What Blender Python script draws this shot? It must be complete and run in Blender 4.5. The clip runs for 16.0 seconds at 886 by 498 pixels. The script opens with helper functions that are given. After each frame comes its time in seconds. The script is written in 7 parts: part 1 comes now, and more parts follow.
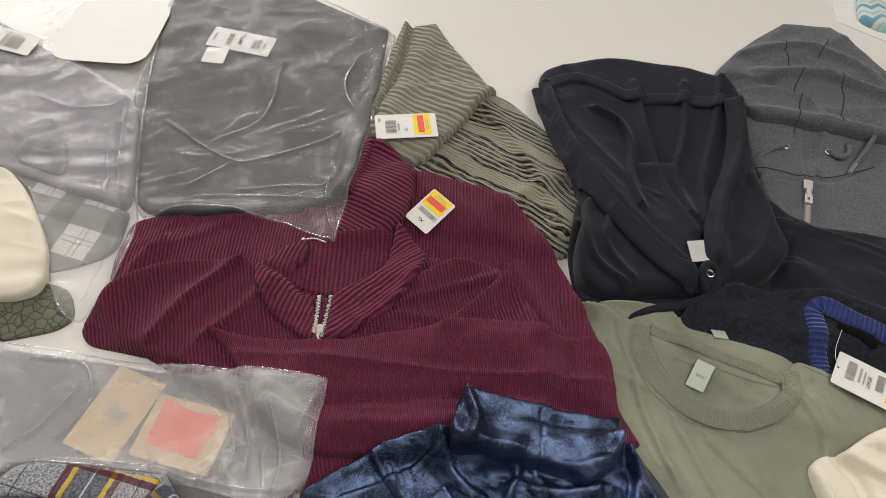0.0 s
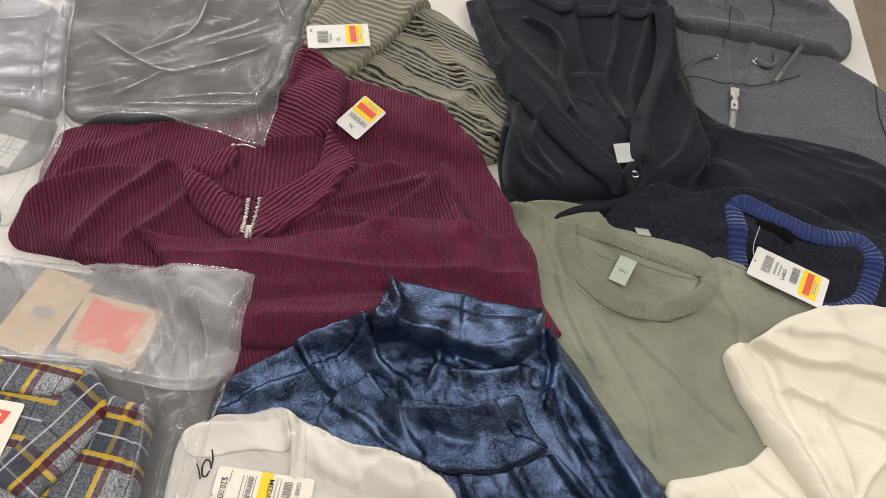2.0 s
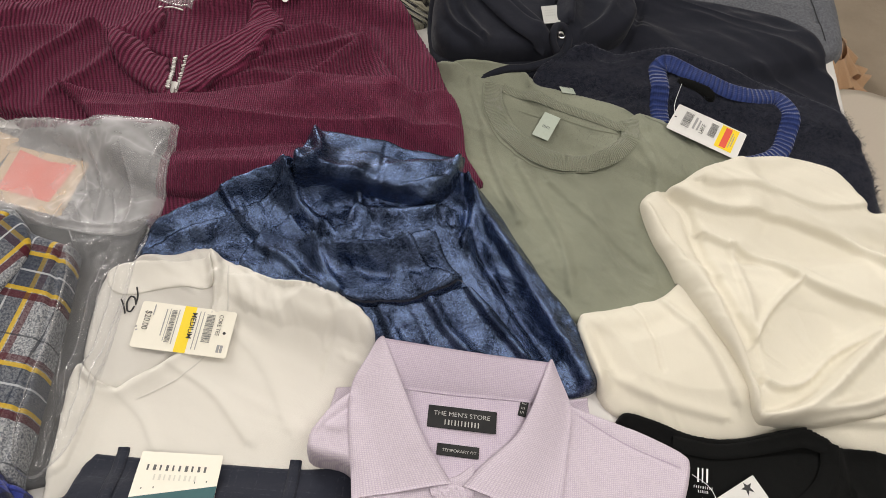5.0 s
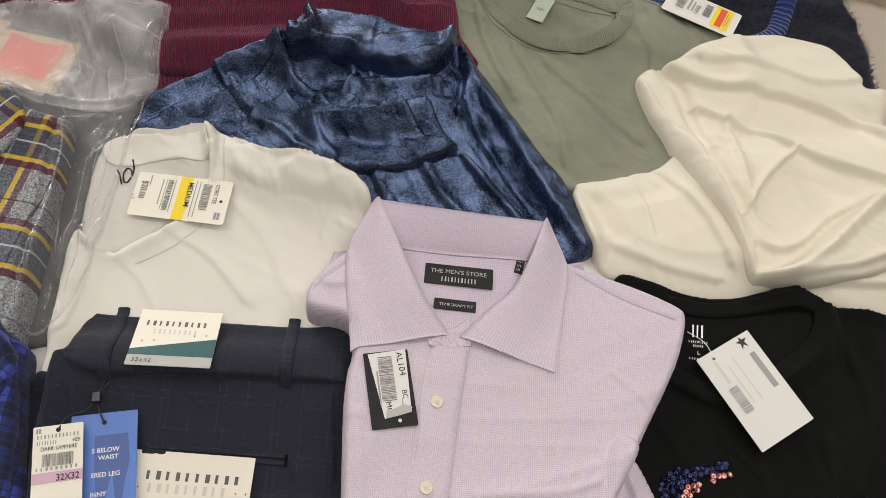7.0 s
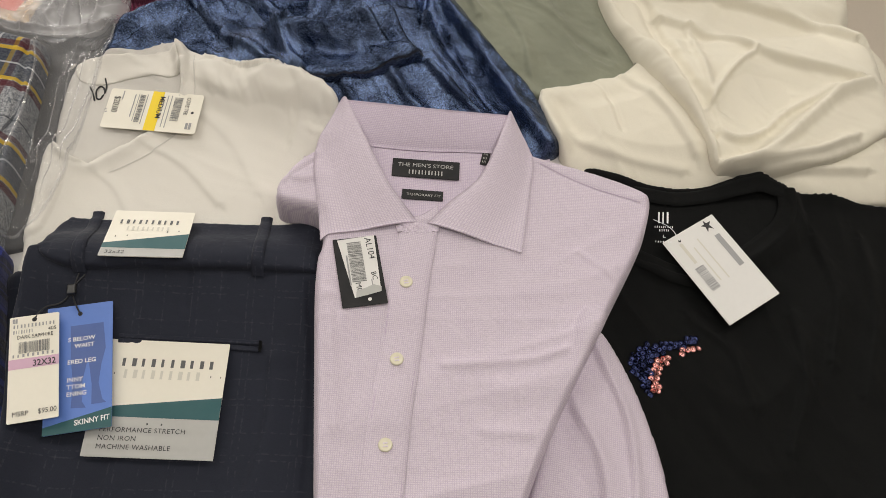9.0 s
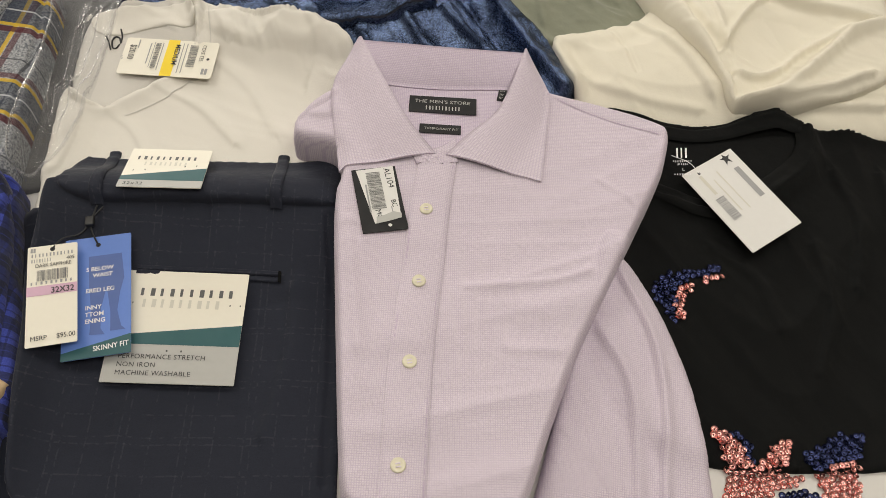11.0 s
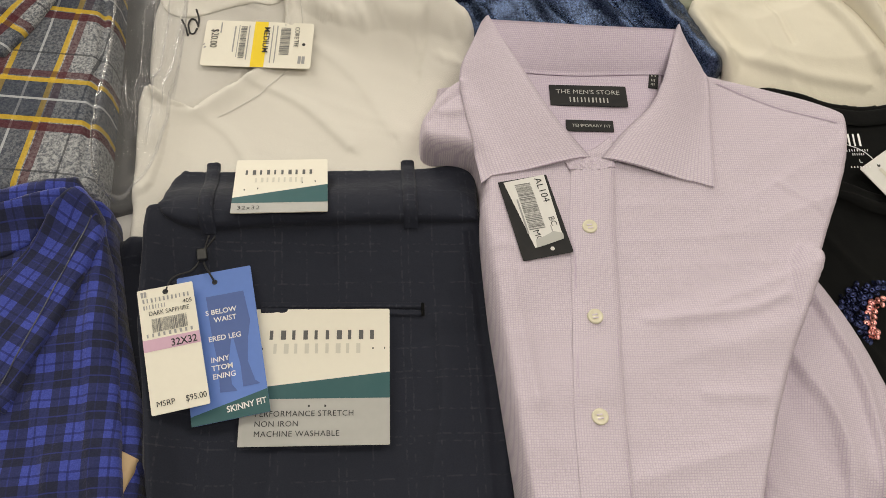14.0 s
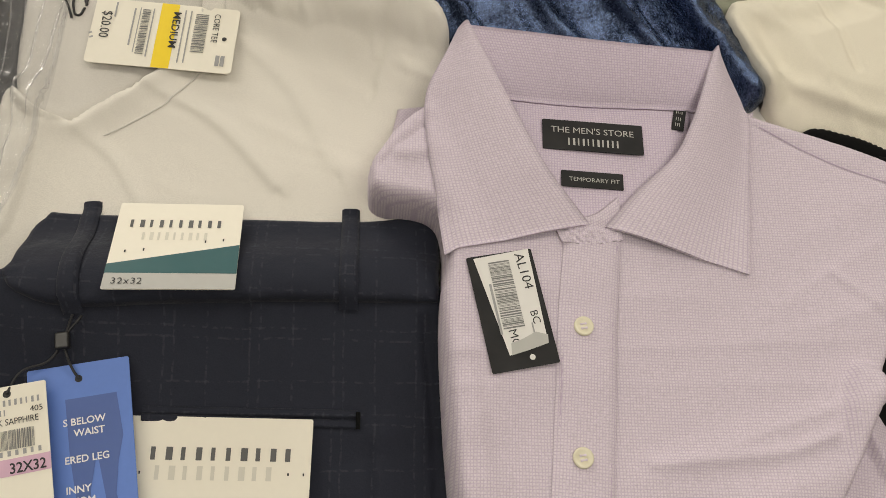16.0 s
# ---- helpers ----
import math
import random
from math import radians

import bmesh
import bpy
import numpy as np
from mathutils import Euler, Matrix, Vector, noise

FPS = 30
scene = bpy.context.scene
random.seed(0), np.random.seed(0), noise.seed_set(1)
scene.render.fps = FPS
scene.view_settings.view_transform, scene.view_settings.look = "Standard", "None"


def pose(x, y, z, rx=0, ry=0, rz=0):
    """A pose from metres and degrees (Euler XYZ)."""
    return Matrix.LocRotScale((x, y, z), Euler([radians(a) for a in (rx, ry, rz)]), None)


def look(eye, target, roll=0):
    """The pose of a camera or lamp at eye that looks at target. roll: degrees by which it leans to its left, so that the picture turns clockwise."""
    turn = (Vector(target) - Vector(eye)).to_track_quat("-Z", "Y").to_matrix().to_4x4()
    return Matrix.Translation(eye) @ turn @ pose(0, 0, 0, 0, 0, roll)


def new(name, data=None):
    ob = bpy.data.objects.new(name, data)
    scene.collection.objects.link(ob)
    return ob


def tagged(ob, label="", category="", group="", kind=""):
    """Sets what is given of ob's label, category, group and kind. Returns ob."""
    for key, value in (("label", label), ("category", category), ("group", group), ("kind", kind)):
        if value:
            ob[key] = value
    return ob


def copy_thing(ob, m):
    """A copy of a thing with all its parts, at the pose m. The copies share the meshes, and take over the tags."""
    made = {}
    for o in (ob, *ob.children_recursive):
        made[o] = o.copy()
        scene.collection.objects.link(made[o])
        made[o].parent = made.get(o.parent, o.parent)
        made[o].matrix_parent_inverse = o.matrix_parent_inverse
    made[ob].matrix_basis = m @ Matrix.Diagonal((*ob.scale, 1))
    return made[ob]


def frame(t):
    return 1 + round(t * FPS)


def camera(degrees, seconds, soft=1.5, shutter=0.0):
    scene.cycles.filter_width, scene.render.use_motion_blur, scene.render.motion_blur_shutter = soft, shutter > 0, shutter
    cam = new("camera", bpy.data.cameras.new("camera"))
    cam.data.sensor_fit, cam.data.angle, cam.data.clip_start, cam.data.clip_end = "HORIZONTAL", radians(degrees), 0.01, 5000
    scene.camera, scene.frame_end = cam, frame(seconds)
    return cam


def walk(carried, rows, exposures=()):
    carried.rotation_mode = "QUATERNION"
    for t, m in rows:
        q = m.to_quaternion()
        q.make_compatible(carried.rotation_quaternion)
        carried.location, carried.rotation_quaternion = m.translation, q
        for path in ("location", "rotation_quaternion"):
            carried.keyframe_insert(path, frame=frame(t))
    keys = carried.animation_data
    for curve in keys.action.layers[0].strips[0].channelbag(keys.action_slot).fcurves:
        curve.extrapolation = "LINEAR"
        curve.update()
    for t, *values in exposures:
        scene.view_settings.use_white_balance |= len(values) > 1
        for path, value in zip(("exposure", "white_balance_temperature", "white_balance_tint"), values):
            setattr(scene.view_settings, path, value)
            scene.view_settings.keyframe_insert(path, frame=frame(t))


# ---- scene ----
cam = camera(57.7, 16.0, soft=0.65)
PATH = [
    (0, (0.1162, 0.0025, 1.6357), (0.2937, 1.545, -0.3243), 4.1),
    (0.5, (0.1225, -0.0163, 1.622), (0.3213, 1.5013, -0.3555), 5.0),
    (1, (0.1325, -0.05, 1.6107), (0.355, 1.4387, -0.3855), 5.7),
    (1.5, (0.145, -0.0688, 1.6045), (0.4012, 1.3975, -0.4043), 6.6),
    (2, (0.1675, -0.0737, 1.6008), (0.4337, 1.3687, -0.4243), 6.5),
    (2.5, (0.1837, -0.0863, 1.5882), (0.4675, 1.32, -0.4593), 7.1),
    (3, (0.1862, -0.1075, 1.5832), (0.4875, 1.2562, -0.4905), 7.9),
    (3.5, (0.1988, -0.13, 1.5783), (0.5287, 1.2137, -0.5042), 8.9),
    (6, (0.2325, -0.2463, 1.537), (0.5513, 1.0075, -0.603), 8.9),
    (6.5, (0.2275, -0.2787, 1.5207), (0.5513, 0.9537, -0.6292), 9.0),
    (7, (0.2238, -0.2888, 1.5045), (0.5437, 0.9263, -0.6555), 8.7),
    (7.5, (0.235, -0.3087, 1.492), (0.56, 0.8987, -0.673), 8.7),
    (8, (0.2388, -0.345, 1.477), (0.57, 0.9113, -0.658), 8.0),
    (8.5, (0.2388, -0.3737, 1.462), (0.5537, 0.8812, -0.6768), 7.1),
    (9, (0.2425, -0.41, 1.4558), (0.5675, 0.85, -0.678), 6.2),
    (11.5, (0.1888, -0.49, 1.3883), (0.5125, 0.865, -0.688), 4.4),
    (12, (0.1388, -0.4637, 1.387), (0.4425, 0.8625, -0.7093), 4.0),
    (12.5, (0.1075, -0.4325, 1.387), (0.3975, 0.8213, -0.7568), 4.0),
    (13, (0.0863, -0.4025, 1.377), (0.3975, 0.8163, -0.783), 4.0),
    (13.5, (0.0762, -0.3762, 1.3658), (0.39, 0.7712, -0.833), 4.3),
    (14, (0.095, -0.3313, 1.3545), (0.4362, 0.785, -0.8568), 5.6),
    (14.5, (0.1237, -0.275, 1.3308), (0.4775, 0.7863, -0.9043), 7.0),
    (15, (0.1425, -0.2225, 1.3007), (0.4725, 0.7562, -0.9755), 8.2),
    (15.5, (0.1475, -0.185, 1.2795), (0.4875, 0.745, -1.0168), 10.9),
    (16, (0.1537, -0.1663, 1.2557), (0.515, 0.725, -1.0518), 13.2),
]
walk(cam, [(t, look(eye, target, roll)) for t, eye, target, roll in PATH],
     exposures=[(0, 0.02, 6450, 11), (1.2, 0.2, 6450, 11), (3, 0.22, 6450, 11), (6, 0.08, 6450, 11), (9, -0.09, 6550, 10), (12.5, 0.0, 6850, 8), (16, -0.2, 6900, 8)])

# ---- light ----
world = bpy.data.worlds.new("world")
scene.world = world
world.use_nodes = True
world.node_tree.nodes["Background"].inputs[0].default_value = (1.0, 0.97, 0.93, 1)
world.node_tree.nodes["Background"].inputs[1].default_value = 0.25


def area_lamp(name, m, sx, sy, watts, colour):
    data = bpy.data.lights.new(name, "AREA")
    data.shape, data.size, data.size_y, data.energy, data.color = "RECTANGLE", sx, sy, watts, colour
    ob = new(name, data)
    ob.matrix_world = m
    return ob


# unseen ceiling lamps, added to even out the brightness over the table
FILL_LAMPS = [(-0.9, 0.7, 10), (1.5, 0.5, 15), (0.3, -0.7, 12)]
for lx, ly, watts in FILL_LAMPS:
    area_lamp("lamp", look((lx, ly, 2.52), (lx, ly, 0)), 1.15, 0.55, watts, (1.0, 0.955, 0.89))
# raking light from the far left, through an unseen window added in the north wall
ADDED_WINDOW = (-1.75, 0.05, 0.95, 2.35)
area_lamp("added_daylight", look(((ADDED_WINDOW[0] + ADDED_WINDOW[1]) / 2, 3.36, (ADDED_WINDOW[2] + ADDED_WINDOW[3]) / 2), (0.3, 0.3, 0.75)), 1.7, 1.3, 58, (1.0, 0.965, 0.915))

# ---- mesh tools ----
TOP = 0.75
RES, GX, GY, NX, NY = 0.002, -0.72, -0.52, 920, 940
LEAN, LEVEL_Y = 0.0165, 0.9
H = np.full((NY, NX), TOP) + LEAN * (GY + RES * np.arange(NY) - LEVEL_Y)[:, None]
LATTICE = np.random.RandomState(7).rand(256, 256)


def vnoise(x, y, seed=0):
    x, y = x + seed * 17.31, y + seed * 9.77
    i, j = np.floor(x).astype(int), np.floor(y).astype(int)
    u, v = x - i, y - j
    u, v = u * u * (3 - 2 * u), v * v * (3 - 2 * v)
    g = lambda a, b: LATTICE[b % 256, a % 256]
    return (g(i, j) * (1 - u) + g(i + 1, j) * u) * (1 - v) + (g(i, j + 1) * (1 - u) + g(i + 1, j + 1) * u) * v


def creases(x, y, scale, angle, stretch, seed):
    """Soft cloth creases, about -1 to 1, longer along the angle."""
    a = radians(angle)
    p, q = (x * math.cos(a) + y * math.sin(a)) * scale / stretch, (-x * math.sin(a) + y * math.cos(a)) * scale
    wx, wy = vnoise(p * 0.6, q * 0.6, seed + 3) - 0.5, vnoise(p * 0.6, q * 0.6, seed + 5) - 0.5
    p, q = p + 1.6 * wx, q + 1.6 * wy
    r = (1 - np.abs(vnoise(p, q, seed) * 2 - 1)) ** 2
    s = (1 - np.abs(vnoise(p * 1.9 + 5, q * 1.9, seed + 1) * 2 - 1)) ** 3
    gate = np.clip(vnoise(p * 0.5, q * 0.5, seed + 7) * 1.9 - 0.35, 0, 1)
    return (r - 0.4 + (0.7 * (s - 0.3) + 0.3 * (vnoise(p * 4.3, q * 4.3, seed + 2) * 2 - 1)) * gate)


def smooth_line(pts, closed=True, rounds=3):
    """Cuts the corners of a line; a point with a third value stays sharp."""
    p = [(q[0], q[1], len(q) > 2) for q in pts]
    for _ in range(rounds):
        out = []
        n = len(p)
        for i, (x, y, sharp) in enumerate(p):
            if sharp or (not closed and i in (0, n - 1)):
                out.append((x, y, sharp))
                continue
            a, b = p[i - 1], p[(i + 1) % n]
            out.append((0.8 * x + 0.2 * a[0], 0.8 * y + 0.2 * a[1], False))
            out.append((0.8 * x + 0.2 * b[0], 0.8 * y + 0.2 * b[1], False))
        p = out
    return np.array([q[:2] for q in p])


def to_line(x, y, line, closed):
    """Distance to a line, its sign (left of it: plus), and the nearest place."""
    shape = x.shape
    x, y = x.ravel(), y.ravel()
    best, sx, sy, sg = np.full(x.size, 1e9), np.zeros(x.size), np.zeros(x.size), np.ones(x.size)
    n = len(line)
    for i in range(n if closed else n - 1):
        a, b = line[i], line[(i + 1) % n]
        e = b - a
        L = e @ e
        if L < 1e-12:
            continue
        k = np.clip(((x - a[0]) * e[0] + (y - a[1]) * e[1]) / L, 0, 1)
        nx, ny = a[0] + k * e[0], a[1] + k * e[1]
        d = (x - nx) ** 2 + (y - ny) ** 2
        m = d < best
        best[m], sx[m], sy[m] = d[m], nx[m], ny[m]
        sg[m] = np.sign(e[0] * (y[m] - a[1]) - e[1] * (x[m] - a[0]))
    return np.sqrt(best).reshape(shape), sg.reshape(shape), sx.reshape(shape), sy.reshape(shape)


def inside(x, y, line):
    r = np.zeros(x.shape, bool)
    n = len(line)
    for i in range(n):
        (x0, y0), (x1, y1) = line[i], line[(i + 1) % n]
        if y0 == y1:
            continue
        r ^= ((y0 > y) != (y1 > y)) & (x < (x1 - x0) * (y - y0) / (y1 - y0) + x0)
    return r


def fold(line, w, h, left=1.0, right=1.0):
    """A ridge (h > 0) or a groove along a line; left and right stretch its two flanks."""
    line = smooth_line(line, False, 2)

    def height(x, y):
        d, s, _, _ = to_line(x, y, line, False)
        return h * np.exp(-(d / (w * np.where(s > 0, left, right))) ** 2)
    return height


def rumple(scale, h, angle=0, stretch=3, seed=0):
    return lambda x, y: h * creases(x, y, scale, angle, stretch, seed)


def bump(cx, cy, rx, ry, h, angle=0):
    a = radians(angle)

    def height(x, y):
        p, q = (x - cx) * math.cos(a) + (y - cy) * math.sin(a), -(x - cx) * math.sin(a) + (y - cy) * math.cos(a)
        return h * np.exp(-((p / rx) ** 2 + (q / ry) ** 2))
    return height


def blur(a, k):
    for axis in (0, 1):
        for _ in range(2):
            p = np.pad(a, [(k, k) if i == axis else (0, 0) for i in (0, 1)], mode="edge")
            c = np.cumsum(p, axis=axis)
            c = np.concatenate([np.zeros_like(np.take(c, [0], axis)), c], axis)
            n = a.shape[axis]
            a = (np.take(c, range(2 * k + 1, 2 * k + 1 + n), axis) - np.take(c, range(n), axis)) / (2 * k + 1)
    return a


def dilate(a, k):
    for axis in (0, 1):
        p = np.pad(a, [(k, k) if i == axis else (0, 0) for i in (0, 1)], mode="edge")
        n = a.shape[axis]
        a = np.max([np.take(p, range(o, o + n), axis) for o in range(2 * k + 1)], axis=0)
    return a


def at(x, y):
    """The height of what lies at a place of the table."""
    i, j = np.clip((np.asarray(x) - GX) / RES, 0, NX - 2), np.clip((np.asarray(y) - GY) / RES, 0, NY - 2)
    a, b = i.astype(int), j.astype(int)
    u, v = i - a, j - b
    return (H[b, a] * (1 - u) + H[b, a + 1] * u) * (1 - v) + (H[b + 1, a] * (1 - u) + H[b + 1, a + 1] * u) * v


def link_mesh(name, verts, faces, mat, parent=None, label="", uv=None, flat=False):
    me = bpy.data.meshes.new(name)
    me.from_pydata([tuple(v) for v in verts], [], faces)
    me.update()
    if uv is not None:
        layer = me.uv_layers.new(name="UVMap")
        idx = np.empty(len(me.loops), int)
        me.loops.foreach_get("vertex_index", idx)
        layer.data.foreach_set("uv", np.asarray(uv, float)[idx].ravel())
    me.polygons.foreach_set("use_smooth", [not flat] * len(me.polygons))
    if mat:
        me.materials.append(mat)
    ob = new(name, me)
    if parent:
        ob.parent = parent
        ob.matrix_parent_inverse = parent.matrix_basis.inverted()
    if label:
        tagged(ob, label)
    return ob


def part(name, bm, material, parent, label=""):
    me = bpy.data.meshes.new(name)
    bm.to_mesh(me)
    bm.free()
    me.materials.append(material)
    ob = new(name, me)
    ob.parent = parent
    if label:
        tagged(ob, label)
    return ob


def thing(name, label, category, group="", kind=""):
    return tagged(new(name), label, category, group, kind)


RIM = 0.5


def turned(x0, y0, angle, offset):
    """A plan to weave a pattern by, turned about a place."""
    a = radians(angle)
    return lambda x, y: ((x - x0) * math.cos(a) + (y - y0) * math.sin(a) + offset, -(x - x0) * math.sin(a) + (y - y0) * math.cos(a) + offset)


def sheet(name, pts, mat, parent=None, th=0.007, edge=0.007, folds=(), wr=0.002, ws=14, wa=0, stretch=3, uv=0, label="",
          drape=3, seed=0, rounds=3, keep=False, flat=0.0):
    """A piece of cloth or film laid over all that lies below it, with an outline in the plan, thickness, folds and creases."""
    line = smooth_line(pts, True, rounds)
    lo, hi = line.min(0) - 0.02, line.max(0) + 0.02
    a0, a1 = max(0, int((lo[0] - GX) / RES)), min(NX - 1, int((hi[0] - GX) / RES) + 1)
    b0, b1 = max(0, int((lo[1] - GY) / RES)), min(NY - 1, int((hi[1] - GY) / RES) + 1)
    x, y = np.meshgrid(GX + RES * np.arange(a0, a1), GY + RES * np.arange(b0, b1))
    d, _, sx, sy = to_line(x, y, line, True)
    d = np.where(inside(x, y, line), d, -d)
    under = H[b0:b1, a0:a1]
    base = blur(dilate(under, drape), drape) if drape else under
    if flat:
        level = np.percentile(base[d > 0], 82 if flat > 0.8 else 55)
        base = np.maximum(base + flat * (level - base), under)
    p = np.clip(d / edge, 0, 1)
    prof = 0.5 + 0.5 * np.sqrt(np.clip(1 - (1 - p) ** 2, 0, 1))
    f = 2.0 * wr * creases(x, y, ws, wa, stretch, seed) if wr else 0 * x
    for fo in folds:
        f = f + fo(x, y)
    t = th(x, y, d) if callable(th) else th
    z = np.maximum(under * (1 - prof) + (base + t + f) * prof, under + min(0.002, 0.5 * (t if not callable(th) else 0.004)))
    ins = d > -0.45 * RES
    snap = np.abs(d) <= 0.45 * RES
    full = ins & ~snap
    cell = full[:-1, :-1] | full[1:, :-1] | full[:-1, 1:] | full[1:, 1:]
    used = np.zeros(ins.shape, bool)
    used[:-1, :-1] |= cell
    used[1:, :-1] |= cell
    used[:-1, 1:] |= cell
    used[1:, 1:] |= cell
    px, py = np.where(full, x, sx), np.where(full, y, sy)
    # the hem stands up from what is below and is closed by a rim
    low = at(sx, sy)
    hem = low + RIM * np.maximum((base + t + f) - under, 0.003)
    pz = np.where(full, z, hem)
    number = np.full(ins.shape, -1)
    number[used] = np.arange(used.sum())
    verts = np.stack([px[used], py[used], pz[used]], 1)
    jj, ii = np.nonzero(cell)
    faces = np.stack([number[jj, ii], number[jj, ii + 1], number[jj + 1, ii + 1], number[jj + 1, ii]], 1).tolist()
    cnt = {}
    for q in faces:
        for k in range(4):
            e = (q[k], q[(k + 1) % 4])
            cnt[e] = cnt.get(e, 0) + 1
    rim = [e for e in cnt if (e[1], e[0]) not in cnt]
    floor_z = np.concatenate([low[used] + 0.0003])
    ring = sorted({i for e in rim for i in e})
    lower = {v: len(verts) + n for n, v in enumerate(ring)}
    verts = np.vstack([verts, np.stack([verts[ring, 0], verts[ring, 1], floor_z[ring]], 1)])
    faces += [(e[1], e[0], lower[e[0]], lower[e[1]]) for e in rim]
    if callable(uv):
        u, v = uv(verts[:, 0], verts[:, 1])
    else:
        a = radians(uv)
        u, v = verts[:, 0] * math.cos(a) + verts[:, 1] * math.sin(a), -verts[:, 0] * math.sin(a) + verts[:, 1] * math.cos(a)
    if not keep:
        under[full] = z[full]
        rest = used & ~full
        under[rest] = np.maximum(under[rest], pz[rest])
    return link_mesh(name, verts, faces, mat, parent, label, np.stack([u, v], 1))


def ribbon(name, pts, width, mat, parent=None, th=0.003, label="", closed=False, across=8, raise_by=0.0, rounds=3, step_len=0.004, pile=True):
    """A strip of cloth along a line, rounded across, lying on what is below. width: one value, or a function of 0 to 1."""
    line = smooth_line(pts, closed, rounds)
    if closed:
        line = np.vstack([line, line[:1]])
    seg = np.hypot(*np.diff(line, axis=0).T)
    s = np.concatenate([[0], np.cumsum(seg)])
    n = max(3, int(s[-1] / step_len))
    q = np.linspace(0, s[-1], n)
    cx, cy = np.interp(q, s, line[:, 0]), np.interp(q, s, line[:, 1])
    tx, ty = np.gradient(cx), np.gradient(cy)
    L = np.hypot(tx, ty) + 1e-9
    nx, ny = -ty / L, tx / L
    w = np.array([width(k) for k in q / s[-1]]) if callable(width) else np.full(n, width)
    o = np.linspace(-1, 1, across + 1)
    X, Y = cx[:, None] + nx[:, None] * w[:, None] / 2 * o, cy[:, None] + ny[:, None] * w[:, None] / 2 * o
    Z = at(X, Y)
    Z = np.maximum(Z, 0.5 * Z + 0.5 * Z.max(1)[:, None])
    top = Z + 0.0006 + (th + raise_by) * np.sqrt(np.clip(1 - np.abs(o) ** 4, 0, 1))
    verts = np.stack([X, Y, top], 2).reshape(-1, 3)
    m = across + 1
    faces = [(i * m + j, i * m + j + 1, (i + 1) * m + j + 1, (i + 1) * m + j) for i in range(n - 1) for j in range(across)]
    uv = np.stack([np.repeat(q, m), (o * w[:, None] / 2).ravel()], 1)
    if pile:
        a, b = np.rint((X - GX) / RES).astype(int), np.rint((Y - GY) / RES).astype(int)
        np.maximum.at(H, (np.clip(b, 0, NY - 1), np.clip(a, 0, NX - 1)), top)
    return link_mesh(name, verts, faces, mat, parent, label, uv)


def loft(name, first, last, mat, parent=None, arch=0.004, th=0.0022, n=44, rows=14, label="", level=False):
    """A stiff turned piece of cloth spanned between two lines in space, arched between them, with thickness."""
    def even(line):
        xy = smooth_line([(p[0], p[1]) for p in line], False, 3)
        old = np.array(line, float)
        k = np.concatenate([[0], np.cumsum(np.hypot(*np.diff(old[:, :2], axis=0).T))])
        s = np.concatenate([[0], np.cumsum(np.hypot(*np.diff(xy, axis=0).T))])
        q = np.linspace(0, 1, n)
        return np.stack([np.interp(q, s / s[-1], xy[:, 0]), np.interp(q, s / s[-1], xy[:, 1]), np.interp(q, k / k[-1], old[:, 2])], 1)
    a, b = even(first), even(last)
    if level:
        a[:, 2] = at(a[:, 0], a[:, 1]) + 0.5 * th
    r = np.linspace(0, 1, rows)[None, :, None]
    p = a[:, None, :] * (1 - r) + b[:, None, :] * r
    p[:, :, 2] += arch * np.sin(math.pi * r[:, :, 0] ** 0.7)
    if not level:
        p[:, :, 2] = np.maximum(p[:, :, 2], at(p[:, :, 0], p[:, :, 1]) + th + 0.0004)
    du = np.concatenate([np.zeros((1, rows)), np.cumsum(np.linalg.norm(np.diff(p, axis=0), axis=2), axis=0)])
    dv = np.concatenate([np.zeros((n, 1)), np.cumsum(np.linalg.norm(np.diff(p, axis=1), axis=2), axis=1)], 1)
    top = p.reshape(-1, 3)
    low = top - np.array([0, 0, th])
    m = n * rows
    faces = [(i * rows + j, i * rows + j + 1, (i + 1) * rows + j + 1, (i + 1) * rows + j) for i in range(n - 1) for j in range(rows - 1)]
    faces += [tuple(m + v for v in reversed(q)) for q in faces]
    ring = [j for j in range(rows)] + [i * rows + rows - 1 for i in range(1, n)] + [(n - 1) * rows + j for j in range(rows - 2, -1, -1)] + [i * rows for i in range(n - 2, 0, -1)]
    faces += [(ring[k], ring[(k + 1) % len(ring)], m + ring[(k + 1) % len(ring)], m + ring[k]) for k in range(len(ring))]
    uv = np.stack([np.tile(dv.mean(0)[None, :] + 0 * du, 1).ravel(), du.mean(1).repeat(rows)], 1)
    return link_mesh(name, np.vstack([top, low]), faces, mat, parent, label, np.vstack([uv, uv]))


def cord(name, pts3, r, mat, parent=None, label="", sides=8):
    """A round cord through points in space."""
    cu = bpy.data.curves.new(name, "CURVE")
    cu.dimensions, cu.bevel_depth, cu.bevel_resolution, cu.use_fill_caps = "3D", r, 2, True
    sp = cu.splines.new("BEZIER")
    sp.bezier_points.add(len(pts3) - 1)
    for bp, p in zip(sp.bezier_points, pts3):
        bp.co, bp.handle_left_type, bp.handle_right_type = p, "AUTO", "AUTO"
    cu.resolution_u = 8
    tmp = bpy.data.objects.new(name, cu)
    scene.collection.objects.link(tmp)
    me = bpy.data.meshes.new_from_object(tmp.evaluated_get(bpy.context.evaluated_depsgraph_get()))
    bpy.data.objects.remove(tmp)
    me.materials.clear()
    me.materials.append(mat)
    ob = new(name, me)
    if parent:
        ob.parent = parent
        ob.matrix_parent_inverse = parent.matrix_basis.inverted()
    if label:
        tagged(ob, label)
    return ob


def on(x, y, up=0.0):
    return (x, y, float(at(x, y)) + up)


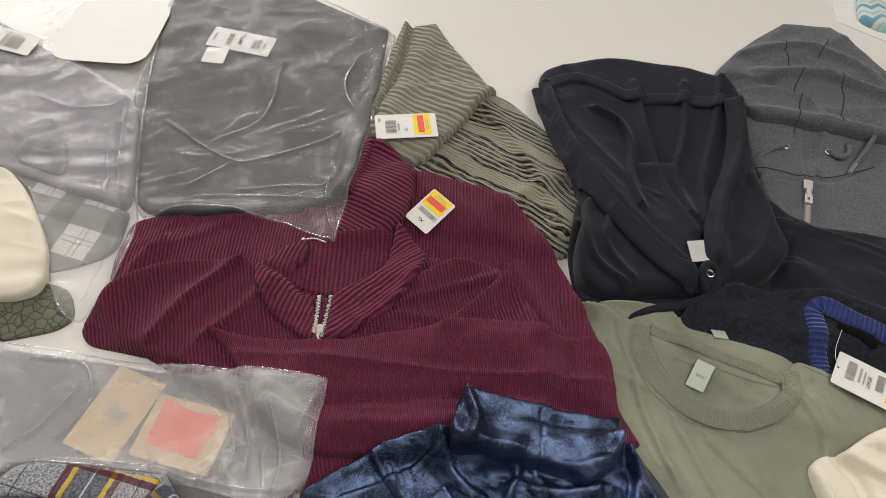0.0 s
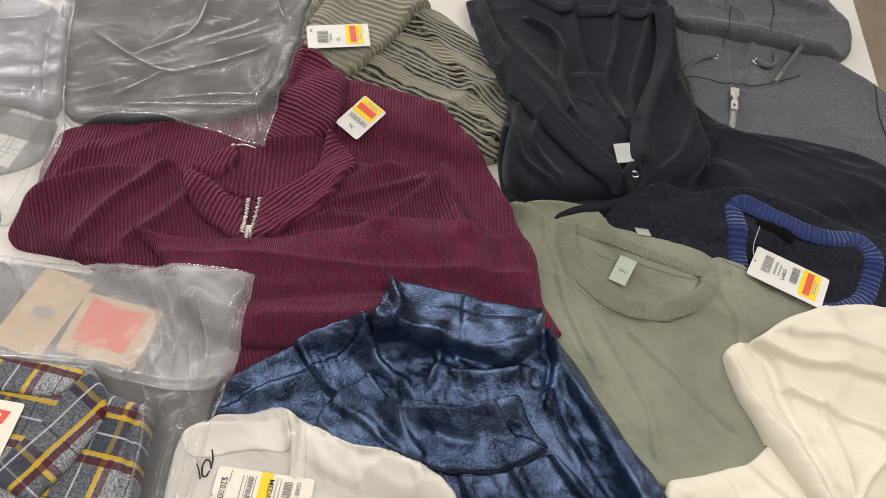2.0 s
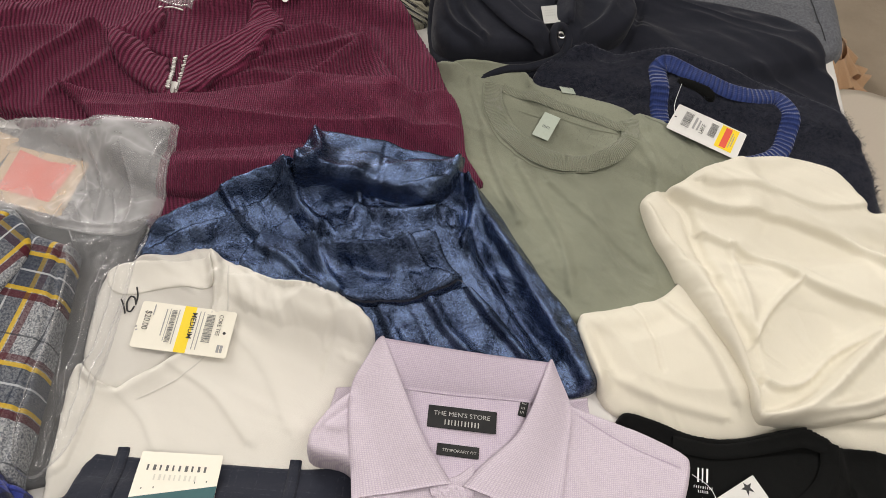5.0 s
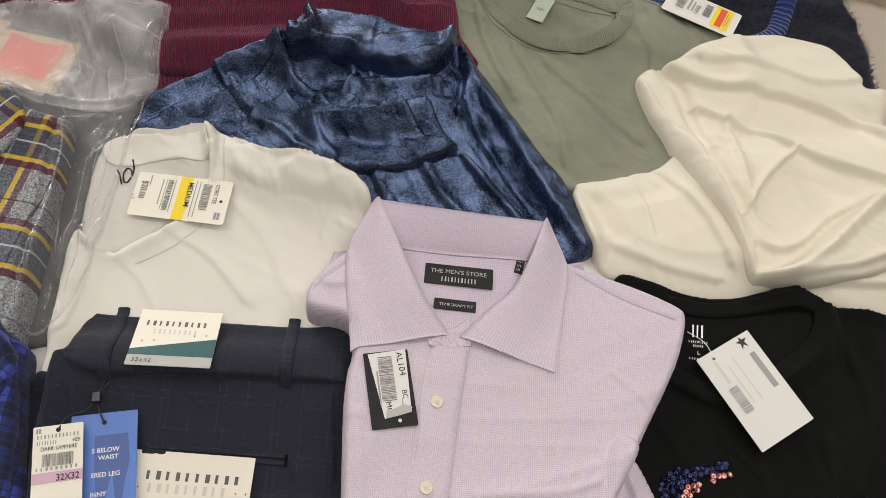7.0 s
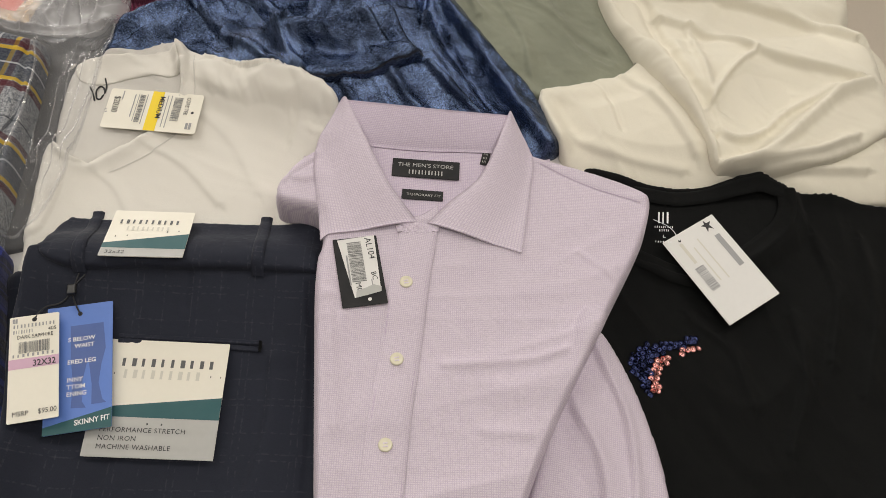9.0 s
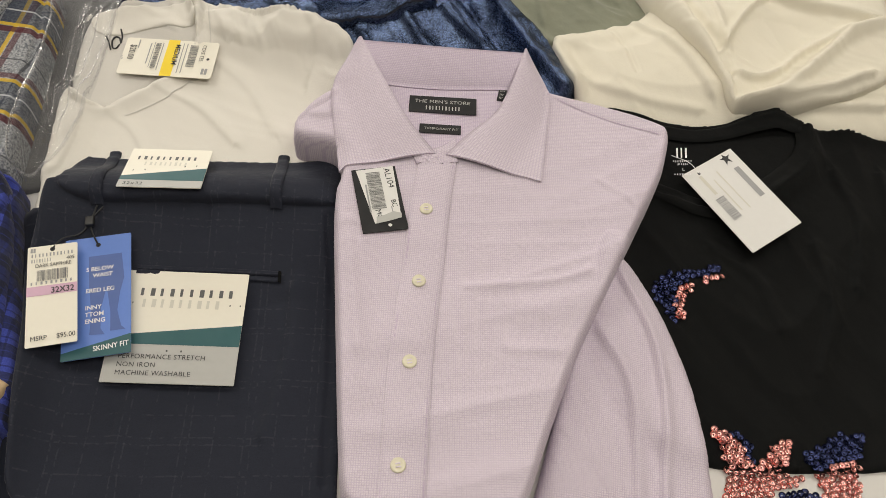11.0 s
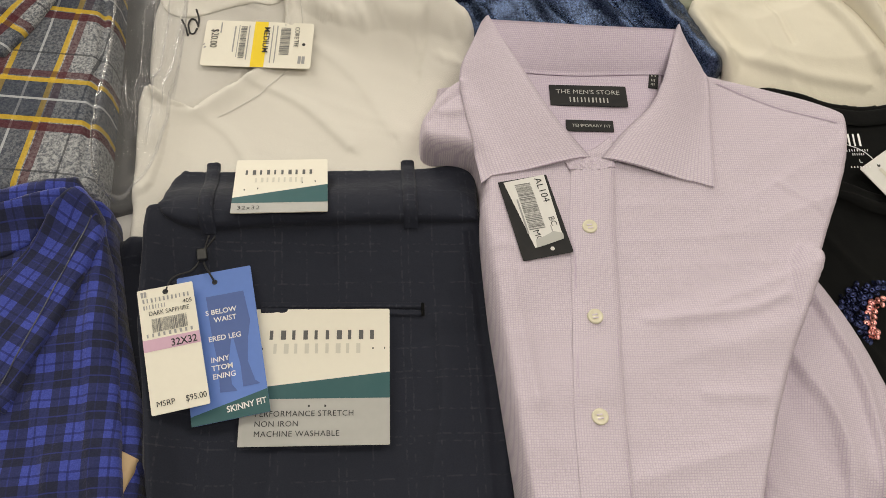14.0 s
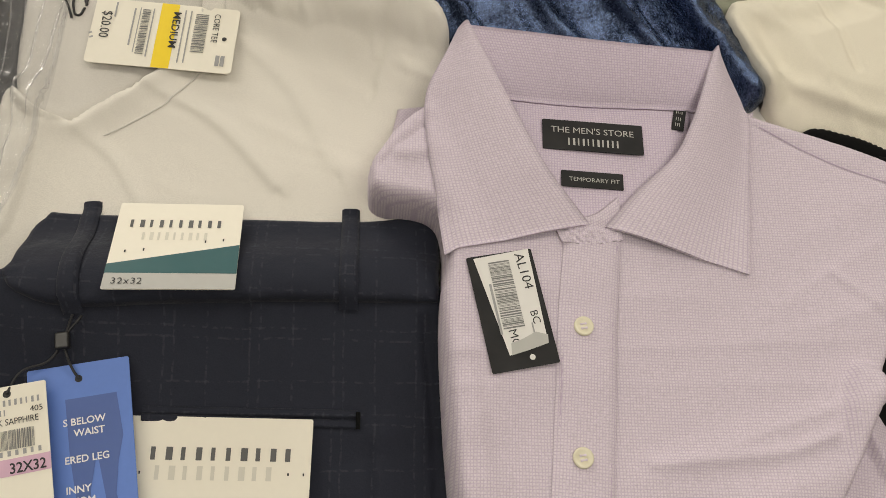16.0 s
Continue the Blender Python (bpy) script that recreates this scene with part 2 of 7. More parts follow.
# ---- materials ----
class Nodes:
    def __init__(self, name):
        self.m = bpy.data.materials.new(name)
        self.m.use_nodes = True
        self.t = self.m.node_tree
        self.b = self.t.nodes["Principled BSDF"]
        self.uv = self.t.nodes.new("ShaderNodeUVMap").outputs[0]
        s = self.t.nodes.new("ShaderNodeSeparateXYZ")
        self.t.links.new(self.uv, s.inputs[0])
        self.u, self.v = s.outputs[0], s.outputs[1]
        self.pos = self.t.nodes.new("ShaderNodeTexCoord").outputs["Object"]

    def put(self, socket, value):
        if hasattr(value, "links"):
            self.t.links.new(value, socket)
        elif isinstance(value, tuple) and len(value) == 3 and socket.type == "RGBA":
            socket.default_value = (*value, 1)
        else:
            socket.default_value = value

    def math(self, op, a, b=0.0, c=0.0):
        n = self.t.nodes.new("ShaderNodeMath")
        n.operation = op
        for s, v in zip(n.inputs, (a, b, c)):
            self.put(s, v)
        return n.outputs[0]

    def mix(self, f, a, b, how="MIX"):
        n = self.t.nodes.new("ShaderNodeMix")
        n.data_type, n.blend_type = "RGBA", how
        self.put(n.inputs["Factor"], f)
        self.put(n.inputs[6], a)
        self.put(n.inputs[7], b)
        return n.outputs[2]

    def noise(self, scale, detail=3, rough=0.55, vec=None, distort=0.0):
        n = self.t.nodes.new("ShaderNodeTexNoise")
        self.put(n.inputs["Vector"], vec or self.pos)
        n.inputs["Scale"].default_value, n.inputs["Detail"].default_value = scale, detail
        n.inputs["Roughness"].default_value, n.inputs["Distortion"].default_value = rough, distort
        return n.outputs[0]

    def span(self, v, a, b, c=0.0, d=1.0):
        n = self.t.nodes.new("ShaderNodeMapRange")
        for s, k in zip(n.inputs, (v, a, b, c, d)):
            self.put(s, k)
        return n.outputs[0]

    def bump(self, height, strength, distance, under=None):
        n = self.t.nodes.new("ShaderNodeBump")
        n.inputs["Strength"].default_value, n.inputs["Distance"].default_value = strength, distance
        self.put(n.inputs["Height"], height)
        if under:
            self.put(n.inputs["Normal"], under)
        return n.outputs[0]

    def set(self, **kw):
        for k, v in kw.items():
            self.put(self.b.inputs[k.replace("_", " ")], v)
        return self.m

    def wave(self, x, period):
        return self.math("MULTIPLY_ADD", self.math("SINE", self.math("MULTIPLY", x, 2 * math.pi / period)), 0.5, 0.5)

    def band(self, x, period, start, width):
        """1 inside a stripe of a repeat."""
        f = self.math("FRACT", self.math("DIVIDE", self.math("ADD", x, 10 * period - start), period))
        return self.math("LESS_THAN", f, width / period)


def cloth(name, col, rough=0.85, sheen=0.25, grain=900, blotch=0.18, rel=0.25, heather=None, rib=None, pattern=None, tint=None, wrinkle=0.35, crepe=0.3, groove=0.35):
    """A woven or knitted cloth. rib: (period, depth, along v?). groove: strength of the shade painted between ribs."""
    k = Nodes(name)
    base = pattern(k) if pattern else col
    fine, broad = k.noise(grain, 2), k.noise(9, 4)
    if heather:
        base = k.mix(k.span(k.noise(heather[1], 3, 0.7), 0.38, 0.62), base, heather[0])
    base = k.mix(k.span(broad, 0.3, 0.7, 0, blotch), base, k.mix(1.0, base, (0.55, 0.55, 0.55), "MULTIPLY"))
    base = k.mix(k.span(fine, 0.3, 0.7, 0, 0.45), base, k.mix(1.0, base, (0.6, 0.6, 0.6), "MULTIPLY"))
    n = k.bump(fine, rel, 0.001)
    n = k.bump(k.noise(60, 4, 0.6), crepe, 0.004, n)
    n = k.bump(k.noise(22, 2, 0.5, distort=0.25), wrinkle, 0.012, n)
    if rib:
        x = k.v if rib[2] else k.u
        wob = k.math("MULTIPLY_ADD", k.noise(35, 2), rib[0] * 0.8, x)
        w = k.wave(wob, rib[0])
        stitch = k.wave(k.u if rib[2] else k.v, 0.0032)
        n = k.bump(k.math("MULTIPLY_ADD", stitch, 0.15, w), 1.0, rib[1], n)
        # hollows between ribs: shade mixed into the base colour, on top of the bump
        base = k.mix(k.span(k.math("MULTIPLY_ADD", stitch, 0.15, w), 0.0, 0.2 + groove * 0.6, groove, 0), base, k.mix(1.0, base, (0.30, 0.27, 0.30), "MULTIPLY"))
    k.set(Base_Color=base, Roughness=rough, Normal=n, Sheen_Weight=sheen, Sheen_Roughness=0.4)
    k.b.inputs["Sheen Tint"].default_value = (*(tint or (1, 1, 1)), 1)
    k.b.inputs["Specular IOR Level"].default_value = 0.2
    return k.m


def plain(name, col, rough=0.6, metal=0.0, grain=0.1, rel=0.1, scale=200):
    k = Nodes(name)
    f = k.noise(scale, 3)
    base = k.mix(k.span(f, 0.3, 0.7, 0, grain * 2), col, tuple(c * 0.7 for c in col))
    return k.set(Base_Color=base, Roughness=k.span(k.noise(30, 3), 0.3, 0.7, rough * 0.85, min(1, rough * 1.12)), Metallic=metal, Normal=k.bump(f, rel, 0.001))

TEX, TEY = Vector((0.981, -0.195, 0)), Vector((0.195, 0.981, 0))
TABLE_TURN = -11.25


def check(k, a, b, period, u=None, v=None):
    """A small two-colour check."""
    w = k.math("MAXIMUM", k.wave(u or k.u, period), k.wave(v or k.v, period))
    return k.mix(k.span(w, 0.55, 0.95), a, b)


def plaid(k, ground, period, wide, narrow):
    """A tartan: wide and narrow bands of (colour, start, width) both ways, mixed where they cross."""
    colour = ground
    for axis in (k.u, k.v):
        for col, start, width, strength in wide + narrow:
            colour = k.mix(k.math("MULTIPLY", k.band(axis, period, start, width), strength), colour, col)
    return colour


M_TABLE = plain("white_laminate", (0.66, 0.64, 0.61), 0.42, grain=0.03, rel=0.03)
M_METAL = plain("silver_metal", (0.72, 0.70, 0.68), 0.28, 1.0, 0.05)
M_DARKMETAL = plain("dark_metal", (0.05, 0.05, 0.05), 0.4, 0.6)
M_CARPET = cloth("beige_carpet", (0.40, 0.33, 0.25), 0.95, 0.2, 350, 0.4, 0.6)
M_WALL = plain("wall_paint", (0.45, 0.425, 0.385), 0.8, grain=0.04, rel=0.15, scale=90)
M_CEIL = plain("ceiling_paint", (0.8, 0.79, 0.77), 0.85, grain=0.04, rel=0.3, scale=120)
# high groove values: painted shade deepens the hollows of the maroon knit
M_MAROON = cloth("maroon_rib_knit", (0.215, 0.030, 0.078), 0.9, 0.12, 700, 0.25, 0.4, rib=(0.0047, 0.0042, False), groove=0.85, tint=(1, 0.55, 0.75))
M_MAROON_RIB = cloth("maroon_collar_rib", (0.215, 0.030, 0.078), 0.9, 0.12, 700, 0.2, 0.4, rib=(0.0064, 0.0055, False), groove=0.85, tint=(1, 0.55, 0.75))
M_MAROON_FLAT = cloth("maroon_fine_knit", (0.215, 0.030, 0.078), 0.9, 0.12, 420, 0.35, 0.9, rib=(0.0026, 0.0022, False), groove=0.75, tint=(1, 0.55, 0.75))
# sage collar ribs carry faint painted shade in their hollows, by the default groove
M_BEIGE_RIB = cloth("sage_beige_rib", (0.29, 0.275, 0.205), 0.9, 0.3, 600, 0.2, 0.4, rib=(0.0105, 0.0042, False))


def stripes(k):
    x = k.math("MULTIPLY_ADD", k.noise(10, 2), 0.05, k.v)
    a = k.span(k.noise(60, 3, 0.7), 0.3, 0.5, 0.25, 1.0)
    f = k.math("FRACT", k.math("DIVIDE", k.math("ADD", x, 5.0), 0.075))
    wide = k.math("LESS_THAN", f, 0.76)
    line = k.math("GREATER_THAN", k.wave(x, 0.0095), 0.42)
    dark = k.math("MULTIPLY", k.math("MULTIPLY", wide, line), a)
    return k.mix(dark, (0.30, 0.285, 0.215), (0.012, 0.0115, 0.0115))


M_BEIGE_STRIPE = cloth("striped_marl_knit", None, 0.9, 0.3, 500, 0.2, 0.6, pattern=stripes, rib=(0.0046, 0.0014, True))
M_BLACK = cloth("black_fleece", (0.0155, 0.017, 0.0255), 0.92, 0.10, 800, 0.3, 0.3, wrinkle=0.3)
M_GREY = cloth("charcoal_marl_fleece", (0.084, 0.088, 0.102), 0.92, 0.15, 900, 0.25, 0.5, heather=((0.145, 0.15, 0.166), 340))
M_GREEN = cloth("washed_sage_jersey", (0.28, 0.292, 0.222), 0.9, 0.15, 900, 0.6, 0.25, wrinkle=0.6)
M_GREEN_RIB = cloth("sage_neck_rib", (0.27, 0.282, 0.212), 0.9, 0.2, 900, 0.4, 0.3, rib=(0.0022, 0.0007, False))
M_SAGESEAM = plain("sage_thread", (0.17, 0.178, 0.13), 0.9)
M_NAVYFUZZ = cloth("navy_eyelash_knit", (0.011, 0.013, 0.023), 0.95, 0.25, 260, 0.5, 1.0, heather=((0.03, 0.033, 0.05), 150))
# blue neck rib: its dark gaps are shade put in by colour
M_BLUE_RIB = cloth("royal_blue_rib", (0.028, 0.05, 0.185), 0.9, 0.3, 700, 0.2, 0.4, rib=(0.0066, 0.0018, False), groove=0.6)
M_CREAM = cloth("cream_jersey", (0.77, 0.725, 0.61), 0.88, 0.1, 1400, 0.06, 0.08, wrinkle=0.12, crepe=0.10)
M_WHITE = cloth("white_jersey", (0.77, 0.74, 0.675), 0.88, 0.1, 1400, 0.05, 0.06, wrinkle=0.10, crepe=0.06)
# darker copy of the white jersey: shade inside the neck put into the colour
M_WHITE_IN = cloth("white_jersey_shaded", (0.66, 0.635, 0.59), 0.88, 0.1, 1400, 0.05, 0.06, wrinkle=0.10, crepe=0.06)
M_LILAC = cloth("lilac_micro_check", None, 0.85, 0.1, 900, 0.06, 0.15, wrinkle=0.14, pattern=lambda k: check(k, (0.70, 0.63, 0.685), (0.58, 0.495, 0.605), 0.0019))
# same lilac check, toned down: collar-inside shade is in the colours
M_LILAC_IN = cloth("lilac_micro_check_shaded", None, 0.85, 0.1, 900, 0.06, 0.15, wrinkle=0.14, pattern=lambda k: check(k, (0.67, 0.59, 0.665), (0.55, 0.46, 0.59), 0.0019))
M_BLACKTEE = cloth("black_cotton_jersey", (0.0032, 0.0036, 0.0036), 0.9, 0.03, 900, 0.3, 0.25, wrinkle=0.3)


def suiting(k):
    wob = k.math("MULTIPLY_ADD", k.noise(22, 2), 0.004, k.u)
    wov = k.math("MULTIPLY_ADD", k.noise(22, 2), 0.004, k.v)
    c = (0.0205, 0.0235, 0.0365)
    dash = k.span(k.noise(240, 2), 0.46, 0.58)
    for ax in (wob, wov):
        for start in (0.0, 0.006, 0.026):
            c = k.mix(k.math("MULTIPLY", k.math("MULTIPLY", k.band(ax, 0.052, start, 0.0013), dash), 0.25), c, (0.075, 0.08, 0.10))
    return c


M_SUIT = cloth("navy_windowpane_suiting", None, 0.8, 0.12, 1100, 0.2, 0.2, pattern=suiting)
GREYBLUE, MUST, WINE = (0.13, 0.14, 0.165), (0.66, 0.44, 0.03), (0.085, 0.012, 0.02)
M_GPLAID = cloth("grey_yellow_flannel", None, 0.92, 0.2, 500, 0.2, 0.5, pattern=lambda k: plaid(
    k, k.mix(k.span(k.noise(420, 3, 0.7), 0.4, 0.6), GREYBLUE, (0.44, 0.45, 0.46)), 0.125, [((0.025, 0.035, 0.06), 0.038, 0.044, 0.62)],
    [(WINE, 0.028, 0.008, 0.85), (MUST, 0.037, 0.0048, 0.8), (MUST, 0.079, 0.0048, 0.8), (WINE, 0.085, 0.007, 0.7), ((0.55, 0.57, 0.6), 0.060, 0.0022, 0.75), ((0.03, 0.035, 0.045), 0.112, 0.0018, 0.7)]))
M_BPLAID = cloth("cobalt_black_plaid", None, 0.9, 0.25, 520, 0.3, 0.5, pattern=lambda k: plaid(
    k, k.mix(k.span(k.noise(900, 2), 0.35, 0.65), (0.05, 0.072, 0.36), (0.075, 0.10, 0.46)), 0.0275, [((0.022, 0.024, 0.034), 0.0, 0.0135, 0.72)],
    [((0.012, 0.014, 0.05), 0.0185, 0.0016, 0.5), ((0.05, 0.07, 0.36), 0.0056, 0.0010, 0.4)]))
M_WPLAID = cloth("white_grey_flannel", None, 0.92, 0.25, 500, 0.1, 0.5, pattern=lambda k: plaid(
    k, (0.62, 0.61, 0.585), 0.085, [((0.13, 0.13, 0.127), 0.0, 0.036, 0.75)], [((0.2, 0.2, 0.21), 0.058, 0.0018, 0.6), ((0.2, 0.2, 0.21), 0.066, 0.0018, 0.6)]))
M_PALEGREY = cloth("pale_lavender_fleece", (0.235, 0.225, 0.26), 0.92, 0.2, 500, 0.3, 0.5)
M_MIDGREY = cloth("mid_grey_jersey", (0.14, 0.14, 0.142), 0.92, 0.2, 900, 0.2, 0.3)
M_SLATE = cloth("slate_jersey", (0.055, 0.056, 0.060), 0.9, 0.1, 650, 0.12, 0.04, wrinkle=0.12, crepe=0.04)
M_CROC = Nodes("olive_croc_print")
_v = M_CROC.t.nodes.new("ShaderNodeTexVoronoi")
_v.feature = "DISTANCE_TO_EDGE"
_v.inputs["Scale"].default_value = 85
M_CROC.put(_v.inputs["Vector"], M_CROC.pos)
M_CROC = M_CROC.set(Base_Color=M_CROC.mix(M_CROC.span(_v.outputs[0], 0.02, 0.09), (0.025, 0.028, 0.018), (0.10, 0.105, 0.065)), Roughness=0.6,
                    Normal=M_CROC.bump(_v.outputs[0], 0.6, 0.003))


def velvet():
    k = Nodes("navy_crushed_velvet")
    crush = k.noise(30, 2, 0.5, distort=0.4)
    fleck = k.math("MULTIPLY_ADD", crush, 0.45, k.math("MULTIPLY", k.noise(460, 3, 0.75), 0.55))
    base = k.mix(k.span(fleck, 0.42, 0.58), (0.022, 0.033, 0.066), (0.125, 0.176, 0.305))
    n = k.bump(k.noise(600, 3, 0.7), 0.55, 0.0016)
    n = k.bump(crush, 0.9, 0.007, n)
    n = k.bump(k.noise(110, 2, 0.5, distort=0.4), 0.35, 0.002, n)
    k.set(Base_Color=base, Metallic=0.9, Roughness=0.22, Normal=n, Sheen_Weight=0.06, Sheen_Roughness=0.3)
    k.b.inputs["Sheen Tint"].default_value = (0.30, 0.45, 0.85, 1)
    return k.m


M_VELVET = velvet()


def film(name, milk, gloss, scale=26, crinkle=0.4):
    """Thin clear plastic: mostly see-through, a little milky, with sharp glints."""
    k = Nodes(name)
    t = k.t
    def ridge(size, sharp):
        f = k.math("ABSOLUTE", k.math("MULTIPLY_ADD", k.noise(size, 2, 0.45, distort=0.7), 2.0, -1.0))
        return k.math("POWER", k.math("SUBTRACT", 1.0, f), sharp)
    creased = k.math("MULTIPLY", ridge(scale, 14), k.span(k.noise(8, 2), 0.40, 0.62))
    n = k.bump(k.noise(scale, 2, 0.5, distort=0.6), crinkle, 0.007)
    n = k.bump(k.math("MULTIPLY_ADD", ridge(scale * 2.7, 8), 0.4, creased), 0.55, 0.0022, n)
    clear = t.nodes.new("ShaderNodeBsdfTransparent")
    clear.inputs[0].default_value = (0.9, 0.9, 0.905, 1)
    haze = t.nodes.new("ShaderNodeBsdfDiffuse")
    haze.inputs[0].default_value = (0.8, 0.79, 0.8, 1)
    shine = t.nodes.new("ShaderNodeBsdfGlossy")
    shine.inputs["Roughness"].default_value = 0.16
    t.links.new(n, shine.inputs["Normal"])
    a, b = t.nodes.new("ShaderNodeMixShader"), t.nodes.new("ShaderNodeMixShader")
    k.put(a.inputs[0], k.math("MULTIPLY_ADD", creased, 0.16, k.span(k.noise(11, 4, 0.65), 0.3, 0.75, milk * 0.6, milk * 1.25)))
    t.links.new(clear.outputs[0], a.inputs[1])
    t.links.new(haze.outputs[0], a.inputs[2])
    fr = t.nodes.new("ShaderNodeFresnel")
    fr.inputs["IOR"].default_value = 1.45
    t.links.new(n, fr.inputs["Normal"])
    k.put(b.inputs[0], k.math("MULTIPLY", fr.outputs[0], gloss))
    t.links.new(a.outputs[0], b.inputs[1])
    t.links.new(shine.outputs[0], b.inputs[2])
    t.links.new(b.outputs[0], t.nodes["Material Output"].inputs[0])
    return k.m


M_FILM = film("clear_poly_film", 0.12, 0.32, 15, 0.2)
M_FILM_MILKY = film("frosted_poly_film", 0.2, 0.5, 18, 0.4)
M_PAPER = plain("white_card", (0.70, 0.69, 0.665), 0.6, grain=0.03, rel=0.05)
M_IVORY = plain("ivory_card", (0.80, 0.765, 0.66), 0.6, grain=0.03, rel=0.05)
M_KRAFT = plain("kraft_card", (0.50, 0.36, 0.21), 0.75, grain=0.12, rel=0.1)
M_RED = plain("red_print", (0.72, 0.10, 0.06), 0.6, grain=0.05)
M_SALMON = plain("salmon_print", (0.62, 0.13, 0.08), 0.7, grain=0.1)
M_YELLOW = plain("yellow_print", (0.85, 0.62, 0.02), 0.6, grain=0.03)
M_INK = plain("black_print", (0.02, 0.02, 0.022), 0.6, grain=0.05)
M_SOFTINK = plain("soft_black_print", (0.10, 0.10, 0.10), 0.6, grain=0.05)
M_GREYINK = plain("grey_print", (0.32, 0.32, 0.32), 0.6, grain=0.05)
M_PALEINK = plain("pale_gold_print", (0.62, 0.60, 0.52), 0.6, grain=0.05)
M_PINK = plain("pink_print", (0.62, 0.40, 0.52), 0.6, grain=0.03)
M_TEAL = plain("teal_print", (0.025, 0.10, 0.11), 0.6, grain=0.05)
M_BLUECARD = plain("blue_card", (0.115, 0.22, 0.60), 0.55, grain=0.05)
M_BLUEDARK = plain("dark_blue_print", (0.075, 0.13, 0.36), 0.55, grain=0.05)
M_SILVERCARD = plain("silver_grey_print", (0.44, 0.44, 0.42), 0.6, grain=0.05)
M_BLACKLABEL = plain("black_woven_label", (0.012, 0.012, 0.013), 0.8, grain=0.2)
M_WHITEINK = plain("white_print", (0.8, 0.8, 0.8), 0.6, grain=0.03)
M_BUTTON = plain("pearl_button", (0.72, 0.68, 0.52), 0.25, grain=0.1, rel=0.03)
M_THREAD = plain("thread", (0.7, 0.62, 0.7), 0.9)
M_GREENLABEL = plain("pale_green_label", (0.42, 0.47, 0.40), 0.8, grain=0.1)

# ---- the room ----


def box(bm, x0, y0, z0, x1, y1, z1, bevel=0.0):
    vs = [bm.verts.new((x, y, z)) for x in (x0, x1) for y in (y0, y1) for z in (z0, z1)]
    fs = [bm.faces.new([vs[i] for i in f]) for f in ((0, 1, 3, 2), (4, 6, 7, 5), (0, 4, 5, 1), (2, 3, 7, 6), (0, 2, 6, 4), (1, 5, 7, 3))]
    if bevel:
        es = list({e for f in fs for e in f.edges})
        bmesh.ops.bevel(bm, geom=es, offset=bevel, segments=3, affect="EDGES", profile=0.5)
    return bm


def slab(name, dims, mat, label, kind="structure", category=""):
    bm = box(bmesh.new(), *dims)
    bmesh.ops.recalc_face_normals(bm, faces=bm.faces)
    me = bpy.data.meshes.new(name)
    bm.to_mesh(me)
    bm.free()
    me.materials.append(mat)
    return tagged(new(name, me), label, category or name.split("_")[0], "", kind)


slab("floor", (-2.6, -2.4, -0.1, 2.9, 3.4, 0.0), M_CARPET, "beige low-pile carpet of the sorting room")
slab("ceiling", (-2.6, -2.4, 2.6, 2.9, 3.4, 2.7), M_CEIL, "plain white painted ceiling over the room")
wx0, wx1, wz0, wz1 = ADDED_WINDOW
north = thing("wall_north", "off-white painted wall with an opening for the added window", "wall", "", "structure")
for dims in ((-2.7, 3.4, 0, wx0, 3.5, 2.6), (wx1, 3.4, 0, 3.0, 3.5, 2.6), (wx0, 3.4, 0, wx1, 3.5, wz0), (wx0, 3.4, wz1, wx1, 3.5, 2.6)):
    part("panel", box(bmesh.new(), *dims), M_WALL, north)
# out of view: window frame added to go with the raking lamp
win = thing("added_window_1", "white framed window, unseen, added in the far wall for raking light", "window", "", "structure")
for dims in ((wx0, 3.38, wz0, wx0 + 0.05, 3.48, wz1), (wx1 - 0.05, 3.38, wz0, wx1, 3.48, wz1), (wx0 + 0.05, 3.38, wz1 - 0.05, wx1 - 0.05, 3.48, wz1), (wx0 + 0.05, 3.36, wz0, wx1 - 0.05, 3.48, wz0 + 0.05)):
    part("window_frame", box(bmesh.new(), *dims, 0.004), M_CEIL, win)
slab("wall_south", (-2.7, -2.5, 0, 3.0, -2.4, 2.6), M_WALL, "plain off-white painted wall of the room")
slab("wall_west", (-2.7, -2.4, 0, -2.6, 3.4, 2.6), M_WALL, "plain off-white painted wall of the room")
slab("wall_east", (2.9, -2.4, 0, 3.0, 3.4, 2.6), M_WALL, "plain off-white painted wall of the room")

M_LAMP = bpy.data.materials.new("lamp_diffuser")
M_LAMP.use_nodes = True
M_LAMP.node_tree.nodes["Principled BSDF"].inputs["Emission Color"].default_value = (1, 0.95, 0.88, 1)
M_LAMP.node_tree.nodes["Principled BSDF"].inputs["Emission Strength"].default_value = 1.0
# fixtures with glowing panels, added round the fill lamps
for lx, ly, watts in FILL_LAMPS:
    fixture = thing("added_ceiling_light", "white rectangular ceiling panel light, switched on, unseen and added as fill", "ceiling light", "ceiling lights")
    fixture.location = (lx, ly, 2.56)
    part("frame", box(bmesh.new(), -0.62, -0.32, 0.0, 0.62, 0.32, 0.04, 0.005), M_WALL, fixture)
    part("diffuser", box(bmesh.new(), -0.59, -0.29, -0.012, 0.59, 0.29, -0.002, 0.003), M_LAMP, fixture, "glowing white diffuser")

table = thing("table", "long white laminate table covered with folded clothes", "table")
table.rotation_euler = (0, 0, radians(TABLE_TURN))


def leaning(bm):
    """Follows the slight lean of the table's top."""
    for v in bm.verts:
        if v.co.z > 0.5:
            v.co.z += LEAN * (v.co.x * math.sin(radians(TABLE_TURN)) + v.co.y * math.cos(radians(TABLE_TURN)) - LEVEL_Y)
    return bm


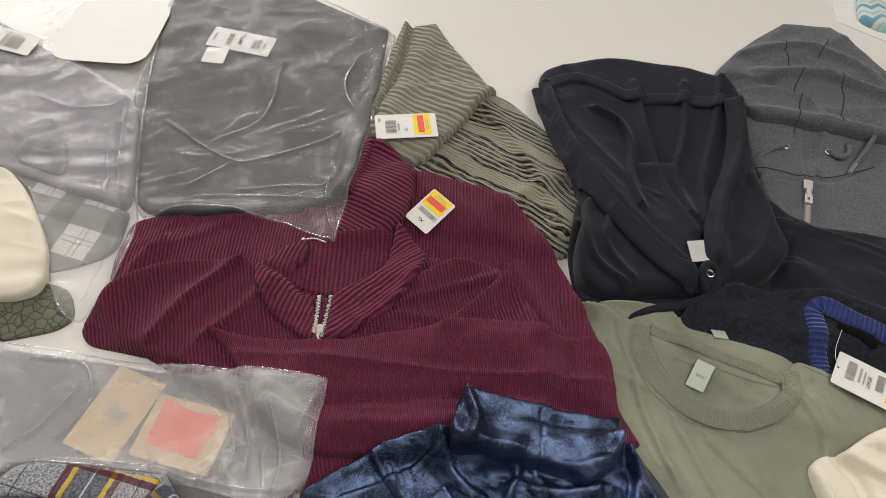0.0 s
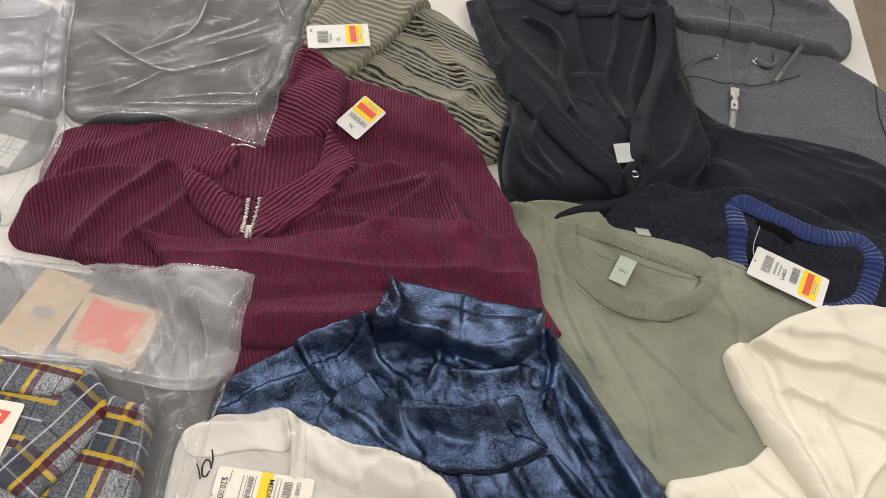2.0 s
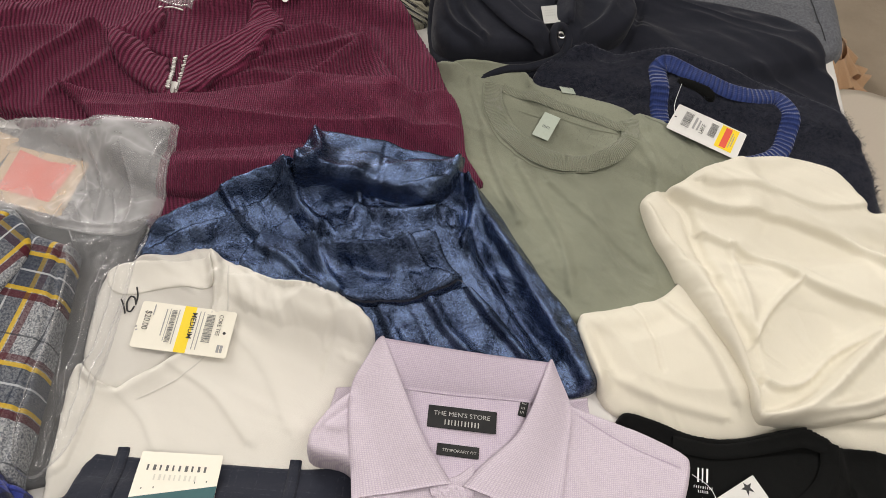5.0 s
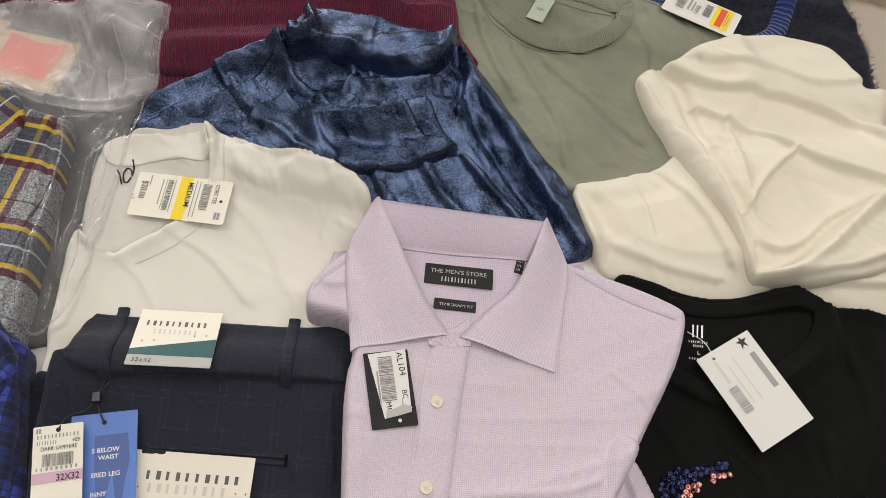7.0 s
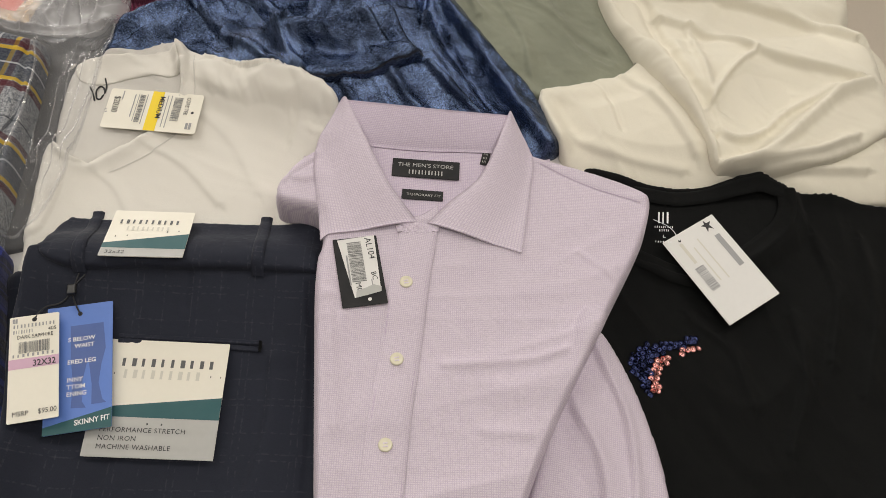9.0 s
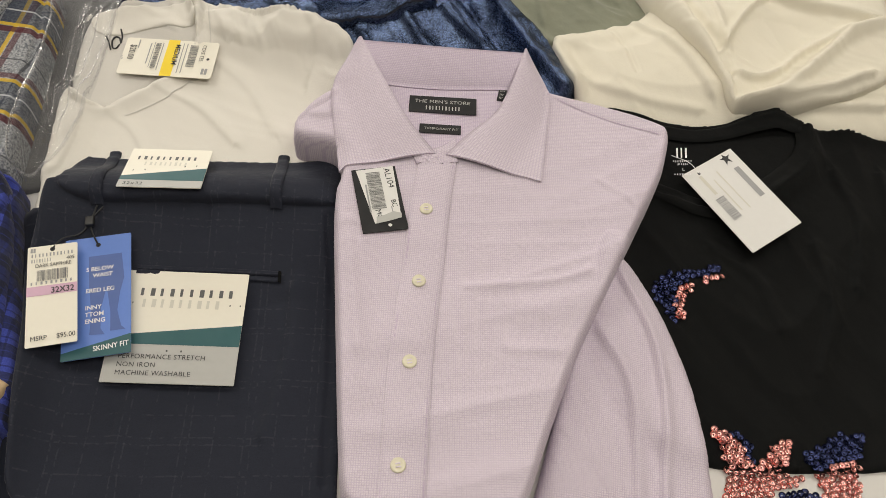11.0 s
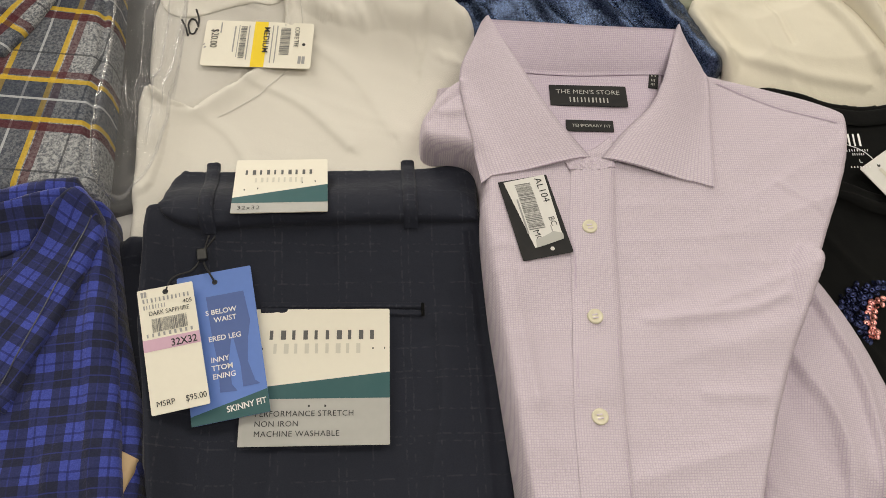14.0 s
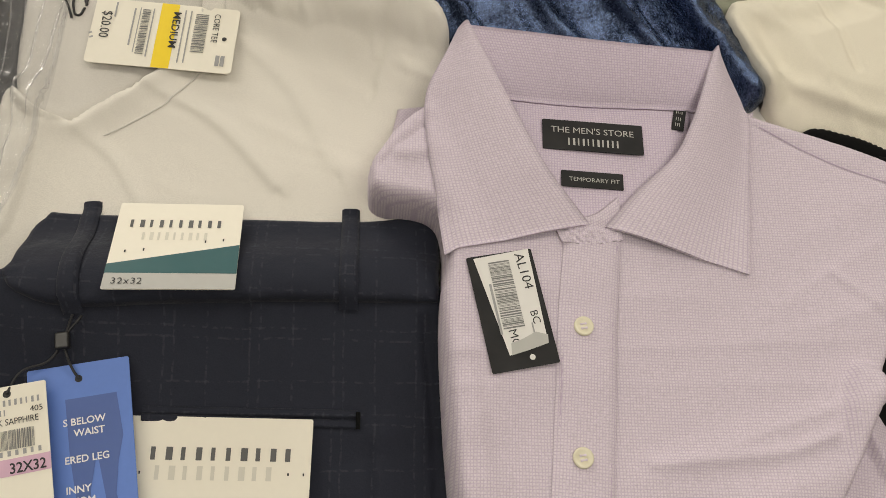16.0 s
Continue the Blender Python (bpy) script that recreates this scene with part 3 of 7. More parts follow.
part("tabletop", leaning(box(bmesh.new(), -1.0, -0.62, TOP - 0.03, 0.835, 1.72, TOP, 0.004)), M_TABLE, table)
for lx in (-0.92, 0.755):
    for ly in (-0.54, 1.64):
        part("leg", leaning(box(bmesh.new(), lx - 0.02, ly - 0.02, 0, lx + 0.02, ly + 0.02, TOP - 0.03, 0.003)), M_METAL, table, "square steel leg")
# beyond the table's edge cloth hangs down
_x, _y = np.meshgrid(GX + RES * np.arange(NX), GY + RES * np.arange(NY))
_over = np.clip(_x * TEX[0] + _y * TEX[1] - 0.835, 0, None)
H -= np.minimum(1.3 * _over, 0.12)


M_ZIP = plain("brushed_zip", (0.6, 0.58, 0.55), 0.35, 0.35, 0.05)
M_LILACTHREAD = plain("lilac_thread", (0.50, 0.41, 0.53), 0.9)
M_GREYSEAM = plain("charcoal_thread", (0.022, 0.023, 0.027), 0.95)
M_DARKBUTTON = plain("dark_button", (0.03, 0.035, 0.06), 0.3, grain=0.1, rel=0.03)


def lathe(bm, profile, n=20, centre=(0, 0, 0)):
    """A round body from (radius, height) pairs."""
    rings = []
    for r, z in profile:
        if r < 1e-7:
            rings.append([bm.verts.new((centre[0], centre[1], centre[2] + z))])
        else:
            rings.append([bm.verts.new((centre[0] + r * math.cos(2 * math.pi * i / n), centre[1] + r * math.sin(2 * math.pi * i / n), centre[2] + z)) for i in range(n)])
    for a, b in zip(rings, rings[1:]):
        for i in range(n):
            q = [a[i % len(a)], a[(i + 1) % len(a)], b[(i + 1) % len(b)], b[i % len(b)]]
            q = list(dict.fromkeys(q))
            if len(q) > 2:
                bm.faces.new(q)
    for f in bm.faces:
        f.smooth = True
    return bm


def shirt_button(parent, x, y, r, mat):
    z = max(float(at(x + dx, y + dy)) for dx in (-0.004, 0, 0.004) for dy in (-0.004, 0, 0.004)) + 0.0006
    bm = lathe(bmesh.new(), [(r * 0.92, 0), (r, 0.001), (r * 0.97, 0.0022), (r * 0.8, 0.0026), (r * 0.62, 0.0017), (0, 0.0015)], 28, (x, y, z))
    b = part("button", bm, mat, parent, "small four-hole button")
    bm = bmesh.new()
    for sx, sy in ((1, 1), (-1, 1), (1, -1), (-1, -1)):
        lathe(bm, [(r * 0.13, 0.0018), (0, 0.0019)], 10, (x + sx * r * 0.22, y + sy * r * 0.22, z))
    box(bm, x - r * 0.32, y + r * 0.15, z + 0.0018, x + r * 0.32, y + r * 0.29, z + 0.0023)
    box(bm, x - r * 0.32, y - r * 0.29, z + 0.0018, x + r * 0.32, y - r * 0.15, z + 0.0023)
    part("thread", bm, M_THREAD, b)


def zip_line(parent, a, b, width):
    """Metal zip teeth along a line."""
    a, b = Vector((*a, 0)), Vector((*b, 0))
    d = (b - a)
    n = int(d.length / 0.0022)
    e = d.normalized()
    s = Vector((-e.y, e.x, 0))
    bm = bmesh.new()
    for i in range(n):
        c = a + d * (i / n)
        z = float(at(c.x, c.y))
        side = width * 0.12 * (1 if i % 2 else -1)
        m = Matrix.Translation((c.x + s.x * side, c.y + s.y * side, z + 0.0028)) @ Matrix((( s.x, e.x, 0, 0), (s.y, e.y, 0, 0), (0, 0, 1, 0), (0, 0, 0, 1)))
        w = width * 0.32
        vs = [bm.verts.new(m @ Vector((px * w, py * 0.0007, pz * 0.0012))) for px in (-1, 1) for py in (-1, 1) for pz in (-1, 1)]
        for f in ((0, 1, 3, 2), (4, 6, 7, 5), (0, 4, 5, 1), (2, 3, 7, 6), (1, 5, 7, 3)):
            bm.faces.new([vs[k] for k in f])
    return part("zip_teeth", bm, M_ZIP, parent, "silver zip teeth")


def zip_pull(parent, a, b, width):
    a, b = Vector((*a, 0)), Vector((*b, 0))
    e = (b - a).normalized()
    z = max(float(at(a.x, a.y)), float(at(b.x, b.y))) + 0.0035
    m = Matrix.Translation((a.x, a.y, z)) @ Matrix(((e.y, e.x, 0, 0), (-e.x, e.y, 0, 0), (0, 0, 1, 0), (0, 0, 0, 1)))
    L = (b - a).length
    bm = box(bmesh.new(), -width * 0.5, -0.004, -0.002, width * 0.5, L * 0.35, 0.002, 0.001)
    box(bm, -width * 0.25, L * 0.2, 0.001, width * 0.25, L * 0.7, 0.0035, 0.0008)
    box(bm, -width * 0.42, L * 0.62, 0.0, width * 0.42, L * 0.78, 0.003, 0.001)
    box(bm, -width * 0.42, L * 0.75, 0.0, -width * 0.14, L * 0.95, 0.003, 0.001)
    box(bm, width * 0.14, L * 0.75, 0.0, width * 0.42, L * 0.95, 0.003, 0.001)
    box(bm, -width * 0.42, L * 0.92, 0.0, width * 0.42, L * 1.05, 0.003, 0.001)
    bmesh.ops.recalc_face_normals(bm, faces=bm.faces)
    bm.transform(m)
    return part("zip_pull", bm, M_ZIP, parent, "silver zip pull")


def grommet(parent, x, y):
    z = float(at(x, y)) + 0.001
    prof = [(0.0038, 0.0), (0.0042, 0.0012), (0.0056, 0.0016), (0.0068, 0.0008), (0.007, -0.0004)]
    return part("eyelet", lathe(bmesh.new(), prof, 20, (x, y, z)), M_METAL, parent, "silver metal eyelet")


def fuzz(parent, outline, count):
    """Short loose fibres standing on a knit."""
    rnd = np.random.RandomState(3)
    line = smooth_line(outline)
    lo, hi = line.min(0), line.max(0)
    p = lo + rnd.rand(count * 2, 2) * (hi - lo)
    p = p[inside(p[:, 0], p[:, 1], line)][:count]
    ang, L = rnd.rand(len(p)) * 2 * math.pi, 0.005 + 0.007 * rnd.rand(len(p))
    z = at(p[:, 0], p[:, 1])
    w = 0.00022
    dx, dy = np.cos(ang), np.sin(ang)
    verts = np.empty((len(p), 3, 3))
    verts[:, 0] = np.stack([p[:, 0] - dy * w, p[:, 1] + dx * w, z], 1)
    verts[:, 1] = np.stack([p[:, 0] + dy * w, p[:, 1] - dx * w, z], 1)
    verts[:, 2] = np.stack([p[:, 0] + dx * L, p[:, 1] + dy * L, z + 0.002 + 0.005 * rnd.rand(len(p))], 1)
    n = len(p) * 3
    ob = link_mesh("knit_nap", verts.reshape(-1, 3), np.arange(n).reshape(-1, 3).tolist(), M_NAVYFIBRE, parent, "short loose navy fibres")
    return tagged(ob, kind="stuff")


M_NAVYFIBRE = plain("navy_fibre", (0.018, 0.02, 0.034), 0.9)

M_FILM_FLAP = film("doubled_poly_film", 0.30, 0.5, 16, 0.25)
M_FILM_THIN = film("thin_clear_poly_film", 0.03, 1.0, 20, 0.6)
M_FILM_EDGE = film("folded_film_edge", 0.17, 0.3, 40)


def film_sheet(parent, outline, mat, seed, creased, edge=True, wr=0.0009):
    """A crinkled film over what lies in the bag, with its creases and heavier welded edges."""
    obs = [sheet("film", outline, mat, parent, th=0.003, edge=0.006, wr=wr, ws=18, wa=25, stretch=4, seed=seed, folds=[fold(line, 0.004, 0.005, 1, 0.5) for line in creased])]
    if edge:
        obs.append(ribbon("welded_edge", outline, 0.0022, M_FILM_EDGE, parent, th=0.0005, closed=True, across=3, pile=False))
    for line in creased:
        obs.append(ribbon("crease", line, lambda k: 0.0004 + 0.0017 * math.sin(math.pi * k), M_FILM_EDGE, parent, th=0.0006, across=3, pile=False))
    for ob in obs:
        ob.visible_shadow = False


# ---- the clothes, lowest first ----

# sage turtleneck with striped yoke
g = thing("turtleneck_sweater", "sage-beige ribbed turtleneck sweater with black marl stripes", "sweater")
sheet("body", [(0.05, 0.86), (0.10, 1.02), (0.302, 1.02), (0.37, 0.93), (0.428, 0.84), (0.405, 0.74), (0.365, 0.665), (0.25, 0.72), (0.10, 0.74)], M_BEIGE_STRIPE, g,
      th=0.014, edge=0.014, wr=0.004, ws=13, wa=-40, uv=-38, seed=1,
      folds=[fold([(0.27, 0.98), (0.33, 0.87), (0.37, 0.72)], 0.018, 0.010, 1, 0.5), fold([(0.42, 0.84), (0.34, 0.80), (0.28, 0.76)], 0.014, 0.008)])
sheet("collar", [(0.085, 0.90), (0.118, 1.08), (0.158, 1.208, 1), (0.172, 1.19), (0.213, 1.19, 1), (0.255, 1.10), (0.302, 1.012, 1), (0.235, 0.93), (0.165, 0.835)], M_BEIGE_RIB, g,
      th=0.014, edge=0.010, wr=0.0015, uv=60, seed=2, folds=[fold([(0.168, 1.19), (0.15, 1.09), (0.10, 0.95)], 0.006, -0.014), fold([(0.21, 1.18), (0.16, 1.05), (0.12, 0.93)], 0.02, 0.006)])

# charcoal zip hoodie
g = thing("zip_hoodie", "charcoal marl fleece hoodie with silver zip and drawcords", "hoodie")
sheet("body", [(0.66, 0.98), (0.68, 0.90), (0.69, 0.80), (0.64, 0.62), (0.80, 0.55), (0.99, 0.60), (1.025, 0.68), (1.025, 0.765), (0.99, 0.825), (0.94, 0.88), (0.86, 0.92), (0.75, 0.99)], M_GREY, g,
      th=0.02, edge=0.018, wr=0.002, ws=10, seed=3, folds=[fold([(0.98, 0.80), (0.955, 0.66)], 0.006, -0.004), fold([(0.687, 0.817), (0.745, 0.80), (0.81, 0.802), (0.868, 0.83)], 0.003, -0.002),
                                                            fold([(0.777, 0.91), (0.75, 0.80)], 0.006, 0.005), fold([(0.82, 0.91), (0.765, 0.80)], 0.006, 0.005), bump(0.785, 0.875, 0.02, 0.04, -0.008)])
sheet("hood", [(0.6656, 1.0281), (0.6837, 1.0626), (0.7473, 1.1272), (0.847, 1.1963, 1), (0.9339, 1.1847, 1), (0.9728, 1.119), (0.991, 1.0658), (1.0184, 0.9593), (0.9826, 0.8783), (0.9029, 0.8741), (0.8215, 0.9029), (0.7653, 0.9242), (0.7036, 0.9346), (0.6918, 1.0028)], M_GREY, g,
      th=0.018, edge=0.02, wr=0.003, ws=11, wa=20, seed=4,
      folds=[fold([(0.67, 1.03), (0.75, 1.04), (0.86, 1.045), (0.95, 0.99)], 0.016, 0.02, 1, 0.35), fold([(0.745, 1.10), (0.84, 1.125), (0.93, 1.08), (0.97, 0.99)], 0.014, 0.014, 1, 0.4),
             fold([(0.69, 1.05), (0.77, 1.035)], 0.01, -0.016), fold([(0.68, 0.945), (0.80, 0.92), (0.90, 0.88), (0.96, 0.87)], 0.012, 0.012),
             fold([(0.70, 0.99), (0.76, 0.985), (0.80, 0.96)], 0.012, 0.012, 1, 0.5)])
for line in ([(0.824, 1.139), (0.818, 1.089), (0.811, 1.06)], [(0.827, 1.045), (0.80, 1.005), (0.788, 0.956), (0.769, 0.905)], [(0.911, 1.14), (0.873, 1.09)], [(0.891, 1.04), (0.889, 0.996), (0.862, 0.947), (0.838, 0.904)]):
    ribbon("stitching", line, 0.0017, M_GREYSEAM, g, th=0.0008, pile=False)
ribbon("stitching", [(0.99, 0.81), (0.965, 0.72), (0.955, 0.62)], 0.0017, M_GREYSEAM, g, th=0.0008, pile=False)
ribbon("stitching", [(0.687, 0.837), (0.731, 0.816), (0.759, 0.808), (0.803, 0.808), (0.872, 0.829)], 0.0017, M_GREYSEAM, g, th=0.0008, pile=False)
zip_line(g, (0.756, 0.80), (0.708, 0.675), 0.011)
zip_pull(g, (0.752, 0.795), (0.738, 0.755), 0.013)
grommet(g, 0.746, 0.877)
grommet(g, 0.81, 0.862)
cord("drawcord", [on(0.746, 0.877, 0.004), on(0.715, 0.866, 0.005), on(0.676, 0.845, 0.003)], 0.004, M_GREY, g)
cord("drawcord", [on(0.81, 0.862, 0.003), on(0.818, 0.845, 0.006), on(0.836, 0.852, 0.006), on(0.845, 0.875, 0.002)], 0.004, M_GREY, g)
dc = cord("drawcord", [on(0.885, 0.88, 0.002), on(0.85, 0.842, 0.005), on(0.838, 0.83, 0.004)], 0.004, M_GREY, g)
cord("cord_tip", [on(0.838, 0.83, 0.004), on(0.822, 0.812, 0.004)], 0.0042, M_METAL, dc, "silver metal tip")

# black hoodie
g = thing("hoodie", "black fleece hoodie with its hood spread open", "hoodie")
sheet("body", [(0.37, 0.70), (0.37, 0.595), (0.42, 0.57), (0.50, 0.585), (0.60, 0.55), (0.78, 0.50), (0.90, 0.45), (0.935, 0.47), (0.95, 0.56), (0.935, 0.635), (0.82, 0.695), (0.71, 0.712), (0.66, 0.80), (0.55, 0.86), (0.42, 0.83)], M_BLACK, g,
      th=0.012, edge=0.014, wr=0.004, ws=11, wa=-20, seed=5, folds=[fold([(0.70, 0.71), (0.66, 0.63), (0.60, 0.58)], 0.004, -0.004), fold([(0.93, 0.62), (0.85, 0.60), (0.75, 0.62)], 0.02, 0.006),
                                                                   fold([(0.38, 0.715), (0.398, 0.66), (0.43, 0.61)], 0.014, 0.012, 1, 0.5), fold([(0.40, 0.75), (0.43, 0.67), (0.47, 0.62)], 0.012, 0.010, 1, 0.5)])
sheet("hood", [(0.3751, 1.0441), (0.391, 1.0697), (0.4267, 1.0815), (0.4885, 1.0988), (0.556, 1.0895), (0.6194, 1.0629), (0.6581, 1.0215), (0.6893, 0.9999), (0.684, 0.9232), (0.6801, 0.8482), (0.6624, 0.7111), (0.6701, 0.6599), (0.6463, 0.6261), (0.5779, 0.6063), (0.4903, 0.6023), (0.3951, 0.592), (0.3719, 0.6263), (0.3752, 0.6786), (0.3967, 0.7275), (0.3923, 0.8271), (0.374, 0.9454)], M_BLACK, g,
      th=0.020, edge=0.016, wr=0.002, ws=13, wa=-60, seed=6, drape=22,
      folds=[bump(0.5406, 0.8161, 0.085, 0.12, -0.030, 20), bump(0.3717, 0.6915, 0.03, 0.05, 0.012, 20),
             fold([(0.3769, 1.0097), (0.3894, 0.8633), (0.4275, 0.7772), (0.4704, 0.702), (0.5193, 0.6337)], 0.016, 0.018, 0.5, 1.2),
             fold([(0.6747, 0.9365), (0.6527, 0.8408), (0.6043, 0.7611), (0.5756, 0.691), (0.5629, 0.6427)], 0.014, 0.022, 1.3, 0.5),
             fold([(0.4565, 0.9575), (0.4899, 0.9373), (0.5016, 0.8931), (0.4763, 0.8018), (0.481, 0.7466)], 0.008, 0.014, 1.2, 0.4),
             fold([(0.5343, 1.0177), (0.5291, 0.9243), (0.5344, 0.8017), (0.5529, 0.6974)], 0.009, 0.013, 0.5, 1.3),
             fold([(0.6036, 1.0031), (0.5908, 0.9106), (0.5519, 0.8228), (0.5551, 0.7392)], 0.009, 0.012, 1.2, 0.4),
             fold([(0.6617, 1.0026), (0.6294, 0.8978), (0.5864, 0.8008), (0.5723, 0.7204)], 0.008, 0.010, 1.2, 0.4),
             fold([(0.3981, 0.7371), (0.3798, 0.6861), (0.3916, 0.6323), (0.4274, 0.6009)], 0.008, 0.012, 1, 0.4),
             fold([(0.4266, 0.7191), (0.407, 0.6633), (0.435, 0.6119)], 0.008, 0.010, 1, 0.4),
             fold([(0.6548, 0.7913), (0.6543, 0.7109), (0.6205, 0.6461), (0.5833, 0.6222)], 0.010, 0.010, 1, 0.5)])
ribbon("hood_hem", [(0.374, 1.012), (0.376, 0.9297), (0.3902, 0.8256), (0.416, 0.7446), (0.4582, 0.6779), (0.4975, 0.6223), (0.5273, 0.6093)], 0.030, M_BLACK, g, th=0.006, across=12)
ribbon("hood_hem", [(0.6619, 0.9521), (0.6562, 0.8774), (0.626, 0.7992), (0.592, 0.742), (0.5663, 0.683), (0.5556, 0.6328)], 0.024, M_BLACK, g, th=0.004, across=12)
ribbon("hood_hem", [(0.3741, 1.0116), (0.4267, 1.0405), (0.476, 1.0237), (0.5236, 0.9838), (0.5759, 0.9849), (0.6148, 0.9649), (0.6527, 0.9441)], 0.024, M_BLACK, g, th=0.004, across=12)
cord("drawcord", [on(0.413, 0.567, 0.003), on(0.463, 0.583, 0.004), on(0.51, 0.588, 0.005), on(0.556, 0.606, 0.007), on(0.553, 0.632, 0.007), on(0.537, 0.62, 0.006), on(0.55, 0.598, 0.006)], 0.006, M_BLACK, g)
grommet(g, 0.55, 0.622)

# navy sweater with blue neck rib
g = thing("fuzzy_sweater", "dark navy eyelash-knit sweater with a royal blue neck rib", "sweater")
sheet("body", [(0.49, 0.57), (0.57, 0.612), (0.68, 0.602), (0.80, 0.552), (0.89, 0.512), (0.94, 0.475), (0.948, 0.40), (0.935, 0.28), (0.85, 0.30), (0.70, 0.38), (0.55, 0.45)], M_NAVYFUZZ, g,
      th=0.012, edge=0.014, wr=0.003, ws=14, seed=7, folds=[bump(0.76, 0.47, 0.06, 0.05, -0.006)])
fuzz(g, [(0.49, 0.57), (0.57, 0.612), (0.68, 0.602), (0.80, 0.552), (0.89, 0.512), (0.94, 0.475), (0.948, 0.40), (0.935, 0.28), (0.85, 0.30), (0.70, 0.38), (0.55, 0.45)], 26000)
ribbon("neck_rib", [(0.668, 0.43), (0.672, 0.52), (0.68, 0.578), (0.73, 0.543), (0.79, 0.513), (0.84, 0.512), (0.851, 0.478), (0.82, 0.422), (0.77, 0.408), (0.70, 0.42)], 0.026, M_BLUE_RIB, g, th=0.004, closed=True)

# sage t-shirt
g = thing("t_shirt", "washed sage green cotton t-shirt", "t-shirt")
sheet("back_panel", [(0.3953, 0.5898, 1), (0.4504, 0.5904), (0.49, 0.5887), (0.5021, 0.5768), (0.5078, 0.5506), (0.5431, 0.5395), (0.6285, 0.5043), (0.6469, 0.4823), (0.5957, 0.427), (0.4932, 0.4343), (0.4183, 0.473)], M_GREEN, g, th=0.004, edge=0.005, wr=0.001, seed=15)
sheet("front", [(0.3712, 0.5984, 1), (0.4202, 0.5715), (0.4566, 0.5625), (0.4583, 0.5361), (0.4636, 0.5025), (0.4835, 0.4663), (0.5195, 0.4404), (0.5588, 0.435), (0.593, 0.4417), (0.614, 0.4619), (0.613, 0.4805), (0.6463, 0.5026), (0.7589, 0.418), (0.7595, 0.3206), (0.6488, 0.2306), (0.5613, 0.1889), (0.4965, 0.1936), (0.4214, 0.2814), (0.3815, 0.3744), (0.3732, 0.4575), (0.3663, 0.5297)], M_GREEN, g,
      th=0.0045, edge=0.005, wr=0.003, ws=14, wa=-60, seed=16,
      folds=[fold([(0.4622, 0.4273), (0.4799, 0.3687), (0.4983, 0.3057), (0.4941, 0.241)], 0.010, 0.006, 1, 0.4), fold([(0.5009, 0.4001), (0.5436, 0.3334), (0.5908, 0.2702)], 0.011, 0.005, 1, 0.4),
             fold([(0.6224, 0.4432), (0.6439, 0.3923), (0.6146, 0.3291)], 0.009, 0.005, 1, 0.4), fold([(0.4232, 0.4837), (0.4304, 0.4124), (0.4493, 0.3391)], 0.009, 0.006, 1, 0.4),
             fold([(0.4158, 0.5608), (0.4201, 0.5137), (0.4322, 0.4702)], 0.007, 0.005, 1, 0.4), rumple(28, 0.0024, -65, 3, 94), rumple(46, 0.0011, -40, 2.5, 99)])
ribbon("neck_rib", [(0.4492, 0.5579), (0.4414, 0.5234), (0.4504, 0.4855), (0.4758, 0.4479), (0.5177, 0.4234), (0.56, 0.4224), (0.5961, 0.4326), (0.6161, 0.4516), (0.6203, 0.4814)], 0.024, M_GREEN_RIB, g, th=0.0016)
ribbon("neck_rib", [(0.4627, 0.5588), (0.4909, 0.5432), (0.5318, 0.5105), (0.5773, 0.4903), (0.6143, 0.4691)], 0.015, M_GREEN_RIB, g, th=0.0014)
ribbon("neck_seam", [(0.4343, 0.5588), (0.4267, 0.5186), (0.437, 0.4714), (0.468, 0.4334), (0.5155, 0.4101), (0.5617, 0.41), (0.6016, 0.4239), (0.6213, 0.4433), (0.6277, 0.4703)], 0.0016, M_SAGESEAM, g, th=0.0003, pile=False)
ribbon("neck_seam", [(0.4783, 0.5174), (0.5191, 0.4974), (0.5666, 0.4746), (0.6019, 0.4635)], 0.0016, M_SAGESEAM, g, th=0.0003, pile=False)
ribbon("shoulder_seam", [(0.6432, 0.4882), (0.6913, 0.4557), (0.7405, 0.4149)], 0.0016, M_SAGESEAM, g, th=0.0003, pile=False)

# two maroon sweaters
g = thing("zip_sweater", "maroon ribbed quarter-zip sweater lying behind its twin", "sweater", "maroon sweaters")
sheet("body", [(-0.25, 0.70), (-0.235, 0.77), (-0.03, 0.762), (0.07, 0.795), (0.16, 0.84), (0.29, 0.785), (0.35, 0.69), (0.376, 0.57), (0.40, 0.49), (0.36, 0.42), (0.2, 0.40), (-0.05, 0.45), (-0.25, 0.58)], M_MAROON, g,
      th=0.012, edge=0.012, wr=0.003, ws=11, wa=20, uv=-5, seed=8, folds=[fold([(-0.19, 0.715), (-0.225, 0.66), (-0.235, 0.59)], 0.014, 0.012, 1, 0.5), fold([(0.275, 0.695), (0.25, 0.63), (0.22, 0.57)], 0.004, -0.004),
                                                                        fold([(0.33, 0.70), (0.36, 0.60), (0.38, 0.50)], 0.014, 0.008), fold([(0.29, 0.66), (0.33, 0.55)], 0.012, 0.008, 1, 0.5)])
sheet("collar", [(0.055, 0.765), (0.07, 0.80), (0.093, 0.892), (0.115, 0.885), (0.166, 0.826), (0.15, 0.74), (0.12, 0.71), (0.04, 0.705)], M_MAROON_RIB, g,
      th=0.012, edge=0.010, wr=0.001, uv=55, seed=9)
ribbon("collar_inside", [(0.058, 0.78), (0.075, 0.83), (0.096, 0.89)], 0.022, M_MAROON_RIB, g, th=0.006)
g = thing("zip_sweater", "maroon ribbed quarter-zip sweater with a silver zip", "sweater", "maroon sweaters")
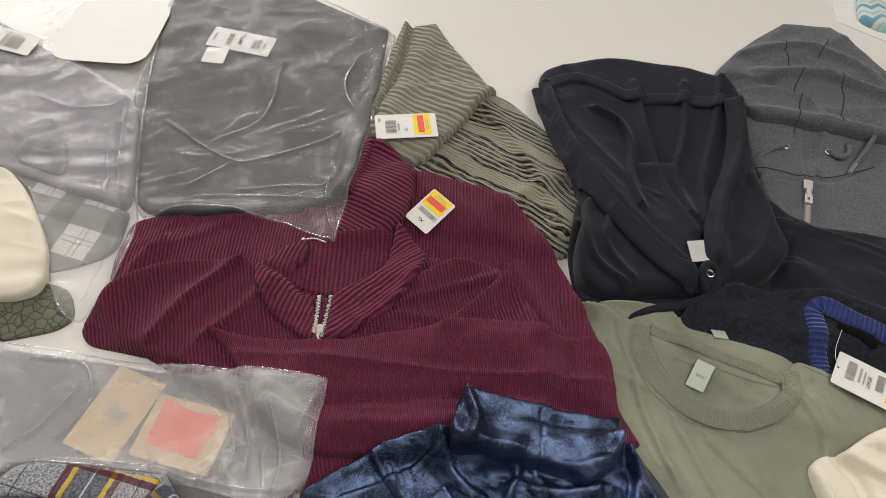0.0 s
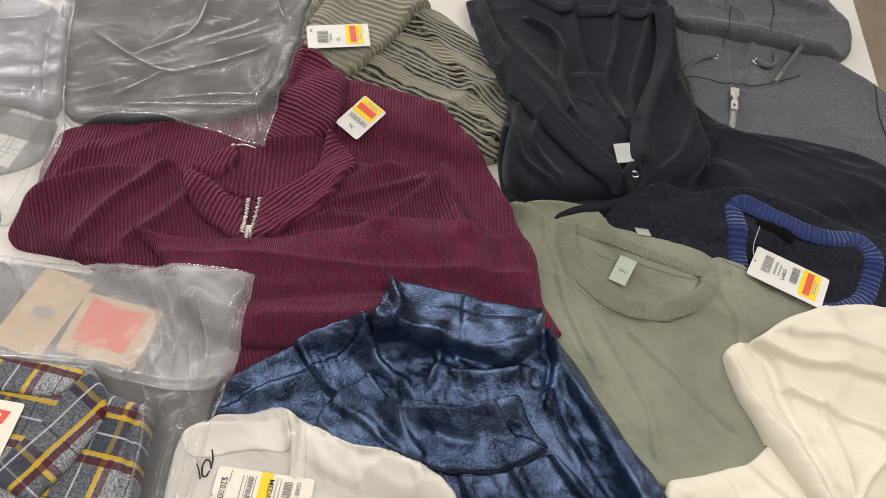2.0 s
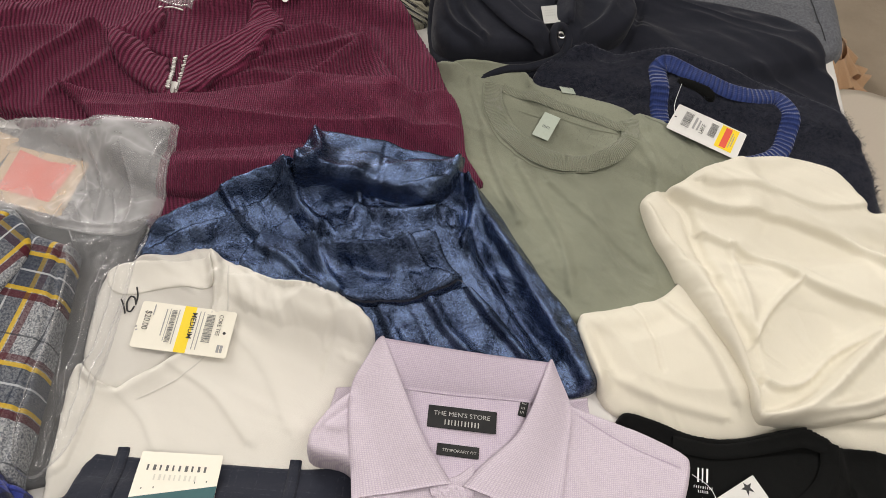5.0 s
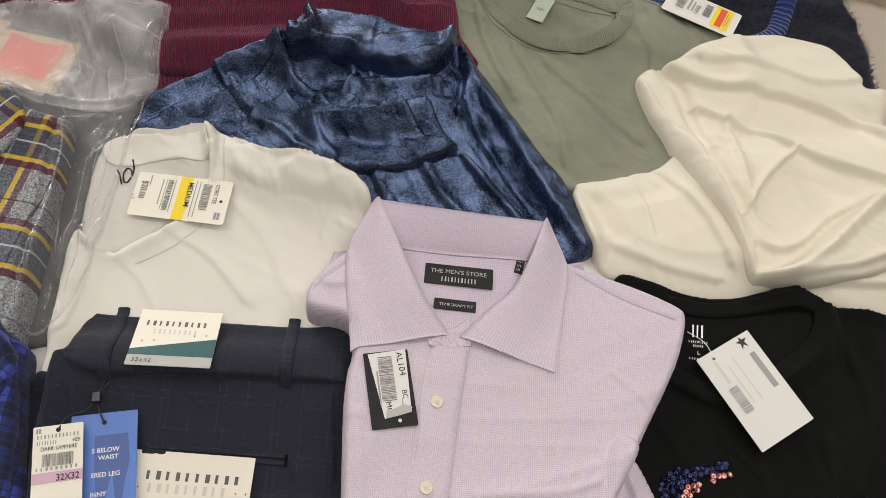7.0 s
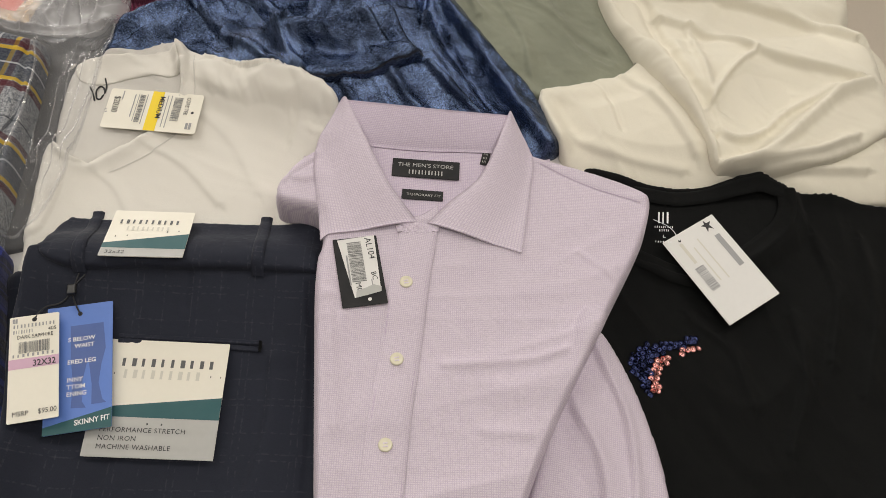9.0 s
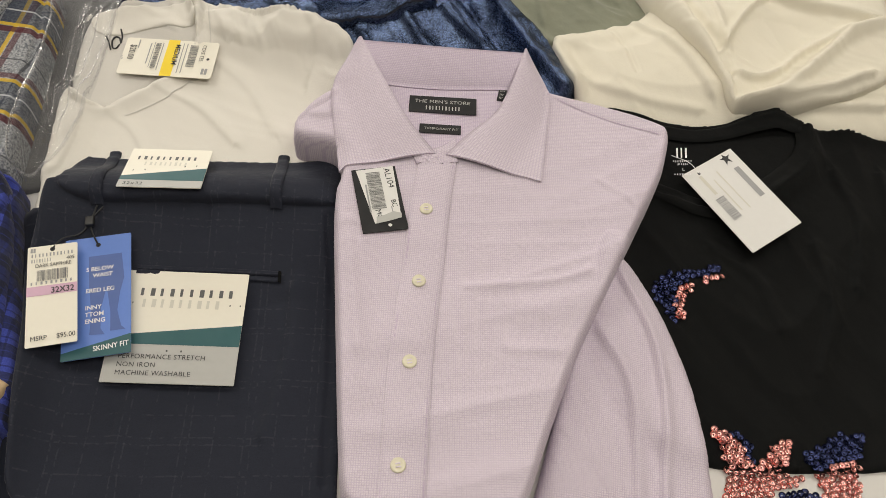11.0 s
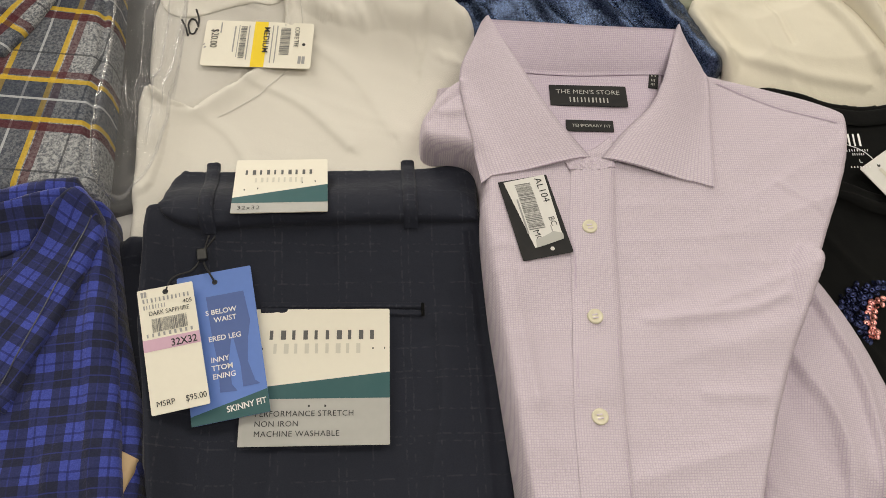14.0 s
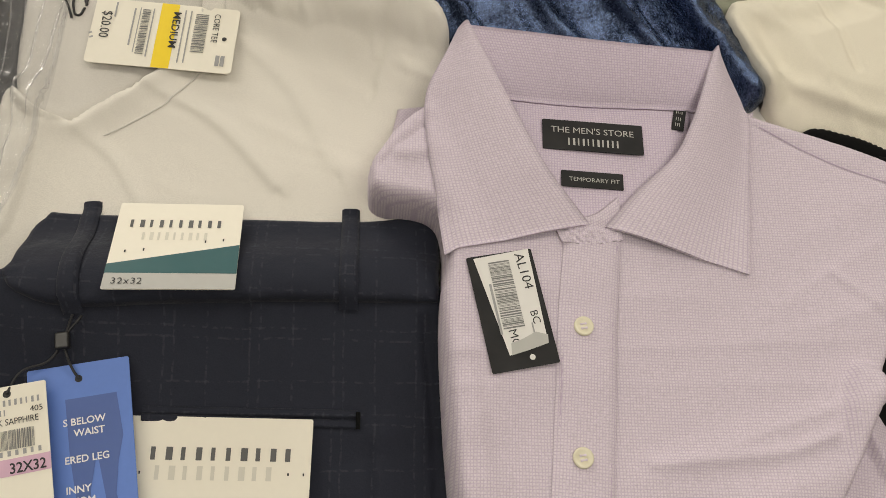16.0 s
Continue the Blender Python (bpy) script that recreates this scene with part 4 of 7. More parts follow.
sheet("back_panel", [(-0.03, 0.64), (0.0, 0.705), (0.13, 0.722), (0.16, 0.66), (0.08, 0.60)], M_MAROON_RIB, g, th=0.003, edge=0.005, wr=0.0, uv=-4, seed=10)
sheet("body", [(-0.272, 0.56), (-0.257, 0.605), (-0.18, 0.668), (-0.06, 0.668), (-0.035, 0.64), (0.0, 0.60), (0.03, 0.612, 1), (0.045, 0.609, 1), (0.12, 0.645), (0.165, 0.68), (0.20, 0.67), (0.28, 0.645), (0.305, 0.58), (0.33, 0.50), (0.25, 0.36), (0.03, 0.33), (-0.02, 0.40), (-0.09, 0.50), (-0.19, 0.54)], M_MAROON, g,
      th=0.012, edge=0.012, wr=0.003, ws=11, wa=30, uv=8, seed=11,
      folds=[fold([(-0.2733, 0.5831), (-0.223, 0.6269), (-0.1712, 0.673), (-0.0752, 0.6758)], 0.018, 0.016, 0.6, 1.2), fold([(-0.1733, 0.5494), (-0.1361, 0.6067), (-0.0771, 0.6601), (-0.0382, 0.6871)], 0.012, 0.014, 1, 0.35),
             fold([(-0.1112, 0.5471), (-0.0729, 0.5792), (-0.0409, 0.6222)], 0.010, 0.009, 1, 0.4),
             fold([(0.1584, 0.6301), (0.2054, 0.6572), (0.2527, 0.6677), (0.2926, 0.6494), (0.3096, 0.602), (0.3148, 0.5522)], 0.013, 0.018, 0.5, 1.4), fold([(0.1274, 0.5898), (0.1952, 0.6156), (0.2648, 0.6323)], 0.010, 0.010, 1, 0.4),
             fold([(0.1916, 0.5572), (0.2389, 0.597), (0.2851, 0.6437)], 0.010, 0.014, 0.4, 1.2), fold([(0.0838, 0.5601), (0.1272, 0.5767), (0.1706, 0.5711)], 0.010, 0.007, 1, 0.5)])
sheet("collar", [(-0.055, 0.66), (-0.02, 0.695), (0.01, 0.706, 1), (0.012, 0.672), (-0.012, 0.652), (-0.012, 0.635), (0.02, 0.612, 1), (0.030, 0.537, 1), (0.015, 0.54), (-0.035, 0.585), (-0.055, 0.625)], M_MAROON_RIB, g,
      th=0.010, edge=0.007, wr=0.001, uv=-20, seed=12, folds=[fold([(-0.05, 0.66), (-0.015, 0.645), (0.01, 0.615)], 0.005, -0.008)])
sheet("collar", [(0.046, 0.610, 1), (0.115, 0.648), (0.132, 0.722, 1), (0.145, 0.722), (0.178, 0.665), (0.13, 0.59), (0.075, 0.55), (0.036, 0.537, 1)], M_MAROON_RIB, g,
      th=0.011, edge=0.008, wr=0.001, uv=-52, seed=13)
zip_line(g, (0.029, 0.612), (0.025, 0.545), 0.006)
zip_line(g, (0.045, 0.606), (0.033, 0.545), 0.006)
zip_pull(g, (0.031, 0.560), (0.027, 0.534), 0.011)
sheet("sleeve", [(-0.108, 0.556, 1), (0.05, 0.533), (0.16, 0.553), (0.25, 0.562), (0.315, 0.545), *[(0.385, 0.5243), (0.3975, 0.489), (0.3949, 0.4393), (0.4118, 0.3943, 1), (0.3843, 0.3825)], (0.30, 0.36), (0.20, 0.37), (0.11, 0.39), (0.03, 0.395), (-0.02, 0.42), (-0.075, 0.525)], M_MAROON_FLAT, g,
      th=0.014, edge=0.014, wr=0.003, ws=13, wa=-8, stretch=5, uv=-6, seed=14,
      folds=[fold([(0.02, 0.50), (0.14, 0.515), (0.26, 0.52), (0.36, 0.46)], 0.02, 0.008), fold([(0.03, 0.45), (0.16, 0.455), (0.28, 0.46), (0.37, 0.43)], 0.010, -0.010), fold([(0.05, 0.42), (0.15, 0.415), (0.30, 0.43), (0.38, 0.40)], 0.012, 0.008)])

# two blue velvet turtlenecks
g = thing("velvet_top", "navy crushed-velvet turtleneck top in loose folds", "top", "velvet tops")
sheet("body", [(-0.0056, 0.3039), (0.0031, 0.3369), (0.0472, 0.3683), (0.0995, 0.3943), (0.1524, 0.4037), (0.1916, 0.4061), (0.3805, 0.3818), (0.4019, 0.3713), (0.4218, 0.3412), (0.4417, 0.2872), (0.4642, 0.2358), (0.4884, 0.206), (0.5027, 0.1646), (0.5088, 0.1135), (0.4327, 0.1103), (0.231, 0.1988), (0.0806, 0.248)], M_VELVET, g, th=0.012, edge=0.014, wr=0.004, ws=15, wa=-35, stretch=3, seed=17,
      folds=[bump(0.3461, 0.3592, 0.035, 0.03, 0.014), bump(0.315, 0.30, 0.11, 0.095, 0.052, -15), fold([(0.0013, 0.3292), (0.0605, 0.367), (0.1126, 0.3913), (0.1718, 0.3992)], 0.012, 0.014, 0.7, 1.3), fold([(0.0116, 0.3126), (0.0668, 0.3376), (0.1244, 0.3578), (0.1672, 0.3785)], 0.010, 0.013, 0.5, 1.3),
             fold([(0.178, 0.394), (0.2035, 0.3825), (0.2424, 0.3731), (0.2889, 0.3658), (0.3336, 0.3607), (0.3771, 0.3763)], 0.010, 0.020, 0.6, 1.3), fold([(0.2502, 0.3679), (0.2545, 0.3465), (0.2408, 0.3216)], 0.006, 0.012, 1.2, 0.4),
             fold([(0.1773, 0.3817), (0.1858, 0.3567), (0.2169, 0.325)], 0.009, 0.013, 0.5, 1.3), fold([(0.2537, 0.3353), (0.2982, 0.3157), (0.3472, 0.3243)], 0.010, 0.014, 0.5, 1.2),
             fold([(0.383, 0.3693), (0.3875, 0.3308), (0.3666, 0.2811)], 0.008, 0.014, 1.2, 0.4), fold([(0.3871, 0.3501), (0.4112, 0.289), (0.4403, 0.2312), (0.4701, 0.1731), (0.4868, 0.1225)], 0.012, 0.018, 1.3, 0.5),
             fold([(0.3752, 0.3168), (0.396, 0.2582), (0.4261, 0.2087), (0.4543, 0.1586)], 0.009, -0.013), fold([(0.0985, 0.3798), (0.1236, 0.3396), (0.149, 0.3237)], 0.009, 0.010, 1, 0.4), rumple(30, 0.0045, -55, 2.5, 90), rumple(52, 0.0022, -70, 2.5, 89)])
sheet("collar", [(0.1783, 0.3739), (0.1912, 0.4228), (0.2074, 0.4651, 1), (0.2592, 0.4328), (0.3134, 0.4241), (0.3906, 0.4203, 1), (0.3741, 0.3673), (0.3594, 0.3448), (0.3261, 0.3193), (0.2905, 0.3467), (0.25, 0.3575), (0.2095, 0.3701)], M_VELVET, g,
      th=0.018, edge=0.009, wr=0.003, ws=20, seed=18, folds=[fold([(0.207, 0.4545), (0.216, 0.3977), (0.2032, 0.371)], 0.007, 0.014, 0.6, 1), fold([(0.2359, 0.389), (0.2897, 0.3608), (0.3462, 0.3556)], 0.016, -0.010), fold([(0.2901, 0.4182), (0.279, 0.3523)], 0.0025, -0.003),
                                                             fold([(0.197, 0.3726), (0.2525, 0.3535), (0.301, 0.3355), (0.3562, 0.3452), (0.3719, 0.3728)], 0.008, 0.016), rumple(34, 0.003, -40, 2.5, 93)])
g = thing("velvet_top", "navy crushed-velvet turtleneck top bunched over its twin", "top", "velvet tops")
sheet("body", [(0.0751, 0.2831), (0.1489, 0.2661), (0.2272, 0.2432), (0.2915, 0.2217), (0.3663, 0.2353), (0.3947, 0.2061), (0.427, 0.1648), (0.4467, 0.1129), (0.2855, 0.1338), (0.1469, 0.2112)], M_VELVET, g, th=0.008, edge=0.012, wr=0.004, ws=15, wa=-45, stretch=3, seed=60,
      folds=[fold([(0.2674, 0.2154), (0.2772, 0.1867), (0.2887, 0.1635)], 0.009, 0.010, 1, 0.4), fold([(0.3212, 0.2151), (0.3373, 0.1873), (0.364, 0.1523)], 0.010, 0.012, 1, 0.4), fold([(0.3658, 0.2297), (0.3868, 0.1947), (0.4195, 0.1543)], 0.009, 0.012, 1, 0.4), bump(0.35, 0.10, 0.10, 0.035, -0.014), rumple(34, 0.004, -65, 3, 91), rumple(56, 0.0016, -70, 2.5, 88)])
sheet("collar", [(0.1122, 0.2877), (0.1246, 0.3166), (0.1762, 0.3456, 1), (0.2012, 0.3056), (0.2362, 0.2935), (0.2776, 0.2809), (0.3007, 0.2832), (0.3351, 0.2926, 1), (0.346, 0.2572), (0.3672, 0.2346), (0.3242, 0.2145), (0.2898, 0.2134), (0.2491, 0.2194), (0.2263, 0.2339), (0.1551, 0.2546)], M_VELVET, g,
      th=0.010, edge=0.008, wr=0.004, ws=18, wa=-30, seed=61, folds=[fold([(0.2027, 0.2995), (0.2358, 0.2876), (0.2771, 0.2753), (0.3264, 0.2829)], 0.010, 0.014, 0.5, 1.4), fold([(0.2029, 0.3028), (0.2076, 0.2731), (0.2265, 0.238)], 0.008, 0.010, 0.5, 1.2), fold([(0.3001, 0.2782), (0.3171, 0.2508), (0.355, 0.2316)], 0.008, 0.012, 0.5, 1.2),
                                                                       fold([(0.1373, 0.3084), (0.1741, 0.2818), (0.1972, 0.2458)], 0.009, 0.009, 1, 0.4), fold([(0.2348, 0.2703), (0.2755, 0.2512), (0.3229, 0.2476)], 0.010, -0.010), rumple(36, 0.0035, -55, 2.5, 92)])
ribbon("collar_seam", [(0.2261, 0.2326), (0.2491, 0.2198), (0.29, 0.214), (0.3247, 0.2157), (0.3661, 0.2365)], 0.0016, M_NAVYFUZZ, g, th=0.0004, pile=False)

# cream hooded top
g = thing("hooded_top", "cream jersey hooded top with its hood lying open", "top")
sheet("body", [(0.4907, 0.2075), (0.5337, 0.2099), (0.5702, 0.2169), (0.6004, 0.2212), (0.6439, 0.2532), (0.7916, 0.2474), (1.1161, 0.2638), (0.9803, 0.0097), (0.8205, 0.0086), (0.7558, 0.0303), (0.715, 0.0476), (0.6547, 0.0465), (0.5909, 0.053), (0.5437, 0.0707), (0.507, 0.0943), (0.4983, 0.1227)], M_CREAM, g,
      th=lambda x, y, d: 0.008 + 0.020 * np.clip(d / 0.05, 0, 1), edge=0.014, wr=0.002, ws=13, wa=-70, seed=19,
      folds=[fold([(0.5632, 0.2156), (0.5738, 0.1808), (0.5744, 0.1282)], 0.003, -0.003), fold([(0.5989, 0.2161), (0.6322, 0.1536), (0.6468, 0.0865)], 0.009, 0.007, 1, 0.4), fold([(0.5171, 0.1254), (0.5623, 0.0933), (0.6288, 0.0705)], 0.009, 0.005, 1, 0.4),
             fold([(0.6775, 0.056), (0.7454, 0.0574), (0.835, 0.0431)], 0.009, 0.007, 1, 0.4), rumple(26, 0.0018, -60, 3, 84)])
sheet("hood", [(0.6085, 0.3421), (0.6103, 0.3615), (0.6251, 0.3721), (0.6473, 0.3711), (0.6721, 0.3845), (0.6903, 0.3927), (0.7231, 0.4025), (0.7768, 0.4141), (0.8331, 0.4119), (0.8671, 0.3968), (0.8827, 0.3857), (0.8974, 0.3482), (0.9029, 0.3077), (1.0452, 0.3668), (1.0669, 0.2823), (0.9838, 0.1365), (0.8202, 0.0558), (0.7449, 0.0502), (0.6681, 0.0561), (0.6607, 0.072), (0.6618, 0.1014), (0.654, 0.1374), (0.6391, 0.1764), (0.6299, 0.225), (0.6224, 0.2716), (0.6113, 0.3011)], M_CREAM, g,
      th=0.012, edge=0.012, wr=0.002, ws=14, wa=-30, seed=20,
      folds=[bump(0.7406, 0.1482, 0.06, 0.045, -0.022, 20), fold([(0.6108, 0.3507), (0.621, 0.3098), (0.6416, 0.2514), (0.6516, 0.1736), (0.6658, 0.1264), (0.6618, 0.0693)], 0.010, 0.010, 0.5, 1.3),
             fold([(0.6463, 0.3668), (0.6667, 0.3427), (0.6654, 0.2905), (0.6668, 0.2028), (0.6796, 0.1491), (0.6749, 0.1064)], 0.0055, -0.012, 1, 2.0), fold([(0.6521, 0.3679), (0.7018, 0.3334), (0.7761, 0.3216), (0.8542, 0.281), (0.8917, 0.2217)], 0.010, 0.014, 1.8, 0.35),
             fold([(0.6961, 0.3746), (0.7666, 0.3584), (0.847, 0.3192), (1.0329, 0.3523)], 0.010, 0.008, 1.6, 0.4), fold([(0.6772, 0.2994), (0.7392, 0.255), (0.7951, 0.1997), (0.8623, 0.1599)], 0.011, 0.012, 1.6, 0.35),
             fold([(0.6769, 0.1415), (0.7155, 0.1877), (0.7647, 0.2214)], 0.005, 0.008, 1, 0.5), fold([(0.6608, 0.061), (0.695, 0.062), (0.7379, 0.078), (0.7904, 0.1148), (0.8325, 0.1428), (0.8725, 0.1484)], 0.009, 0.016, 0.6, 1.0),
             fold([(0.6739, 0.1094), (0.6885, 0.0915), (0.7219, 0.0933), (0.7671, 0.1271), (0.8309, 0.1475)], 0.007, 0.010, 1, 0.5), fold([(0.6738, 0.0555), (0.7272, 0.0629), (0.7784, 0.0635), (0.8282, 0.0759)], 0.008, 0.009, 1, 0.5),
             fold([(0.7005, 0.2796), (0.692, 0.2076), (0.6874, 0.1523)], 0.008, 0.006, 1, 0.4), rumple(24, 0.0022, -35, 4, 97)])

# grey flannel with mustard plaid, over a dark garment in its bag
g = thing("folded_trousers", "mid-grey jersey garment folded inside a clear bag", "trousers")
sheet("body", [(-0.60, 0.59), (-0.30, 0.545), (-0.10, 0.50), (0.035, 0.475, 1), (0.012, 0.38), (-0.015, 0.26), (-0.03, 0.12), (-0.055, 0.05), (-0.60, 0.1)], M_MIDGREY, g, th=0.008, edge=0.008, wr=0.001, seed=62, flat=0.6)
g = thing("flannel_shirt", "grey flannel shirt with mustard and wine plaid, folded in a bag", "shirt", "plaid shirts")
sheet("body", [(-0.32, 0.40), (-0.13, 0.372, 1), (-0.11, 0.338), (-0.06, 0.318, 1), (-0.068, 0.22), (-0.085, 0.06, 1), (-0.32, 0.09, 1)], M_GPLAID, g, th=0.038, edge=0.014, wr=0.0015, uv=turned(-0.1439, 0.1671, -16, 0.061), seed=21,
      folds=[fold([(-0.072, 0.31), (-0.078, 0.20), (-0.095, 0.08)], 0.003, -0.006)])
sheet("collar_band", [(-0.32, 0.395), (-0.24, 0.385), (-0.13, 0.36, 1), (-0.15, 0.325), (-0.24, 0.345), (-0.32, 0.35)], M_GPLAID, g, th=0.004, edge=0.004, wr=0.0005, uv=-20, seed=63)
sheet("collar", [(-0.126, 0.358), (-0.11, 0.345), (-0.098, 0.306), (-0.13, 0.25), (-0.16, 0.215, 1), (-0.21, 0.245), (-0.165, 0.30)], M_GPLAID, g, th=0.006, edge=0.005, wr=0.001, uv=48, seed=22)

# white tee
g = thing("v_neck_tee", "white cotton v-neck tee, folded", "t-shirt")
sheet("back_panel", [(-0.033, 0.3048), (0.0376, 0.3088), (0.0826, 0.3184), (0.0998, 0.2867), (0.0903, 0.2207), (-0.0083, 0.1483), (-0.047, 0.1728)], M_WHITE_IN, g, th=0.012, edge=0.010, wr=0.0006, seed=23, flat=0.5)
sheet("front", [(-0.0516, 0.1961), (-0.0252, 0.1618), (-0.0065, 0.156, 1), (0.0471, 0.1861), (0.0764, 0.214), (0.09, 0.2396), (0.0901, 0.268), (0.0839, 0.3079, 1), (0.1152, 0.2889), (0.1418, 0.2656), (0.2051, 0.239), (0.2349, 0.2269), (0.2602, 0.201), (0.2631, 0.1759), (0.2389, 0.1277), (0.2246, 0.0285), (-0.0331, 0.0218), (-0.0747, 0.0148), (-0.0614, 0.0845)], M_WHITE, g,
      th=0.015, edge=0.009, wr=0.0012, ws=10, wa=-35, seed=24, flat=0.4,
      folds=[fold([(0.0911, 0.2384), (0.1463, 0.1695), (0.1676, 0.0989)], 0.012, 0.003, 1, 0.5), fold([(0.0435, 0.181), (0.0916, 0.1448), (0.1262, 0.0894)], 0.009, 0.003, 1, 0.4), fold([(-0.0076, 0.1546), (0.0219, 0.1235), (0.0345, 0.0899)], 0.008, 0.002, 1, 0.4), fold([(0.2164, 0.2299), (0.2254, 0.1991), (0.2076, 0.1624)], 0.010, 0.003, 1, 0.4), rumple(20, 0.0007, -40, 3, 83)])
sheet("neck_band", [(-0.0326, 0.3038), (0.0404, 0.299), (0.0855, 0.2996, 1), (0.0935, 0.2597), (0.0369, 0.2701), (-0.0201, 0.2608)], M_WHITE, g, th=0.0015, edge=0.003, wr=0, drape=1, seed=95)
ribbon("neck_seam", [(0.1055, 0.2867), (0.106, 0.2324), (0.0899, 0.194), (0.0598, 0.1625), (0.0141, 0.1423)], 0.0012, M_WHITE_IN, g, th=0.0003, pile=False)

# the trousers' lower leg lies below the plaid shirt
suit_trousers = thing("trousers", "dark navy windowpane suit trousers, folded", "trousers")
sheet("lower_leg", [(-0.1031, 0.0439), (-0.0502, 0.0274), (0.0021, 0.0214), (-0.0157, -0.2835), (-0.1138, -0.2653), (-0.1079, -0.0829)], M_SUIT, suit_trousers, th=0.004, edge=0.007, wr=0.001, uv=-9, seed=67)

# cobalt plaid shirt, with a card caught between its layers
g = thing("plaid_shirt", "cobalt blue and black plaid cotton shirt, folded", "shirt", "plaid shirts")
sheet("lower_fold", [(-0.3026, 0.0878), (-0.0914, 0.0592), (-0.077, 0.0577), (-0.0779, 0.0094), (-0.0743, -0.0484), (-0.0675, -0.1048), (-0.0611, -0.1656, 1), (-0.0674, -0.1673), (-0.0655, -0.1925), (-0.0777, -0.1939), (-0.0742, -0.2322), (-0.0743, -0.2731), (-0.2741, -0.2357)], M_BPLAID, g, th=0.028, edge=0.012, wr=0.002, uv=-4, seed=64)
k = thing("kraft_card", "corner of a kraft card caught in a plaid shirt", "card")
sheet("card", [(-0.1039, -0.1375, 1), (-0.0771, -0.1506, 1), (-0.0646, -0.1594, 1), (-0.0759, -0.183, 1), (-0.1036, -0.1786, 1)], M_KRAFT, k, th=0.0012, edge=0.001, wr=0, seed=82, drape=2)
sheet("body", [(-0.3331, 0.0996), (-0.1928, 0.066), (-0.1478, 0.0732), (-0.0961, 0.0727, 1), (-0.0875, 0.0532), (-0.0819, 0.0435), (-0.0789, 0.006), (-0.0762, -0.0518), (-0.0755, -0.1152), (-0.0744, -0.1815), (-0.0786, -0.238), (-0.0874, -0.2713), (-0.2904, -0.2336)], M_BPLAID, g, th=0.011, edge=0.009, wr=0.0025, ws=13, wa=80, uv=-6, seed=25, folds=[fold([(-0.0896, -0.0124), (-0.0939, -0.1059), (-0.0922, -0.1967)], 0.012, 0.004, 1, 0.4), fold([(-0.136, -0.1065), (-0.1207, -0.1659), (-0.1239, -0.2159)], 0.012, 0.003, 1, 0.4)])
sheet("collar_band", [(-0.3265, 0.0891), (-0.1873, 0.0567), (-0.1391, 0.0551), (-0.0936, 0.0626), (-0.1315, 0.0281), (-0.1635, 0.015), (-0.3259, 0.0403)], M_BPLAID, g, th=0.003, edge=0.004, wr=0.0005, uv=-3, seed=65)
sheet("front_fold", [(-0.18, -0.0748), (-0.1576, -0.107), (-0.1745, -0.1238), (-0.1817, -0.2556), (-0.2857, -0.2357), (-0.3067, -0.0406)], M_BPLAID, g, th=0.004, edge=0.004, wr=0.001, uv=20, seed=66)
sheet("collar", [(-0.2049, -0.0415), (-0.1615, -0.0087), (-0.1311, 0.0273), (-0.0931, 0.0636), (-0.0836, 0.0479), (-0.0802, 0.0366), (-0.0818, 0.0125), (-0.1156, -0.0462), (-0.1396, -0.0836), (-0.1539, -0.1107, 1), (-0.168, -0.0994), (-0.2064, -0.0823)], M_BPLAID, g, th=0.006, edge=0.005, wr=0.001, uv=52, seed=26)
ribbon("stitching", [(-0.0861, 0.0346), (-0.1235, -0.0331), (-0.1564, -0.0949)], 0.0012, M_DARKBUTTON, g, th=0.0003, pile=False)
shirt_button(g, -0.1615, -0.0881, 0.0060, M_DARKBUTTON)

# black tee with sequins
g = thing("sequin_tee", "black cotton tee with a sequin motif", "t-shirt")
sheet("back_panel", [(0.5063, 0.0969), (0.583, 0.0575), (0.6209, 0.0485), (0.6853, 0.0488), (0.7107, 0.0506), (0.7471, 0.0355), (0.7464, -0.0081), (0.671, -0.0516), (0.5873, -0.0579), (0.5254, -0.0159)], M_BLACKTEE, g, th=0.014, edge=0.007, wr=0.001, seed=27)
sheet("front", [(0.7341, 0.0324, 1), (0.7346, 0.0083), (0.7144, -0.0196), (0.6658, -0.0463), (0.616, -0.0627), (0.5796, -0.0524), (0.5443, -0.0305), (0.5083, -0.0083), (0.4407, -0.162), (0.4558, -0.308), (0.766, -0.3546), (1.0624, -0.0132), (0.8499, 0.0019), (0.7763, 0.0243)], M_BLACKTEE, g,
      th=0.007, edge=0.006, wr=0.003, ws=12, wa=-80, seed=28,
      folds=[fold([(0.7531, 0.0296), (0.8006, 0.0167), (0.9063, 0.0136)], 0.006, 0.005, 1, 0.5), fold([(0.7521, -0.0244), (0.7489, -0.0932), (0.7124, -0.1641)], 0.010, 0.006, 1, 0.4), fold([(0.6911, -0.1116), (0.68, -0.1836), (0.6379, -0.2448)], 0.010, 0.005, 1, 0.4),
             fold([(0.7993, -0.0376), (0.7798, -0.1234), (0.7316, -0.2023)], 0.012, 0.006, 1, 0.4), fold([(0.5859, -0.0979), (0.6198, -0.1395), (0.6162, -0.1977)], 0.010, 0.004, 1, 0.4), rumple(26, 0.0014, -70, 3, 85), bump(0.61, -0.02, 0.06, 0.05, 0.010)])
ribbon("neck_band", [(0.7342, 0.0292), (0.732, 0.0088), (0.7124, -0.015), (0.6676, -0.0403), (0.6134, -0.0625), (0.5782, -0.0528), (0.5451, -0.0271), (0.5177, -0.0008)], 0.020, M_BLACKTEE, g, th=0.0022)
